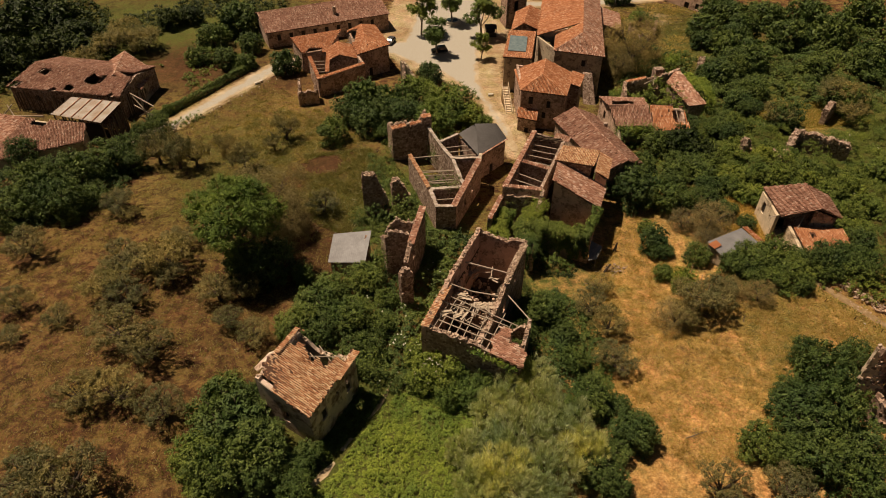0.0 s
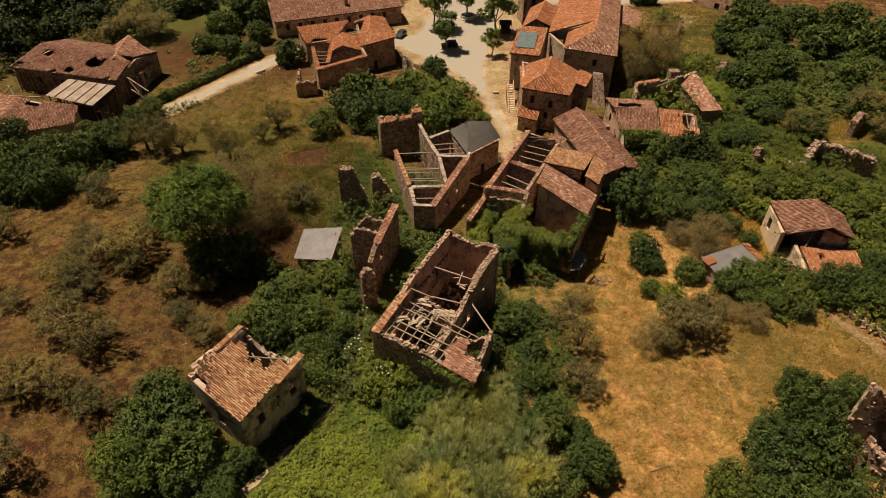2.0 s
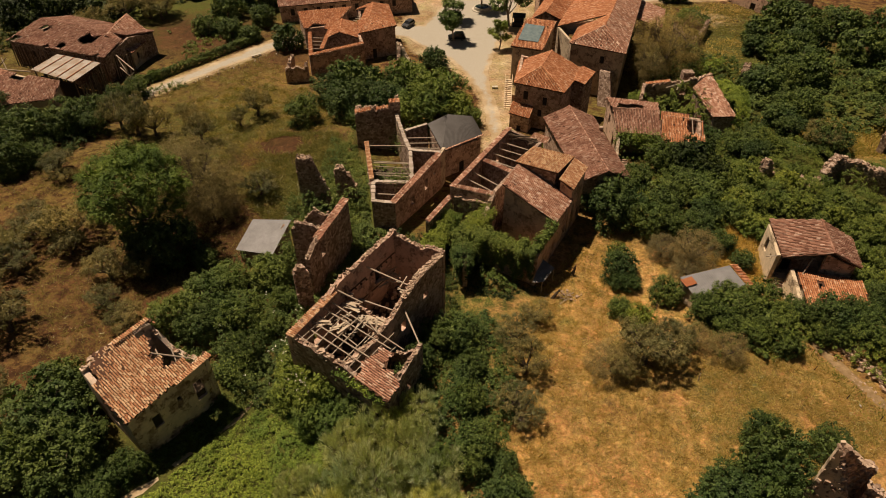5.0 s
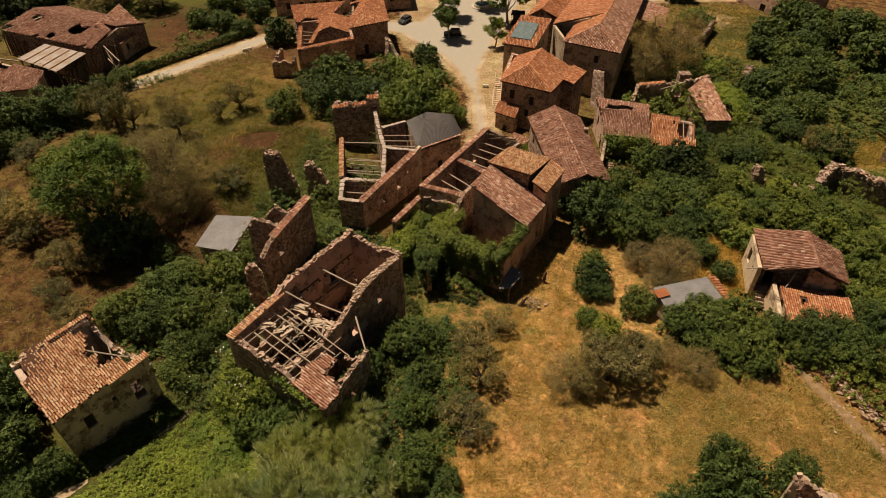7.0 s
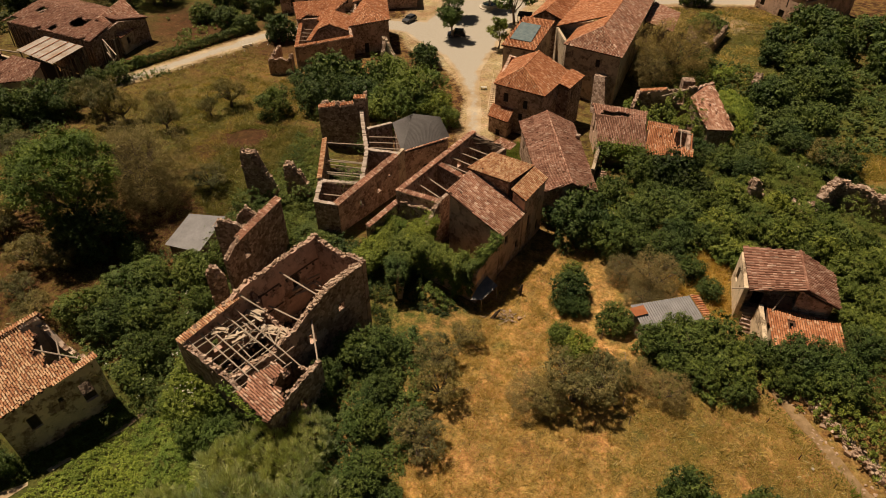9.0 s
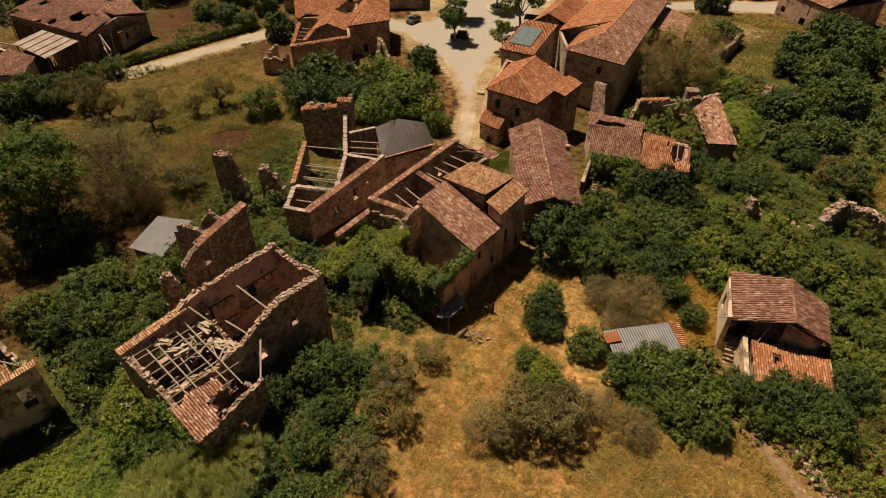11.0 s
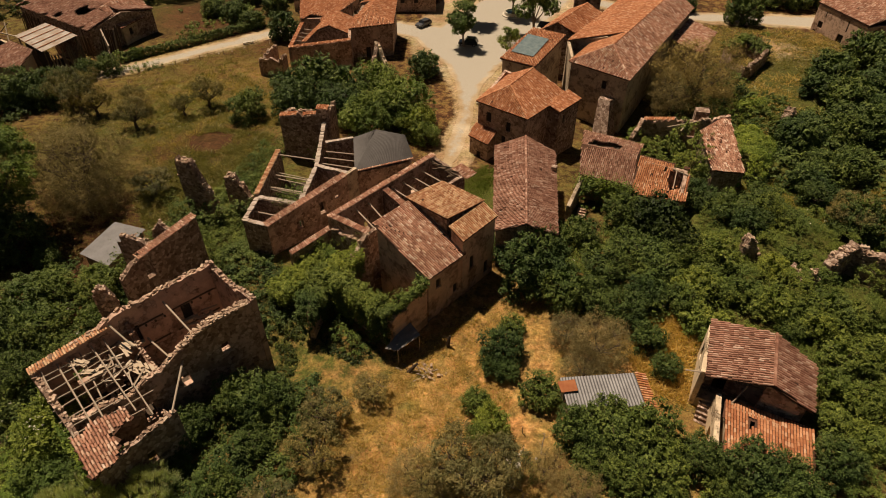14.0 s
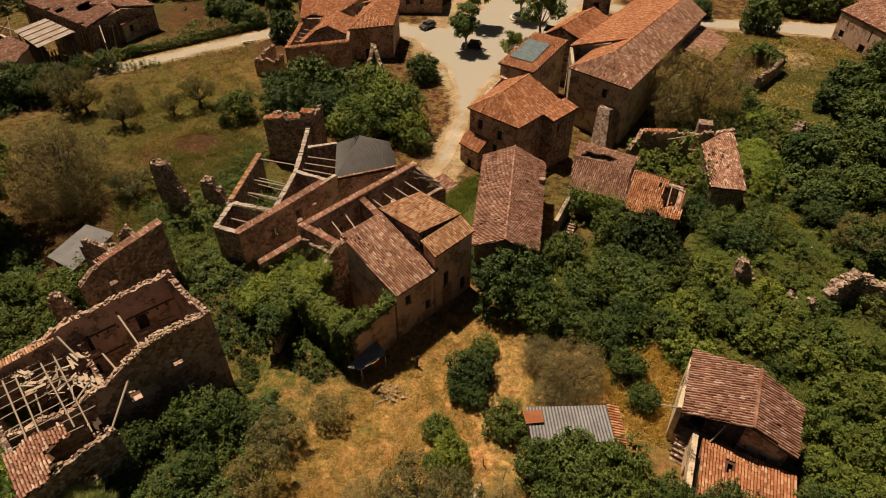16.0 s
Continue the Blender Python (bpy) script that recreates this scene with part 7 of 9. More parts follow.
plant('olive', [(-37.1, 100.5, 2.8), (-31.5, 111.7, 2.9), (-49.3, 100.8, 3.7), (-46.4, 101.4, 2.9), (-53.6, 102.6, 3.3), (-42.0, 105.7, 2.2), (-32.9, 107.4, 1.8), (-53.4, 106.8, 2.7)], 4, 'olive trees in the meadow', 22, 1.4)
plant('dense', [(-57.6, 100.4, 3.0), (-58.6, 116.2, 2.4), (-60.6, 113.0, 2.2), (-60.4, 105.6, 3.0)], 4, 'broadleaf trees among the ruins', 23, 1.1)
plant('oak', [(46.2, 104.6, 3.6), (48.6, 101.8, 2.6)], 2, 'evergreen oaks in the wood', 24, 1.25)
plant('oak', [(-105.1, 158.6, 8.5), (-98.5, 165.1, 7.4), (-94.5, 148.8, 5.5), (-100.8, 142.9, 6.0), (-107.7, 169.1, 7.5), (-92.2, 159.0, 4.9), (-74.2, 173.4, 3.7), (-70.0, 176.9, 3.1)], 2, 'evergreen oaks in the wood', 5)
plant('far', [(-59.0, 160.5, 4.1), (-54.2, 168.6, 5.7), (-52.4, 147.8, 3.3), (-59.9, 150.0, 3.1), (-48.2, 156.9, 3.2), (-37.3, 144.3, 3.8), (-48.2, 147.2, 2.7), (-16.5, 123.7, 5.1), (-12.2, 125.6, 4.4), (-2.8, 140.8, 3.5), (64.8, 124.9, 3.2), (62.5, 137.7, 3.4), (70.9, 141.3, 3.4), (66.9, 156.5, 3.2), (71.6, 153.2, 4.0), (64.8, 142.6, 3.0), (70.1, 130.8, 3.1), (69.2, 163.0, 4.6), (76.3, 173.8, 5.0), (79.3, 161.4, 4.6), (70.5, 144.9, 3.5), (76.3, 149.4, 3.6), (64.5, 136.9, 2.8), (66.0, 127.6, 3.0), (66.0, 131.4, 2.7), (70.9, 132.5, 3.1), (52.8, 190.6, 4.4)], 3, 'trees at the edge of the wood', 6)
plant('far', [(61.0, 205.6, 4.6), (67.0, 208.0, 5.0), (55.0, 206.8, 4.2), (74.2, 143.9, 4.3), (88.5, 155.6, 5.1), (101.2, 158.4, 5.8), (87.5, 124.2, 4.4), (101.4, 142.0, 5.3), (87.5, 171.1, 5.2), (114.5, 170.0, 6.1), (100.2, 171.8, 5.2), (75.0, 157.3, 4.0), (78.6, 171.9, 4.6), (89.5, 141.4, 4.0), (68.7, 128.8, 3.8), (63.4, 135.9, 4.2), (39.9, 194.2, 3.0)], 3, 'trees at the edge of the wood', 7)
plant('dense', [(-70.3, 91.0, 5.0), (-65.2, 94.5, 4.8), (-61.6, 100.1, 4.1), (-71.3, 85.8, 4.5), (-64.3, 86.7, 4.0), (-78.8, 102.8, 3.7), (-60.9, 90.3, 2.9), (-62.6, 84.8, 2.1), (-21.5, 110.4, 3.9), (-14.0, 114.2, 5.1), (-8.5, 117.5, 4.9), (-19.2, 119.7, 4.1), (-11.6, 110.6, 2.8), (-13.0, 60.9, 3.1), (-17.4, 58.4, 2.5), (-8.6, 64.6, 2.2), (-10.7, 56.2, 2.5), (-9.2, 60.0, 2.1), (-11.5, 54.0, 1.8), (-21.1, 69.4, 1.9), (-25.1, 36.5, 3.3), (-26.4, 47.0, 2.6), (-16.7, 35.7, 2.4), (-23.3, 47.1, 2.0), (5.0, 49.6, 2.1)], 4, 'broadleaf trees among the ruins', 8)
plant('dense', [(6.7, 51.6, 2.1), (2.5, 51.8, 1.7), (-16.1, 40.5, 1.9), (-17.8, 36.5, 2.1), (13.4, 61.9, 3.2), (9.8, 56.8, 2.3), (21.4, 42.4, 2.8), (16.5, 37.2, 2.6), (17.6, 46.0, 2.2), (18.1, 36.1, 2.2), (22.6, 40.9, 1.4), (11.4, 61.8, 2.4), (10.3, 57.9, 2.2), (14.6, 63.6, 2.4), (14.8, 61.7, 2.4), (16.0, 58.1, 2.1), (16.5, 53.2, 2.3), (18.1, 48.2, 2.5), (21.1, 46.8, 1.6), (11.0, 54.4, 1.4), (35.2, 76.3, 1.6), (33.8, 82.6, 1.5), (34.1, 71.5, 1.2), (33.8, 78.9, 2.5), (33.7, 76.5, 1.7), (39.3, 74.4, 2.3)], 4, 'broadleaf trees among the ruins', 9)
plant('dense', [(46.6, 71.8, 3.1), (43.5, 70.7, 2.6), (49.8, 72.5, 3.3), (51.2, 69.3, 2.9), (48.7, 68.1, 2.5), (54.4, 72.5, 2.6), (45.9, 68.6, 2.2), (52.2, 66.8, 1.8), (58.7, 73.0, 3.1), (61.6, 72.7, 3.0), (63.3, 70.4, 2.9), (59.5, 70.4, 1.9), (65.8, 76.6, 2.7), (57.3, 70.8, 1.9), (42.2, 47.2, 2.4), (52.9, 53.2, 2.3), (41.6, 43.4, 4.0), (35.7, 40.5, 2.9), (45.8, 39.3, 3.5), (41.1, 38.7, 3.4), (45.0, 36.2, 3.1), (38.4, 39.2, 2.5), (33.2, 90.8, 4.5), (38.0, 88.6, 3.4), (29.1, 94.1, 2.6), (41.1, 89.1, 2.8)], 4, 'broadleaf trees among the ruins', 10)
plant('dense', [(41.3, 94.7, 3.2), (33.8, 96.9, 3.1), (37.1, 100.0, 2.8), (44.2, 99.0, 3.2), (46.1, 105.6, 3.2), (41.7, 106.7, 3.0), (47.9, 99.8, 2.6), (45.0, 88.2, 2.7), (48.0, 85.7, 2.3), (46.6, 91.7, 2.4), (50.4, 82.8, 1.7), (50.3, 115.3, 2.7), (54.7, 112.4, 2.9), (58.5, 116.2, 2.9), (57.5, 109.8, 2.5), (62.1, 114.3, 2.4), (66.0, 122.0, 3.0), (70.8, 116.6, 3.8), (51.6, 121.9, 2.5), (49.2, 100.3, 2.5)], 4, 'broadleaf trees among the ruins', 11)
plant('dense', [(46.4, 49.0, 3.5), (46.6, 53.0, 2.1), (45.2, 43.4, 3.2)], 4, 'broadleaf trees among the ruins', 19, 1.5)
plant('green', [(-5.1, 125.8, 4.9), (2.1, 121.2, 5.9), (-1.5, 114.0, 4.8), (5.6, 118.4, 3.8), (7.9, 116.5, 2.6), (-27.4, 38.2, 3.0), (-1.5, 51.3, 3.3), (3.3, 48.5, 2.5), (0.6, 53.1, 2.3), (-2.9, 54.2, 2.8), (1.1, 52.5, 2.5), (0.3, 48.6, 2.4), (-3.6, 51.1, 1.9), (33.5, 71.5, 1.6), (36.1, 69.4, 2.0), (34.9, 67.9, 1.3), (37.3, 113.9, 1.8), (40.9, 116.0, 1.5), (-58.9, 123.6, 1.5), (40.5, 130.9, 2.5), (45.2, 129.5, 2.5), (50.7, 126.8, 2.2)], 2, 'bright broadleaf trees', 12)
plant('leafy', [(-16.5, 65.9, 2.9), (-18.5, 63.1, 3.1), (-20.5, 59.0, 2.8), (-11.7, 68.3, 2.8), (-25.2, 43.6, 4.4), (-21.4, 38.2, 4.0), (-21.0, 41.6, 2.6), (-17.9, 37.9, 2.4), (-26.2, 39.8, 2.3), (-25.6, 46.9, 2.4), (-25.8, 35.6, 2.4), (14.0, 45.1, 2.4), (22.0, 42.3, 2.9), (18.5, 40.5, 2.3)], 3, 'flowering green trees', 13)
plant('reed', [(5.2, 45.6, 3.0), (2.3, 40.5, 2.7), (7.8, 48.0, 2.9), (8.0, 34.6, 3.3), (11.3, 50.7, 2.7), (11.5, 47.0, 3.1), (8.7, 41.5, 3.9), (14.0, 43.6, 3.3), (6.5, 37.5, 3.6), (11.4, 37.3, 3.7), (15.4, 40.2, 2.9), (3.3, 36.3, 2.8)], 2, 'reed clumps on the bank', 14)
plant('plane', [(-1.0, 157.1, 3.1), (10.2, 154.3, 2.4), (-5.2, 169.5, 4.0), (11.3, 168.6, 4.2), (3.3, 178.0, 3.7)], 2, 'street trees round the square', 15)
plant('shrub', [(64.8, 93.1, 2.3), (67.9, 96.1, 2.4), (67.0, 90.7, 2.3), (70.0, 91.5, 2.4), (66.2, 86.5, 2.1), (69.0, 85.2, 2.2), (65.9, 82.1, 1.9), (69.0, 81.1, 2.1), (62.6, 95.1, 2.1), (58.8, 95.1, 2.0), (70.7, 96.8, 1.8), (50.6, 92.9, 2.2), (52.7, 98.1, 2.1), (54.8, 95.3, 2.1), (55.8, 101.2, 1.9), (59.9, 100.7, 2.0), (62.2, 104.1, 1.9), (72.0, 108.6, 2.1), (64.5, 101.3, 2.0), (52.4, 90.1, 1.3), (62.4, 92.4, 1.6), (53.7, 90.0, 2.4), (47.5, 92.0, 2.6), (52.2, 94.4, 2.8), (47.0, 97.0, 2.9), (57.7, 95.6, 2.4), (53.6, 101.4, 2.8)], 3, 'shrubs in the scrub', 16)
plant('shrub', [(60.5, 95.3, 2.6), (65.8, 95.5, 2.9), (71.1, 91.2, 3.0), (72.9, 86.7, 2.9), (75.0, 96.0, 2.0), (80.6, 97.3, 2.9)], 3, 'shrubs in the scrub', 17)


def inside(p, poly):
    """Which of the plan points lie in a polygon."""
    r = np.zeros(len(p), bool)
    for (x0, y0), (x1, y1) in zip(poly, poly[1:] + poly[:1]):
        if y0 != y1:
            r ^= ((y0 > p[:, 1]) != (y1 > p[:, 1])) & (p[:, 0] < (x1 - x0) * (p[:, 1] - y0) / (y1 - y0) + x0)
    return r


def domes(p, bushes):
    """Height and outward way of the top of a crowd of bushes at plan points."""
    h, w = np.zeros(len(p)), np.zeros((len(p), 3))
    w[:, 2] = 1
    for x, y, r, top in bushes:
        dx, dy = p[:, 0] - x, p[:, 1] - y
        a = np.arctan2(dy, dx)
        q = (dx * dx + dy * dy) / (r * (1 + 0.16 * np.sin(3 * a + x) + 0.1 * np.sin(5 * a + y))) ** 2
        t = top * np.sqrt(np.clip(1 - q, 0, 1))
        m = t > h
        h[m] = t[m]
        w[m] = np.stack([dx / r, dy / r, np.sqrt(np.clip(1 - q, 0.02, 1))], 1)[m]
    return h, w


def thicket(name, bushes, mat, label, leaf=0.13, density=1.0, seed=0, aspect=0.55, per=24, spread=0.36):
    """Undergrowth: half-domes of leaf clumps, (x, y, radius, height)."""
    rng = np.random.default_rng(seed)
    P, N = [], []
    for k, (x, y, r, h) in enumerate(bushes):
        n = int(density * 1.15 * 2 * math.pi * r * (r + h) / 2) + 2
        u = rng.normal(0, 1, (n, 3))
        u[:, 2] = np.abs(u[:, 2])
        u /= np.linalg.norm(u, axis=1)[:, None]
        w = 1 + 0.25 * np.sin(5 * u[:, :1] + x) * np.sin(5 * u[:, 1:2] + y) + rng.normal(0, 0.1, (n, 1))
        p = u * w * np.array([r, r, h])
        hid = domes(p[:, :2] + np.array([x, y]), [q for j, q in enumerate(bushes) if j != k and math.dist(q[:2], (x, y)) < r + q[2]])[0]
        keep = p[:, 2] > hid - 0.35
        P.append((p + np.array([x, y, gz(x, y)]))[keep])
        N.append(u[keep])
    v, f = clumped(np.concatenate(P), np.concatenate(N), per, spread, leaf, rng, aspect)
    return lone(name, (v, f), mat, label, "undergrowth", kind="stuff")


def carpet(name, poly, lumps, mat, label, leaf=0.13, density=5.0, seed=0, avoid=(), low=0.25, aspect=0.55, per=22, spread=0.36, blades=False):
    """Undergrowth that covers the ground between its lumps too. density: clumps for each square metre of ground."""
    rng = np.random.default_rng(seed)
    lo, hi = np.min(poly, 0), np.max(poly, 0)
    p = rng.uniform(lo, hi, (int(density * (hi[0] - lo[0]) * (hi[1] - lo[1])), 2))
    m = inside(p, poly)
    for a in avoid:
        m &= ~inside(p, a)
    p = p[m]
    h, w = domes(p, lumps)
    low_z = low * (0.5 + np.sin(p[:, 0] * 1.7 + np.sin(p[:, 1] * 1.3)) * np.sin(p[:, 1] * 1.9 + 1.0) * 0.5)
    z = ground_z(p[:, 0], p[:, 1]) + np.maximum(h, low_z) - np.minimum(h, 0.9) * rng.random(len(p)) ** 2.5
    v, f = clumped(np.c_[p, z], w, per, spread, leaf, rng, aspect, blades)
    return lone(name, (v, f), mat, label, "undergrowth", kind="stuff")


def scatter(poly, n, r0, r1, seed, avoid=(), flat=0.75):
    rng = random.Random(seed)
    xs, ys = [p[0] for p in poly], [p[1] for p in poly]
    out = []
    tries = 0
    while len(out) < n and tries < n * 30:
        tries += 1
        x, y = rng.uniform(min(xs), max(xs)), rng.uniform(min(ys), max(ys))
        if in_poly(x, y, poly) and not any(in_poly(x, y, a) for a in avoid):
            r = rng.uniform(r0, r1) * rng.choice((1, 1, 0.7))
            out.append((x, y, r, r * flat * rng.uniform(0.7, 1.4)))
    return out


HOUSES = [[(53, 72.5), (64.4, 72), (63.6, 85), (53.2, 87.2)], [(32.5, 107), (49, 109.5), (48.6, 115), (42, 120), (32.3, 120.4)], [(51.4, 118.4), (56.4, 121), (53, 132), (50, 128)], [(40.6, 72), (49.5, 75.6), (47.6, 79), (40.4, 75.6)],
          [(65.4, 101.8), (69.4, 103.4), (78, 100.4), (77, 98.0), (69.6, 100.0), (66, 99.6)], [(70, 115), (86, 115), (83, 126), (72, 125)], [(54, 138), (80, 152), (80, 190), (50, 180)]]
SCRUB = [(37, 87), (45, 93), (50, 92.5), (54, 91), (66, 88), (67, 70), (92, 62), (112, 90), (118, 118), (86, 122), (70, 118), (60, 124), (52, 116), (50, 106), (36, 104), (35, 94)]
carpet("scrub", SCRUB, scatter(SCRUB, 260, 1.2, 3.0, 3, HOUSES, 1.1), LEAF_SCRUB, "tangled green scrub and brambles over rough ground", 0.085, 5.2, 3, HOUSES, 0.7, 0.5, 32, 0.36)
FAR_SCRUB = [(57, 120), (68, 128), (90, 124), (118, 118), (125, 170), (92, 180), (82, 152), (66, 144), (58, 136)]
carpet("scrub", FAR_SCRUB, scatter(FAR_SCRUB, 170, 1.6, 3.4, 4, HOUSES[:4], 1.1), LEAF_MID, "far green scrub and young trees over old walls", 0.24, 1.7, 4, HOUSES[:4], 0.8, 0.5, 18, 0.6)
thicket("scrub", scatter([(39, 122), (50, 118.5), (51.5, 128), (50, 130), (40, 128)], 36, 1.2, 2.2, 16, flat=2.5), LEAF_SCRUB, "green creepers filling a roofless house", 0.14, 1.0, 16)
thicket("scrub", scatter([(40, 132), (50, 133), (57, 136), (62, 150), (52, 162), (46, 156), (43, 145)], 60, 1.2, 2.6, 17), LEAF_SCRUB, "bushes behind the church", 0.18, 0.8, 17)
thicket("ivy", scatter([(35.2, 108.2), (42.5, 108.6), (44, 108.4), (44, 109.6), (35.2, 109.6)], 16, 0.7, 1.2, 18, flat=3.2), LEAF_GREEN, "bright vine hanging over a house front", 0.14, 1.0, 18)
UNDER = [(11.5, 47), (20, 44), (22, 54), (20.6, 64), (16.4, 69), (12.6, 65)]
carpet("undergrowth", UNDER, scatter(UNDER, 60, 0.9, 2.0, 5), LEAF_DARK, "dark green undergrowth beside the ruin", 0.11, 9.0, 5, (), 0.6)
BRAMBLE = [(-20, 56), (-6, 50), (-3.6, 55), (3.6, 71), (-2, 78), (-10, 78), (-12, 70), (-18, 66)]
carpet("brambles", BRAMBLE, scatter(BRAMBLE, 95, 1.0, 2.2, 6, [[(-18, 70), (-11, 69.5), (-11, 76.5), (-18, 77.5)]]), LEAF_MID, "creepers and brambles between ruined walls", 0.135, 4.5, 6, [[(-18, 70), (-11, 69.5), (-11, 76.5), (-18, 77.5)]], 0.5)
thicket("brambles", [(-13.2, 69.4, 1.8, 3.4), (-15.8, 69.2, 1.6, 3.0), (-11.0, 70.2, 1.6, 3.6), (-17.6, 68.8, 1.4, 2.2), (-10.4, 72.6, 1.2, 4.0)], LEAF_MID, "creepers along the front of a metal shed", 0.11, 1.6, 45)
thicket("brambles", scatter([(4.8, 72), (9.6, 72), (9.4, 79), (6.6, 80), (2.6, 82), (-2, 81.5), (-2, 77)], 34, 0.9, 1.7, 19), LEAF_DARK, "dark creepers filling an alley", 0.135, 1.0, 19)
WEEDY = [(-16, 79), (-4, 77), (-2.4, 84), (-6.6, 97), (-10, 103), (-14.5, 104), (-13, 88)]
carpet("weeds", WEEDY, scatter(WEEDY, 50, 0.6, 1.4, 7), LEAF_SCRUB, "green weeds against the old walls", 0.11, 8.0, 7, (), 0.35, 0.45, 20, 0.34)
BANK = [(-15.3, 34.8), (-10.9, 44.0), (-7.3, 49.5), (-6, 50.4), (-1, 50), (4.5, 48), (9, 46), (9, 28), (-10, 24)]
carpet("nettles", BANK, scatter(BANK, 150, 0.6, 1.6, 8, flat=0.55), LEAF_NETTLE, "bright green nettles and creepers covering the bank", 0.085, 12.0, 8, (), 0.25, 0.5, 22, 0.24)
SHADE = [(-16.4, 36.0), (-11.4, 45.0), (-7.6, 50.6), (-10.4, 52.4), (-12, 50), (-16.2, 41.6), (-22, 39), (-22, 33), (-18, 32)]
# The wall's shade is deepened by a darker leaf colour on these weeds.
carpet("undergrowth", SHADE, scatter(SHADE, 34, 0.5, 1.2, 31), LEAF_DARK, "weeds beside a wall, in darker leaves for its shade", 0.115, 8.0, 31, (), 0.3, 0.5, 20, 0.3)
MOUND = [(53.6, 120.6), (58.6, 121.6), (60.4, 130), (57.6, 137), (52.8, 134), (53.4, 130.4), (56.4, 122.6)]
carpet("creeper", MOUND, [(56.2, 125.0, 3.8, 5.6), (57.0, 129.6, 3.8, 5.4), (56.0, 133.6, 3.0, 4.6), (58.8, 125.0, 2.8, 3.8)], LEAF_NETTLE, "bright creeper mounded against a ruined house", 0.10, 13.0, 32, (), 0.8, 0.5, 24, 0.3)
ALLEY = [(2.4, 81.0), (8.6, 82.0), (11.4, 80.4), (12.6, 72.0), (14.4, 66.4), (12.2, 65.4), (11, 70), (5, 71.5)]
# The alley's shade is put into this near-black leaf colour.
carpet("ivy", ALLEY, scatter(ALLEY, 16, 0.7, 1.3, 33, flat=0.8), LEAF_WOOD_SHADE, "ivy over fallen stones in an alley, coloured for deep shade", 0.11, 7.0, 33, (), 0.3, 0.5, 22, 0.3)
thicket("brambles", [(-11.6, 83.6, 2.0, 3.4), (-9.4, 83.2, 1.8, 3.0), (-8.6, 86.2, 1.6, 3.2), (-7.2, 86.4, 1.6, 3.4), (-13.8, 84.0, 1.4, 2.4), (-5.6, 87.0, 1.6, 3.2), (-10.6, 81.4, 1.6, 2.2)], LEAF_MID, "bushes round the foot of broken walls", 0.11, 1.6, 46)
GAP = [(-3.6, 75.6), (0.4, 72.6), (3.0, 80), (1.6, 82.2), (-1.6, 82), (-3.2, 86), (-4.6, 80)]
carpet("brambles", GAP, scatter(GAP, 26, 0.7, 1.6, 71, flat=0.9), LEAF_MID, "brambles between two ruined houses", 0.13, 7.0, 71, (), 0.4)
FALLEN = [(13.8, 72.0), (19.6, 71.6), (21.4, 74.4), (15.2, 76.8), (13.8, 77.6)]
# Shade below the ivied wall, carried by the leaf colour.
carpet("ivy", FALLEN, scatter(FALLEN, 7, 0.6, 1.2, 9, flat=0.9), LEAF_WOOD_SHADE, "creepers on the floor of a fallen house, coloured for shade", 0.11, 5.0, 9, (), 0.2, 0.5, 20, 0.3)
thicket("brambles", [(17.2, 73.9, 1.1, 2.3), (18.4, 73.4, 0.9, 1.5), (16.0, 74.4, 0.9, 1.8), (19.6, 73.4, 0.8, 1.1)], LEAF_GREEN, "light green bramble at the foot of an ivied wall", 0.11, 1.5, 48)
thicket("brambles", [(17.6, 79.0, 1.0, 1.6), (19.6, 78.4, 1.0, 1.4), (21.6, 78.0, 0.9, 1.6)], LEAF_DARK, "dark brambles inside a roofless room", 0.11, 1.3, 49)


def curtain(p0, p1, tops, drop, thick, mat, label, seed, leaf=0.1, density=19.0):
    """Ivy that rides on a wall top and hangs down both of its sides in uneven tongues."""
    rng = np.random.default_rng(seed)
    a, b = np.array(p0), np.array(p1)
    length = np.linalg.norm(b - a)
    nrm = np.array([-(b - a)[1], (b - a)[0]]) / length
    n = int(density * length * (2 * drop + 2 * thick))
    s, c = rng.random(n), rng.uniform(-1, 1, n)
    w = s * length + seed
    lump = 0.5 + 0.32 * np.sin(w * 1.5 + 1.3 * np.sin(w * 0.6)) * np.sin(w * 0.9 + c * 1.5) + 0.3 * np.sin(w * 3.7 + c * 4) * np.sin(w * 5.1 - c * 3)
    hang = drop * (0.72 + 0.28 * np.sin(w * 1.1 + np.sign(c) * 1.4) * np.sin(w * 2.3 + np.sign(c)))
    down = np.maximum(0, np.abs(c) - 0.3) / 0.7
    off = np.sign(c) * thick * (0.55 + 0.6 * lump) * np.minimum(1, np.abs(c) / 0.3) ** 0.7 * (1 - 0.35 * down) * rng.uniform(0.5, 1.3, n)
    z = tops[0] + (tops[1] - tops[0]) * s + 1.0 * lump - 0.35 - down * hang + (rng.random(n) < 0.15) * rng.exponential(0.35, n)
    p = a + (b - a) * s[:, None] + nrm * off[:, None]
    side = np.minimum(1, np.abs(c) / 0.4) * np.sign(c)
    N = np.c_[nrm[0] * side, nrm[1] * side, 1 - 0.7 * np.abs(side)]
    keep = z > ground_z(p[:, 0], p[:, 1])
    v, f = clumped(np.c_[p, z][keep], N[keep], 12, 0.3, leaf, rng)
    return lone("ivy", (v, f), mat, label, "ivy", kind="stuff")


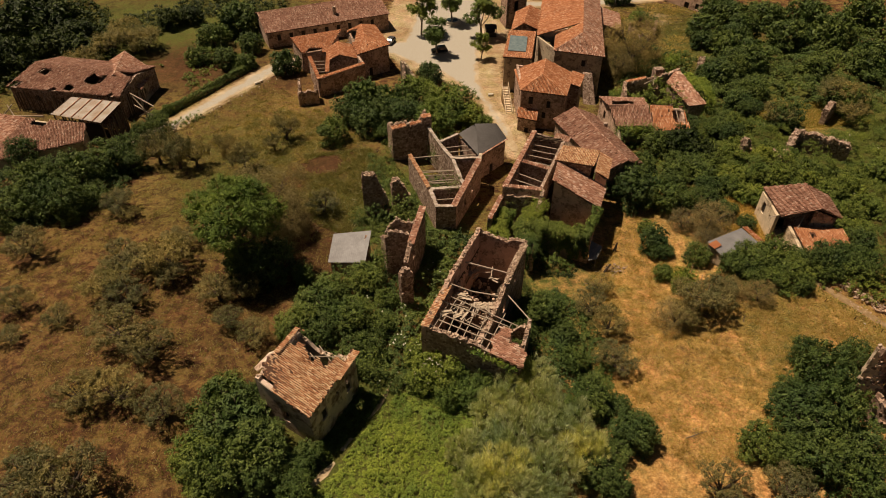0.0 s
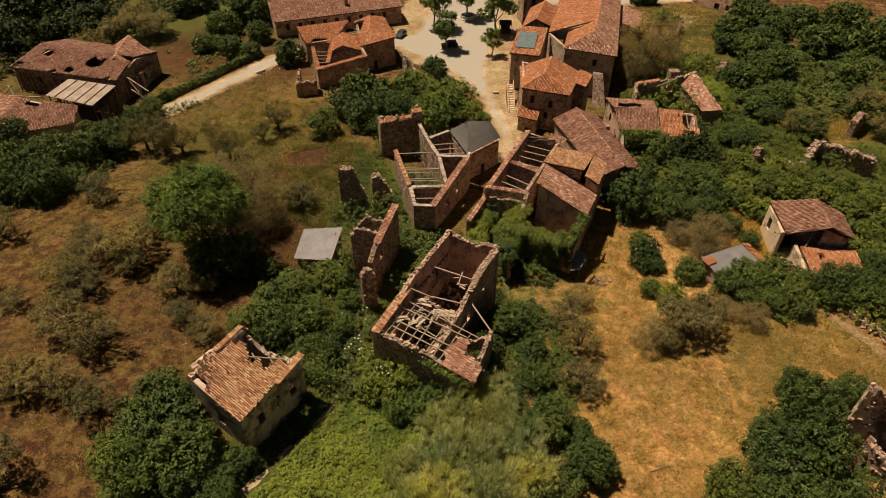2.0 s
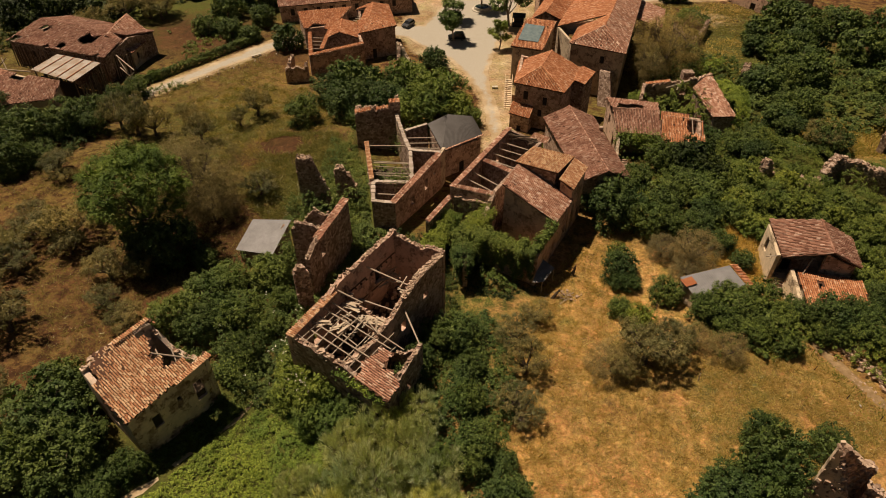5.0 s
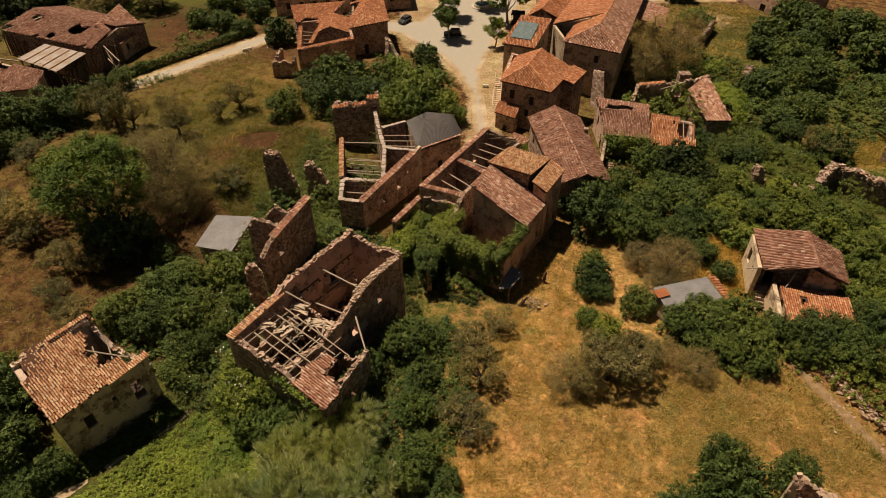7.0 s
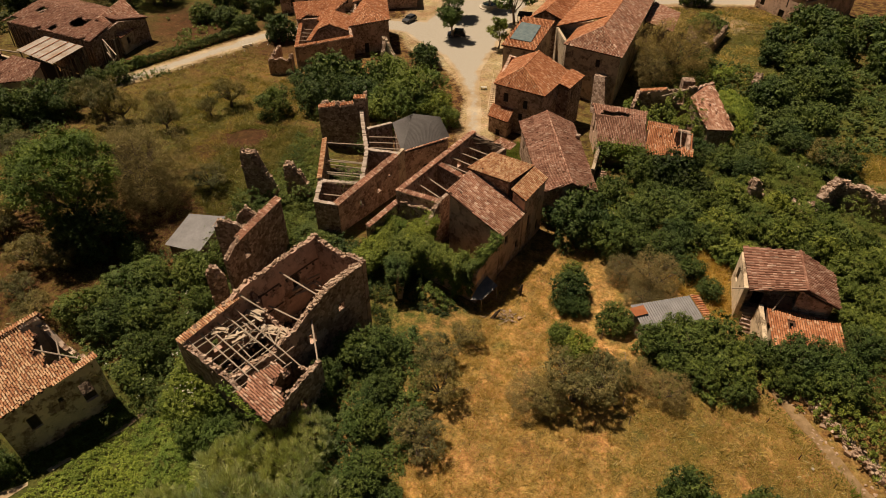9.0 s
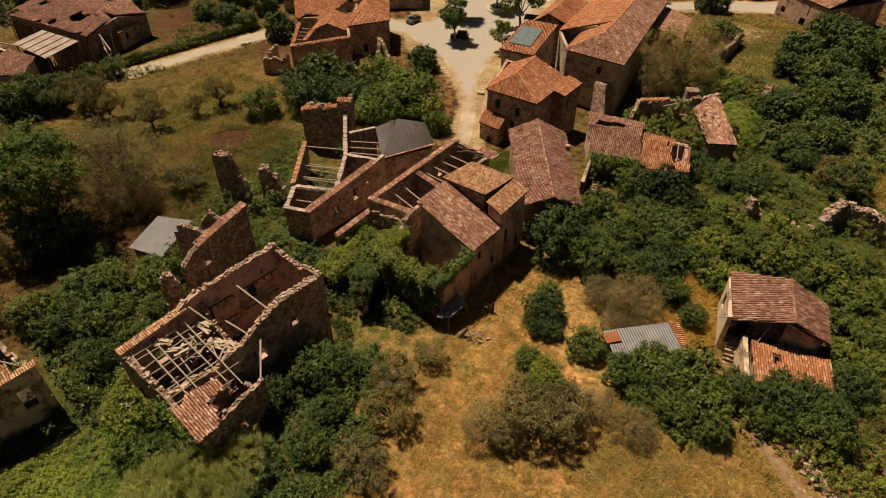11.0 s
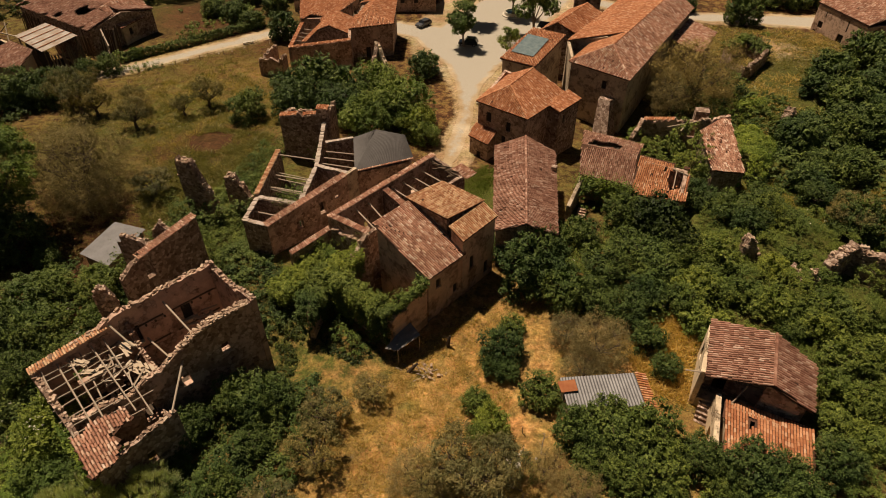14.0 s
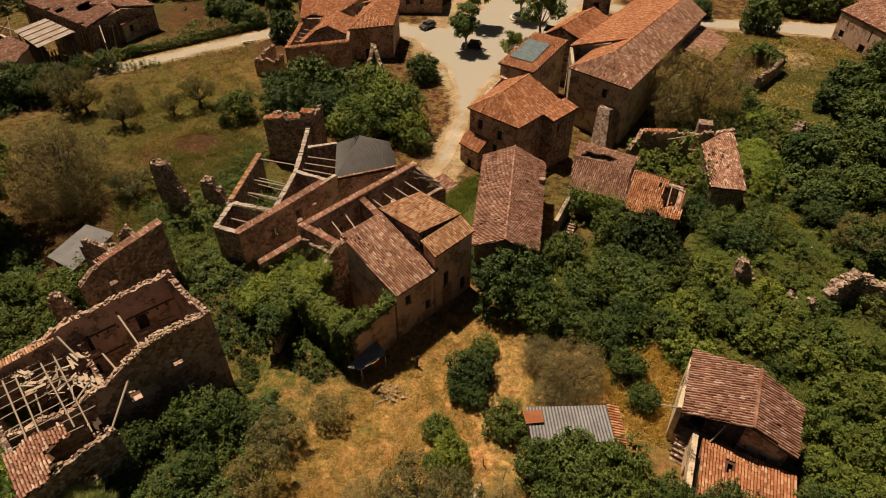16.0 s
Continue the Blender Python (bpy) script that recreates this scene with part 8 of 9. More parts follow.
curtain((15.4, 81.8), (12.2, 78.8), (10.0, 8.2), 5.0, 1.3, LEAF_GREEN, "fresh green ivy over a broken cross wall", 1)
curtain((12.2, 79.2), (12.9, 74.0), (8.2, 8.0), 5.0, 1.5, LEAF_MID, "fresh green ivy riding on a plastered wall", 2)
curtain((12.9, 74.6), (13.2, 72.6), (8.0, 7.0), 3.2, 1.1, LEAF_MID, "ivy spilling over the end of a plastered wall", 9)
curtain((12.0, 79.0), (15.8, 77.3), (8.4, 9.0), 5.4, 1.4, LEAF_MID, "bright ivy heaped on a wall corner", 3)
curtain((15.2, 77.6), (21.2, 75.8), (8.9, 8.4), 6.6, 1.3, LEAF_MID, "thick ivy hanging down a ruined house front", 4)
curtain((20.2, 76.0), (22.4, 75.4), (8.4, 8.4), 5.4, 1.1, LEAF_MID, "thick ivy hanging round a wall corner", 7)
curtain((21.8, 75.5), (24.3, 80.0), (8.4, 10.0), 1.6, 0.7, LEAF_GREEN, "bright ivy along a sloping wall top", 5)
curtain((10.6, 83.2), (8.0, 79.6), (7.6, 6.6), 4.0, 1.3, LEAF_GREEN, "ivy beside a tiled garden wall", 6)
curtain((9.0, 79.4), (7.6, 74.8), (6.8, 6.4), 3.6, 1.5, LEAF_GREEN, "ivy heaped over the stones of a fallen wall", 8)
thicket("bushes", scatter([(43, 34), (60, 40), (62, 50), (52, 46), (52, 54), (47, 56), (40, 46), (36, 38)], 70, 1.0, 2.0, 10), LEAF_DARK, "dark bushes at the field's edge", 0.135, 1.0, 10)
thicket("bushes", scatter([(40, 66), (50, 65), (56, 69), (66, 62), (100, 50), (100, 72), (66, 73), (55, 73), (50, 74), (42, 71)], 130, 1.0, 2.2, 11, HOUSES), LEAF_SCRUB, "mixed bushes below the cottage", 0.135, 1.0, 11)
thicket("bushes", scatter([(60.4, 70.6), (62.0, 71.4), (72.0, 57.4), (69.8, 56.2)], 26, 1.1, 1.9, 44, flat=1.5), LEAF_SCRUB, "bushes leaning over a sunken track", 0.11, 1.4, 44)
thicket("hedge", [(lerp(-60.2, -46.2, t / 50), lerp(121.4, 148.2, t / 50), 0.85, 1.55) for t in range(51)], LEAF_MID, "clipped green hedge along the lane", 0.11, 8.0, 12, 0.55, 22, 0.2)
thicket("bushes", [(-60.6, 121.0, 1.4, 2.2)], LEAF_GREEN, "round bright bush at the end of the hedge", 0.11, 4.0, 54, 0.55, 22, 0.25)
thicket("garden", scatter([(-64, 130), (-57, 134), (-51, 150), (-48, 172), (-60, 176), (-70, 150)], 70, 0.6, 1.6, 13, [[(-66, 130), (-60, 130), (-62, 158), (-70, 158)]]), LEAF_GREEN, "vegetable garden and shrubs behind the hedge", 0.17, 0.9, 13, 0.55, 16)
thicket("woodland", scatter([(-125, 110), (-97, 134), (-92, 144), (-80, 146), (-84, 160), (-100, 185), (-135, 190)], 190, 2.0, 4.2, 14, flat=1.1), LEAF_WOOD_SHADE, "dark woodland edge", 0.32, 0.4, 14, 0.55, 15, 0.8)
thicket("hedgerow", scatter([(-90, 158), (-78, 166), (-74, 178), (-56, 186), (-50, 178), (-47, 192), (-70, 198), (-92, 176)], 80, 1.4, 3.0, 43), LEAF_WOOD_SHADE, "dark bushes behind the farm garden", 0.24, 0.6, 43, 0.55, 16, 0.5)
FIG = [(-86, 78), (-70, 82), (-62, 86), (-57, 95), (-58, 105), (-66, 104), (-84, 99)]
carpet("brambles", FIG, scatter(FIG, 110, 1.2, 2.8, 15), LEAF_DARK, "dark green brambles and fig shoots", 0.15, 4.0, 15, (), 0.5, 0.55, 22, 0.4)


def patchy(x, y, scale, seed=0.0):
    """Smooth plan noise, about -1 to 1."""
    x, y = x * scale + seed, y * scale - seed
    return (np.sin(x + 1.7 * np.sin(y * 0.8 + seed)) * np.sin(y * 1.1 + 1.3 * np.sin(x * 0.7)) + 0.5 * np.sin(x * 2.3 + y * 1.9 + seed) * np.sin(y * 2.7 - x * 1.3)) / 1.2


def tufts(name, poly, n, mat, label, seed, tall=0.3, avoid=(), blades=12, root=0.2, width=0.035, scale=0.35, cut=-0.2, lean=0.8):
    """Tussocks of thin blades, in uneven patches."""
    rng = np.random.default_rng(seed)
    p = rng.uniform(np.min(poly, 0), np.max(poly, 0), (n, 2))
    m = inside(p, poly) & (patchy(p[:, 0], p[:, 1], scale, seed) + rng.normal(0, 0.25, n) > cut)
    for a in avoid:
        m &= ~inside(p, a)
    p = p[m]
    size = np.repeat(rng.uniform(0.5, 1.4, len(p)) ** 1.5, blades)
    p = np.repeat(p, blades, 0)
    o = rng.normal(0, 1, p.shape)
    q = p + o * root * size[:, None]
    z = ground_z(q[:, 0], q[:, 1]) - 0.02
    h = tall * size * rng.uniform(0.4, 1.2, len(p))
    a = rng.uniform(0, 2 * np.pi, len(p))
    w = width * rng.uniform(0.6, 1.5, len(p))
    b = np.stack([np.cos(a) * w, np.sin(a) * w], 1)
    tip = q + (o * 0.7 + rng.normal(0, 0.6, p.shape)) * lean * h[:, None]
    v = np.concatenate([np.c_[q - b, z], np.c_[q + b, z], np.c_[tip, z + h]], 1).reshape(-1, 3)
    return lone(name, (v, np.arange(len(v)).reshape(-1, 3)), mat, label, "grass", kind="stuff")


FIELD = [(19, 50), (28, 38), (36, 40), (44, 48), (64, 56), (56, 68), (40, 64), (33, 84), (46, 90), (42, 94), (30, 86), (25, 78), (20, 66)]
MEADOW = [(-72, 45), (-50, 30), (-30, 32), (-22, 52), (-20, 66), (-15, 80), (-12, 100), (-20, 120), (-28, 126), (-42, 142), (-58, 115), (-52, 95), (-72, 80)]
SOIL = [[(-26.2, 101), (-25.2, 98.8), (-22.8, 98.0), (-19.8, 99.2), (-18.8, 101.6), (-20.0, 104.2), (-23.4, 105.0), (-25.8, 103.8)]]
LANE_SIDE = [(-56.6, 117.2, 1.3, 1.2), (-55.0, 119.0, 1.2, 1.0), (-53.4, 120.6, 1.3, 1.1), (-52.0, 122.2, 1.0, 0.9), (-60.4, 116.4, 1.6, 1.8)]
thicket("bushes", LANE_SIDE, LEAF_MID, "low bushes along the edge of the lane", 0.12, 1.6, 47)
tufts("dry_grass", FIELD, 22000, STRAW, "trampled sunburnt golden grass", 61, 0.14, (), 8, 0.13, 0.028, 0.5, -0.75, 2.2)
tufts("dry_grass", FIELD, 22000, STRAW, "standing tussocks of pale dry grass", 64, 0.36, (), 13, 0.12, 0.03, 1.1, 0.05, 1.0)
tufts("weeds", [(38, 50), (46, 48), (63, 57), (56, 67), (42, 63)], 3500, WEED, "olive green weeds at the end of the field", 66, 0.24, (), 11, 0.2, 0.035, 0.4, -0.1, 1.3)
tufts("weeds", FIELD, 5200, WEED, "greenish weeds in dry grass", 63, 0.22, (), 10, 0.15, 0.035, 0.7, 0.25, 1.4)
VERGE = [(53.6, 68.6), (55.8, 69.8), (66.0, 54.6), (64.4, 53.6)]
tufts("grass", VERGE, 800, GRASS, "green verge between field and track", 65, 0.3, (), 10, 0.2, 0.045, 0.4, -0.5, 1.0)
NOOK = [(46, 84), (50, 79.5), (53, 79.5), (53.2, 90), (48, 93), (44, 90)]
LAWN = [(16.4, 102.4), (21.6, 102.6), (22.2, 111), (24, 113.6), (19.4, 114), (17.6, 108)]
tufts("grass", LAWN, 1500, GRASS, "fresh green grass between houses", 15, 0.2, (), 12, 0.25, 0.05, 0.5, -0.9, 1.2)
tufts("dry_grass", NOOK, 1600, STRAW, "tangled dry grass beside the cottage", 7, 0.5, (), 14, 0.25, 0.045, 0.5, -0.9)
CLEARING = [(46, 178), (50, 160), (58, 150), (57, 138), (66, 143), (84, 160), (90, 184), (70, 190), (46, 186)]
thicket("scrub", scatter(CLEARING, 16, 0.8, 1.8, 41, [[(49, 156), (62, 156), (66, 180), (50, 180)]]), LEAF_SCRUB, "scattered green shrubs in a grassy clearing", 0.2, 0.9, 41, 0.55, 18, 0.45)
tufts("dry_grass", CLEARING, 5000, STRAW, "dry grass in the clearing by the church", 8, 0.25, (), 10, 0.4, 0.08, 0.2, 0.0, 1.6)
tufts("weeds", CLEARING, 7000, WEED, "green weeds in the clearing by the church", 9, 0.25, (), 10, 0.4, 0.08, 0.25, -0.1, 1.6)
GLADE = [(57, 118), (72, 117), (92, 119), (90, 127), (68, 131), (57, 124)]
tufts("dry_grass", GLADE, 3000, DRY, "dry yellow grass in a glade", 12, 0.3, (), 12, 0.3, 0.05, 0.35, -0.2, 1.2)
tufts("weeds", GLADE, 4000, WEED, "rough green grass in the scrub", 11, 0.35, (), 12, 0.35, 0.07, 0.3, -0.5, 1.4)
tufts("dry_grass", MEADOW, 17000, DRY, "dull yellow dry grass among olive trees", 2, 0.14, SOIL, 13, 0.24, 0.024, 0.22, 0.0, 1.3)
tufts("weeds", MEADOW, 27000, WEED, "patches of low green weeds with pale flower heads", 5, 0.18, SOIL, 12, 0.28, 0.034, 0.30, -0.2, 1.3)
SHAGGY = [(-27, 106), (-14, 106), (-11.5, 100), (-13, 88), (-16, 80), (-22, 84), (-24, 93)]
UPPER = [(-48, 112), (-34, 98), (-27, 92), (-16, 92), (-12, 102), (-20, 120), (-28, 126), (-40, 130)]
tufts("dry_grass", UPPER, 5200, STRAW, "pale tussocks of dry grass in the upper meadow", 14, 0.32, SOIL, 14, 0.22, 0.045, 0.75, 0.25, 1.0)
tufts("weeds", UPPER, 5200, WEED, "tall green weeds in the upper meadow", 16, 0.34, SOIL, 14, 0.24, 0.05, 0.6, 0.15, 1.0)
tufts("weeds", SHAGGY, 4600, WEED, "shaggy pale green weeds round bare soil", 13, 0.34, SOIL, 14, 0.26, 0.06, 0.55, -0.35, 1.1)


def blossoms(name, crowds, n, seed):
    """Pale flower heads, scattered over the tops of bushes."""
    rng = np.random.default_rng(seed)
    P = []
    for lumps in crowds:
        for j in rng.integers(0, len(lumps), n):
            x, y, r, h = lumps[j]
            q = np.array([x, y]) + rng.normal(0, 0.4, 2) * r
            t = domes(q[None, :], lumps)[0][0]
            P.append((q[0], q[1], gz(q[0], q[1]) + t + 0.12))
    P = np.array(P)
    c = np.repeat(P, 6, 0) + rng.normal(0, 0.05, (len(P) * 6, 3))
    v, f = leaf_cloud(c, np.tile((-0.3, 0.0, 1.0), (len(c), 1)), 0.075, rng, 0.3, 0.8)
    return lone(name, (v, f), BLOSSOM, "small creamy flower heads on the bushes", "blossom", kind="stuff")


BLOSSOM = plain_material("creamy_petals", (0.55, 0.52, 0.40), (0.75, 0.72, 0.60), 3.0)
blossoms("blossom", [scatter(BRAMBLE, 95, 1.0, 2.2, 6, [[(-18, 70), (-11, 69.5), (-11, 76.5), (-18, 77.5)]])], 60, 1)
blossoms("blossom", [[(-1.5, 51.3, 3.0, 4.4), (-2.9, 54.2, 2.6, 4.0), (-3.6, 51.1, 1.9, 2.8)]], 45, 3)
blossoms("blossom", [scatter(SCRUB, 260, 1.2, 3.0, 3, HOUSES, 1.1)], 60, 2)


# ---- small things ----
PAINT, _n, _l, _b = material("dark_car_paint", 0.25, 0.5)
_b.inputs["Base Color"].default_value = (0.012, 0.013, 0.016, 1)
_b.inputs["Coat Weight"].default_value = 0.6
PAINT_GREY, _n, _l, _b = material("grey_car_paint", 0.3, 0.5)
_b.inputs["Base Color"].default_value = (0.05, 0.052, 0.058, 1)
GLASS, _n, _l, _b = material("dark_car_glass", 0.05, 0.6)
_b.inputs["Base Color"].default_value = (0.012, 0.014, 0.016, 1)
RUBBER = plain_material("tyre_rubber", (0.012, 0.012, 0.012), (0.03, 0.03, 0.03), 6.0)
STEEL = plain_material("dull_steel", (0.30, 0.30, 0.30), (0.45, 0.45, 0.45), 4.0, 0.4, 0.5, 0.7)
PALE_STONE = plain_material("pale_limestone", (0.42, 0.37, 0.29), (0.66, 0.61, 0.52), 1.2)
WATER, _n, _l, _b = material("green_water", 0.05, 0.5)
_b.inputs["Base Color"].default_value = (0.03, 0.05, 0.04, 1)
AWNING = plain_material("black_awning", (0.016, 0.016, 0.018), (0.035, 0.034, 0.034), 1.0)
DEADWOOD = plain_material("charred_deadwood", (0.03, 0.02, 0.014), (0.09, 0.062, 0.042), 3.0)


def local_part(name, sh, mat, parent, m, label="", kind=""):
    sh.v = [tuple(m @ Vector(p)) for p in sh.v]
    return part(name, sh, mat, parent, label, kind)


def car(x, y, turn, length, width, tall, paint, label):
    z = gz(x, y)
    t = thing("car", (x, y, z), label, "car")
    m = Matrix.Translation((x, y, z)) @ Matrix.Rotation(radians(turn), 4, 'Z')
    L, W = length / 2, width / 2
    # side outline, nose to tail, with the waist and the roof line
    low = [(-L, 0.34), (-L * 0.98, 0.78), (-L * 0.55, 0.98), (L * 0.96, 1.02), (L, 0.62), (L * 0.97, 0.34)]
    b = Shape()
    n = len(low)
    b.add([(u, -W * (0.92 if k in (0, n - 1) else 1), v) for k, (u, v) in enumerate(low)] + [(u, W * (0.92 if k in (0, n - 1) else 1), v) for k, (u, v) in enumerate(low)],
          [tuple(range(n)), tuple(range(2 * n - 1, n - 1, -1))] + [(k, n + k, n + (k + 1) % n, (k + 1) % n) for k in range(n)])
    body_ = local_part("body", b, paint, t, m)
    g = Shape()
    lo, hi = [(-L * 0.5, 0.97), (L * 0.92, 1.02)], [(-L * 0.16, tall - 0.06), (L * 0.74, tall - 0.04)]
    g.add([(lo[0][0], -W * 0.95, lo[0][1]), (lo[1][0], -W * 0.95, lo[1][1]), (lo[1][0], W * 0.95, lo[1][1]), (lo[0][0], W * 0.95, lo[0][1]),
           (hi[0][0], -W * 0.78, hi[0][1]), (hi[1][0], -W * 0.78, hi[1][1]), (hi[1][0], W * 0.78, hi[1][1]), (hi[0][0], W * 0.78, hi[0][1])],
          ((0, 1, 5, 4), (1, 2, 6, 5), (2, 3, 7, 6), (3, 0, 4, 7), (4, 5, 6, 7)))
    local_part("window", g, GLASS, t, m, "dark glass round the cabin")
    r = Shape()
    r.box(((hi[0][0] + hi[1][0]) / 2, 0, tall - 0.03), Vector(((hi[1][0] - hi[0][0]) / 2 + 0.05, 0, 0)), Vector((0, W * 0.8, 0)), Vector((0, 0, 0.035)))
    local_part("roof", r, paint, t, m)
    for sx in (-0.62, 0.6):
        for sy in (-1, 1):
            w = Shape()
            w.tube((L * sx, sy * (W - 0.2), 0.33), (L * sx, sy * (W + 0.02), 0.33), 0.33, 0.33, 12)
            wh = local_part("wheel", w, RUBBER, t, m)
            q = Shape()
            q.tube((L * sx, sy * (W + 0.0), 0.33), (L * sx, sy * (W + 0.04), 0.33), 0.19, 0.17, 10)
            local_part("rim", q, STEEL, wh, m)
    for sy in (-1, 1):
        q = Shape()
        q.box((-L * 0.975, sy * W * 0.7, 0.72), Vector((0.05, 0, 0)), Vector((0, 0.16, 0)), Vector((0, 0, 0.07)))
        local_part("headlight", q, STEEL, t, m, "clear headlight")
    return t


car(-0.4, 158.3, 12, 4.2, 1.85, 1.7, PAINT, "dark parked off-road car under a street tree")
car(-13.4, 163.8, 70, 3.8, 1.7, 1.45, PAINT_GREY, "dark grey small car parked by a house")


def fountain(x, y):
    z = gz(x, y) + 0.05
    t = thing("fountain", (x, y, z), "round pale stone fountain with a central pillar", "fountain")

    def ring(r0, r1, z0, z1, n=28):
        s = Shape()
        p = [(x + r * math.cos(2 * math.pi * k / n), y + r * math.sin(2 * math.pi * k / n), h) for r, h in ((r1, z0), (r1, z1), (r0, z1), (r0, z0)) for k in range(n)]
        s.add(p, [(a * n + k, a * n + (k + 1) % n, (a + 1) % 4 * n + (k + 1) % n, (a + 1) % 4 * n + k) for a in range(4) for k in range(n)])
        return s
    part("step", ring(1.5, 2.6, z, z + 0.18), PALE_STONE, t)
    part("basin", ring(1.75, 2.05, z + 0.18, z + 0.85), PALE_STONE, t)
    w = Shape()
    w.prism([(x + 1.75 * math.cos(2 * math.pi * k / 28), y + 1.75 * math.sin(2 * math.pi * k / 28)) for k in range(28)], z + 0.2, z + 0.65)
    part("water", w, WATER, t, "still green water")
    s = Shape()
    for a, b, ra, rb in ((0.1, 1.1, 0.34, 0.24), (1.1, 1.25, 0.42, 0.62), (1.25, 1.35, 0.62, 0.55), (1.35, 2.0, 0.17, 0.13), (2.0, 2.3, 0.2, 0.05)):
        s.tube((x, y, z + a), (x, y, z + b), ra, rb, 12)
    part("pillar", s, PALE_STONE, t)


fountain(3.3, 178.0)


def stall(x, y):
    z = gz(x, y)
    t = thing("stall", (x, y, z), "small black stall with a flat awning", "stall")
    s = Shape()
    s.sheet([(x - 1.6, y - 1.2, z + 2.5), (x + 1.6, y - 1.2, z + 2.5), (x + 1.6, y + 1.3, z + 2.8), (x - 1.6, y + 1.3, z + 2.8)], 0.12)
    part("awning", s, AWNING, t)
    for dx in (-1.5, 1.5):
        for dy in (-1.1, 1.2):
            p = Shape()
            p.tube((x + dx, y + dy, z - 0.1), (x + dx, y + dy, z + 2.55), 0.05, 0.05)
            part("post", p, AWNING, t)
    c = Shape()
    c.box((x, y - 0.6, z + 0.5), Vector((1.4, 0, 0)), Vector((0, 0.4, 0)), Vector((0, 0, 0.55)))
    part("counter", c, DARK, t)
    c = Shape()
    c.box((x, y + 0.8, z + 0.9), Vector((1.2, 0, 0)), Vector((0, 0.25, 0)), Vector((0, 0, 0.9)))
    part("cupboard", c, DARK, t)


stall(13.6, 168.6)


def stone_bench(x, y, turn, length, label):
    z = gz(x, y)
    t = thing("bench", (x, y, z), label, "bench")
    m = Matrix.Translation((x, y, z)) @ Matrix.Rotation(radians(turn), 4, 'Z')
    s = Shape()
    s.box((0, 0, 0.42), Vector((length / 2, 0, 0)), Vector((0, 0.28, 0)), Vector((0, 0, 0.07)))
    local_part("seat", s, PALE_STONE, t, m)
    for e in (-1, 1):
        s = Shape()
        s.box((e * length * 0.36, 0, 0.15), Vector((0.14, 0, 0)), Vector((0, 0.22, 0)), Vector((0, 0, 0.21)))
        local_part("leg", s, PALE_STONE, t, m)


stone_bench(-43.0, 138.9, 48, 2.3, "long pale stone slab bench beside the lane")
stone_bench(11.3, 133.4, 10, 1.2, "short dark stone bench on the dirt square")


def boulder(x, y, w, seed, mat, label, name="stone", group=""):
    rng = random.Random(seed)
    bm = bmesh.new()
    bmesh.ops.create_icosphere(bm, subdivisions=1, radius=1.0)
    z = gz(x, y)
    e = Euler((rng.uniform(-0.4, 0.4), rng.uniform(-0.4, 0.4), rng.uniform(0, 6))).to_matrix()
    s = Shape()
    k = (w * rng.uniform(0.8, 1.3), w * rng.uniform(0.6, 1.0), w * rng.uniform(0.45, 0.75))
    pts = [e @ Vector(tuple(q * f * rng.uniform(0.82, 1.12) for q, f in zip(v.co, k))) + Vector((x, y, z + k[2] * 0.4)) for v in bm.verts]
    s.add(pts, [tuple(v.index for v in f.verts) for f in bm.faces])
    bm.free()
    return lone(name, s, mat, label, "stone", group)


rng = random.Random(77)
for k in range(9):
    boulder(39.2 + rng.gauss(0, 0.7), 67.2 + rng.gauss(0, 0.8), rng.uniform(0.22, 0.42), k, PALE_STONE, "white broken stone on dry grass", group="white stones below the shed")
for k in range(14):
    boulder(lerp(-57, -36, k / 13) + rng.uniform(-0.5, 0.5), lerp(115.4, 148.0, k / 13) - 1.4 + rng.uniform(-0.5, 0.5), rng.uniform(0.15, 0.28), 20 + k, PALE_STONE, "pale kerb stone at the lane's edge", group="stones along the lane")
for k in range(9):
    boulder(30.5 + rng.gauss(0, 1.2), 34.6 + rng.gauss(0, 0.8), rng.uniform(0.15, 0.32), 40 + k, PALE_STONE, "pale stone lying in the dry field", group="stones in the field")


def rubble_heap(x, y):
    z = gz(x, y)
    t = thing("rubble_heap", (x, y, z), "heap of broken stones and old boards on dry grass", "rubble")
    rng = random.Random(5)
    for k in range(20):
        s = Shape()
        r = abs(rng.gauss(0, 0.7))
        a = rng.uniform(0, 6.28)
        add_stone(s, (x + r * math.cos(a) * 1.3, y + r * math.sin(a), z + 0.08 + max(0, 0.4 - r * 0.3)), rng.uniform(0.06, 0.16), rng)
        part("stone", s, RUBBLE, t)
    for k in range(15):
        s = Shape()
        c = Vector((x + rng.gauss(-0.7, 0.9), y + rng.gauss(-0.3, 0.7), z + rng.uniform(0.08, 0.3)))
        a = rng.uniform(-0.6, 1.2)
        q = Vector((math.cos(a), math.sin(a), rng.uniform(-0.08, 0.08))) * rng.uniform(0.3, 0.85)
        s.beam(c - q, c + q, rng.uniform(0.02, 0.045), 0.02)
        part("board", s, WOOD, t)


rubble_heap(27.3, 74.2)


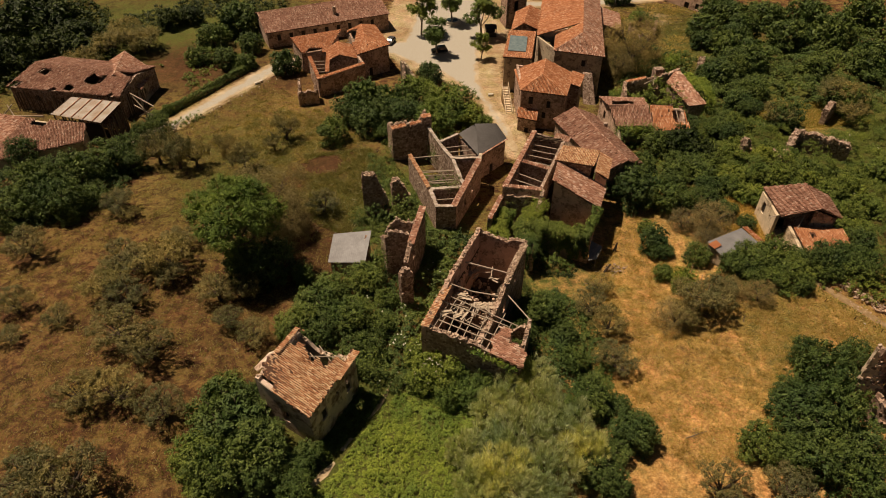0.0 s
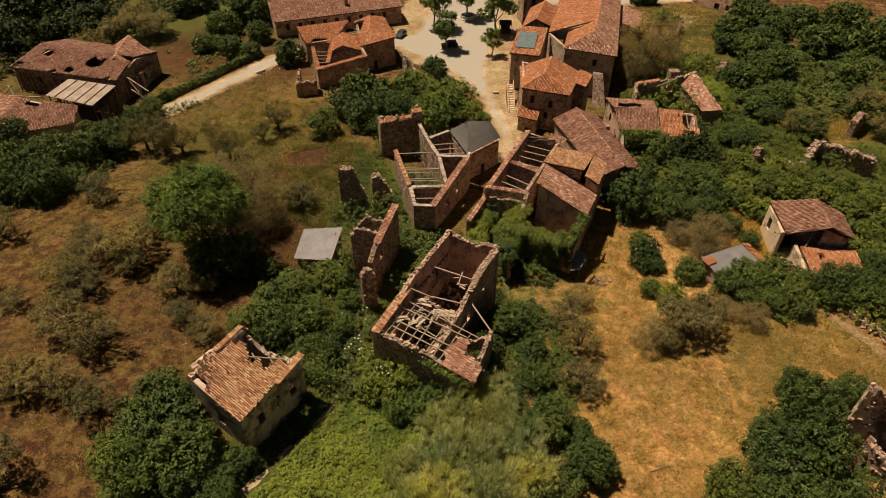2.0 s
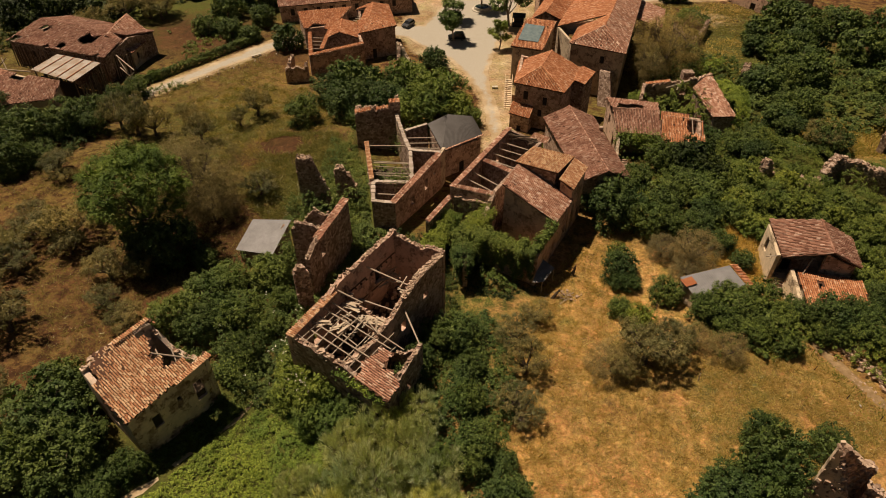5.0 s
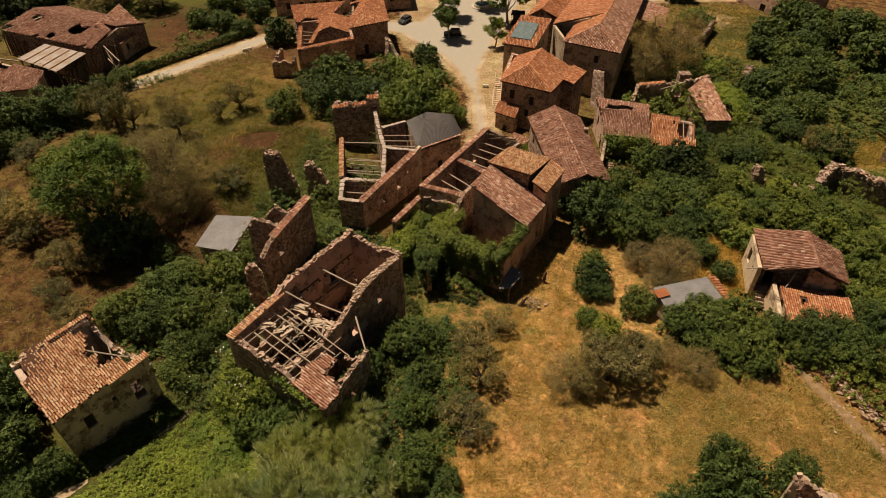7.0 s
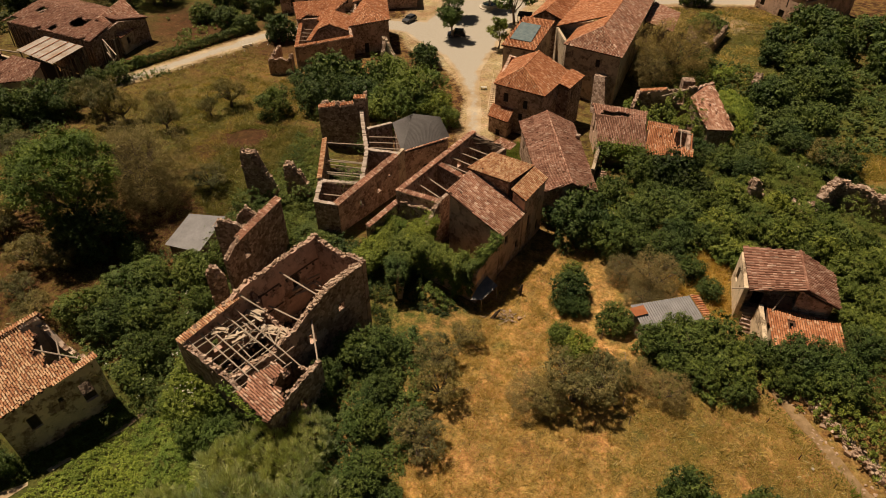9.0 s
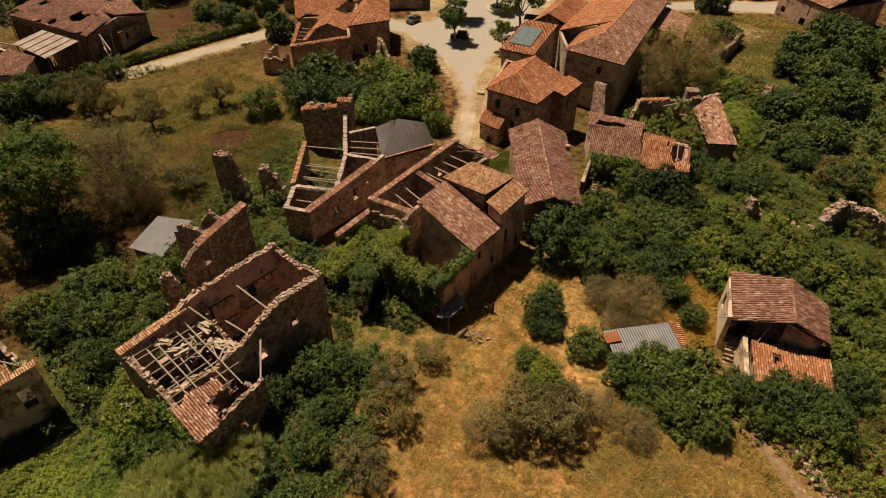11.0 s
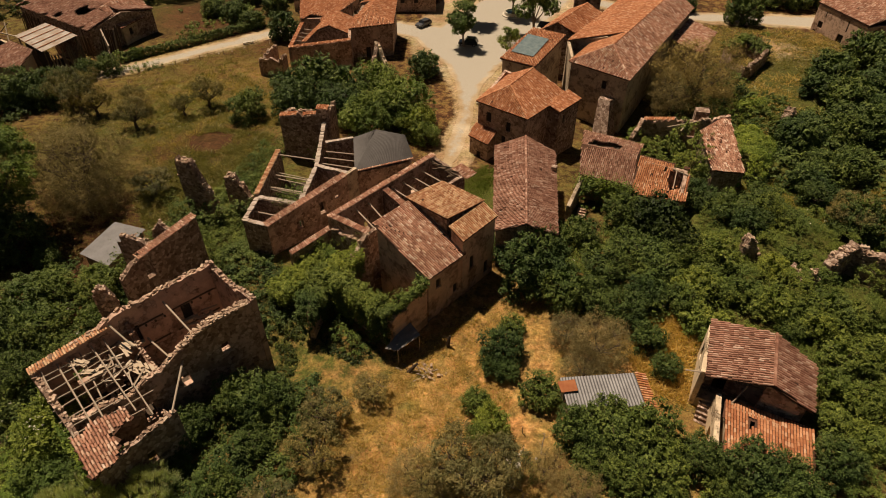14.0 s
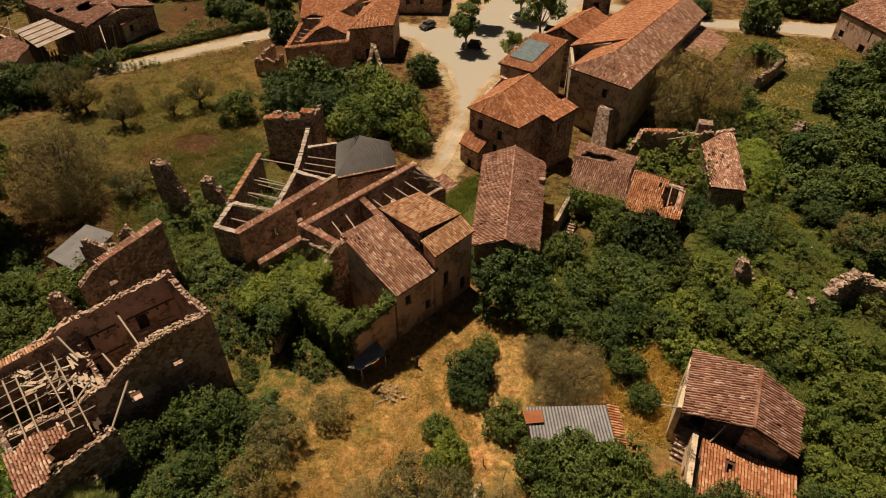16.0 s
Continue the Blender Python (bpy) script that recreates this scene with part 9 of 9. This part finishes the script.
def snag(x, y, height, lean, seed, label):
    """A dead broken trunk with a few bare branches."""
    z = gz(x, y)
    rng = random.Random(seed)
    t = thing("tree_stump", (x, y, z), label, "stump")
    s = Shape()
    a = Vector((x, y, z - 0.2))
    b = a + Vector((lean[0] * 0.5, lean[1] * 0.5, height * 0.55))
    c = a + Vector((lean[0], lean[1], height))
    s.tube(a, b, 0.27, 0.2, 8)
    s.tube(b, c, 0.2, 0.1, 8)
    part("trunk", s, DEADWOOD, t)
    for k in range(4):
        q = Shape()
        p = a.lerp(c, rng.uniform(0.15, 0.9))
        e = p + Vector((rng.uniform(-0.9, 0.9), rng.uniform(-0.9, 0.9), rng.uniform(-0.1, 0.6)))
        q.tube(p, e, 0.06, 0.02, 5)
        part("branch", q, DEADWOOD, t)


snag(27.7, 78.2, 1.9, (0.25, 0.1), 1, "blackened dead stump standing in dry grass")
snag(25.1, 73.4, 1.5, (0.9, 0.5), 2, "broken dead trunk leaning in dry grass")


def branch_on_ground(x, y, turn, length, seed):
    rng = random.Random(seed)
    t = thing("fallen_branch", (x, y, gz(x, y)), "dry grey fallen branch lying in the field", "branch")
    d = Vector((math.cos(radians(turn)), math.sin(radians(turn)), 0))
    p = Vector((x, y, gz(x, y) + 0.1)) - d * length / 2
    s = Shape()
    for k in range(4):
        q = p + d * length / 4 + Vector((rng.uniform(-0.12, 0.12), rng.uniform(-0.12, 0.12), 0))
        q.z = gz(q.x, q.y) + 0.1
        s.tube(p, q, 0.08 - 0.015 * k, 0.065 - 0.015 * k, 5)
        w = Shape()
        w.tube(q, q + Vector((rng.uniform(-0.8, 0.8), rng.uniform(-0.8, 0.8), 0.3)), 0.03, 0.01, 4)
        part("twig", w, BARK_PALE, t)
        p = q
    part("limb", s, BARK_PALE, t)


for x, y, a, n in ((29.4, 43.0, 20, 2.6), (40.0, 63.8, -10, 2.2), (24.4, 80.4, 60, 2.0), (41.0, 69.4, 100, 2.4), (22.6, 70.6, 5, 2.4)):
    branch_on_ground(x, y, a, n, int(x))


def fence_post(x, y, tall, seed, mat=None, group="fence posts"):
    rng = random.Random(seed)
    s = Shape()
    z = gz(x, y)
    s.tube((x, y, z - 0.3), (x + rng.uniform(-0.1, 0.1), y + rng.uniform(-0.1, 0.1), z + tall), 0.06, 0.045, 6)
    return lone("fence_post", s, mat or WOOD, "weathered wooden fence post standing in grass", "fence post", group)


for k in range(9):
    fence_post(lerp(-55.0, -33.0, k / 8), lerp(116.4, 148.6, k / 8) - 0.4, 1.1, k, group="fence posts along the lane")
for k, (x, y) in enumerate(((57.5, 61.0), (60.4, 58.9), (55.0, 64.6), (63.2, 55.4))):
    fence_post(x, y, 0.8, 50 + k, DEADWOOD, "fence posts along the sunken track")
boulder(58.7, 60.3, 0.22, 61, PALE_STONE, "white stone at the field's edge")
for k in range(60):
    t = rng.random()
    boulder(lerp(57.4, 66.4, t) + rng.gauss(0, 0.5), lerp(69.2, 56.2, t) + rng.gauss(0, 0.4), rng.uniform(0.07, 0.2), 100 + k, RUBBLE, "loose pale stone on a sunken track", group="stones on the sunken track")
for k in range(7):
    fence_post(lerp(37.6, 41.6, k / 6), lerp(74.6, 60.6, k / 6), 1.2, 30 + k, group="fence posts below the shed")


def sprig(name, at, r, n, mat, label, seed, leaf=0.12):
    """A small plant that has rooted on masonry."""
    rng = np.random.default_rng(seed)
    u = rng.normal(0, 1, (n, 3)) * np.array(r) * 0.5 + np.array(at)
    v, f = leaf_cloud(u, np.tile((0.0, 0.0, 0.8), (n, 1)), leaf, rng, 0.6, 0.55)
    return lone(name, (v, f), mat, label, "plant", kind="stuff")


for k in range(7):
    t = k / 6
    sprig("wall_plant", (lerp(3.4, 8.0, t), lerp(50.9, 48.9, t), lerp(9.9, 9.1, t)), (0.8, 0.35, 0.5), 90, LEAF_NETTLE, "yellow-green plants rooted along the broken eaves", k)
sprig("wall_plant", (-13.6, 51.0, 8.2), (1.6, 1.2, 1.6), 420, LEAF_SCRUB, "bush growing inside the roofless room", 21)
sprig("wall_plant", (-9.6, 52.2, 6.2), (2.2, 1.6, 3.4), 700, LEAF_DARK, "creeper climbing the broken gable wall", 22)
sprig("wall_plant", (1.4, 88.4, 9.6), (1.6, 2.6, 1.0), 300, LEAF_SCRUB, "weeds growing between bare joists", 23)
sprig("wall_plant", (-14.6, 84.2, 6.0), (1.6, 1.2, 2.2), 380, LEAF_SCRUB, "ivy at the foot of a wall stub", 24)
curtain((50.2, 166.0), (54.0, 173.2), (7.2, 7.6), 2.4, 1.1, LEAF_GREEN, "ivy riding on a low square ruin", 11, 0.18, 7.0)
curtain((54.0, 173.2), (58.2, 167.8), (7.6, 7.2), 2.8, 1.1, LEAF_MID, "dark ivy hanging over a ruin wall", 12, 0.18, 7.0)
thicket("bushes", [(51.6, 155.4, 2.2, 3.2), (49.2, 158.6, 2.0, 2.6), (54.4, 152.0, 1.8, 2.0), (52.6, 150.0, 1.6, 1.8)], LEAF_DARK, "dark green bushes before a square ruin", 0.17, 1.2, 52, 0.55, 20, 0.4)
thicket("creeper", [(55.2, 145.4, 2.6, 3.0), (57.0, 148.4, 2.0, 2.2), (53.4, 143.2, 2.0, 2.4)], LEAF_NETTLE, "bright creeper on buried walls", 0.15, 1.6, 53, 0.55, 20, 0.36)
sprig("wall_plant", (29.6, 113.4, 4.6), (1.2, 1.2, 1.4), 200, LEAF_GREEN, "small climbing plant on a house corner", 26)


ROOM = [(-2.0, 87.2), (2.4, 88.0), (1.0, 94.4), (-0.8, 97.6), (-5.2, 96.0)]
thicket("undergrowth", scatter(ROOM, 26, 0.7, 1.4, 51, flat=1.5), LEAF_MID, "weeds and brambles filling a roofless room", 0.13, 1.0, 51)
JOISTS = thing("fallen_timbers", (-1.5, 91, 7.4), "cluster of grey fallen joists wedged between walls", "timber")
for k in (0, 2, 3, 6, 7):
    s = Shape()
    y = 88.6 + k * 0.75 + 0.2 * (k % 2)
    s.tube((-3.6 - 0.25 * k, y, 7.6 + 0.3 * (k % 3)), (2.3 - 0.1 * k, y + 0.5, 7.5 + 0.35 * (k % 2)), 0.075, 0.065)
    part("joist", s, WOOD, JOISTS)

for k, (x, y, z, rx, rz) in enumerate(((-6.5, 106.4, 7.4, 2.6, 2.4), (-1.2, 101.2, 7.0, 1.6, 2.4), (-10.2, 103.2, 6.4, 1.2, 2.6), (-3.4, 78.0, 7.6, 0.9, 3.4), (-8.6, 73.4, 8.0, 1.8, 2.4), (-9.6, 70.4, 8.4, 1.2, 2.6))):
    sprig("ivy_clump", (x, y, z), (rx, rx, rz), 420, LEAF_SCRUB if k % 2 else LEAF_MID, "ivy growing up a ruined stone wall", 70 + k, 0.13)
for k in range(7):
    sprig("vine", (34.9 + k * 1.05, 110.0, 6.6 - 0.3 * (k % 2)), (1.1, 0.8, 1.7), 420, LEAF_NETTLE if k % 2 else LEAF_GREEN, "bright vine along the eaves of a house", 90 + k, 0.14)
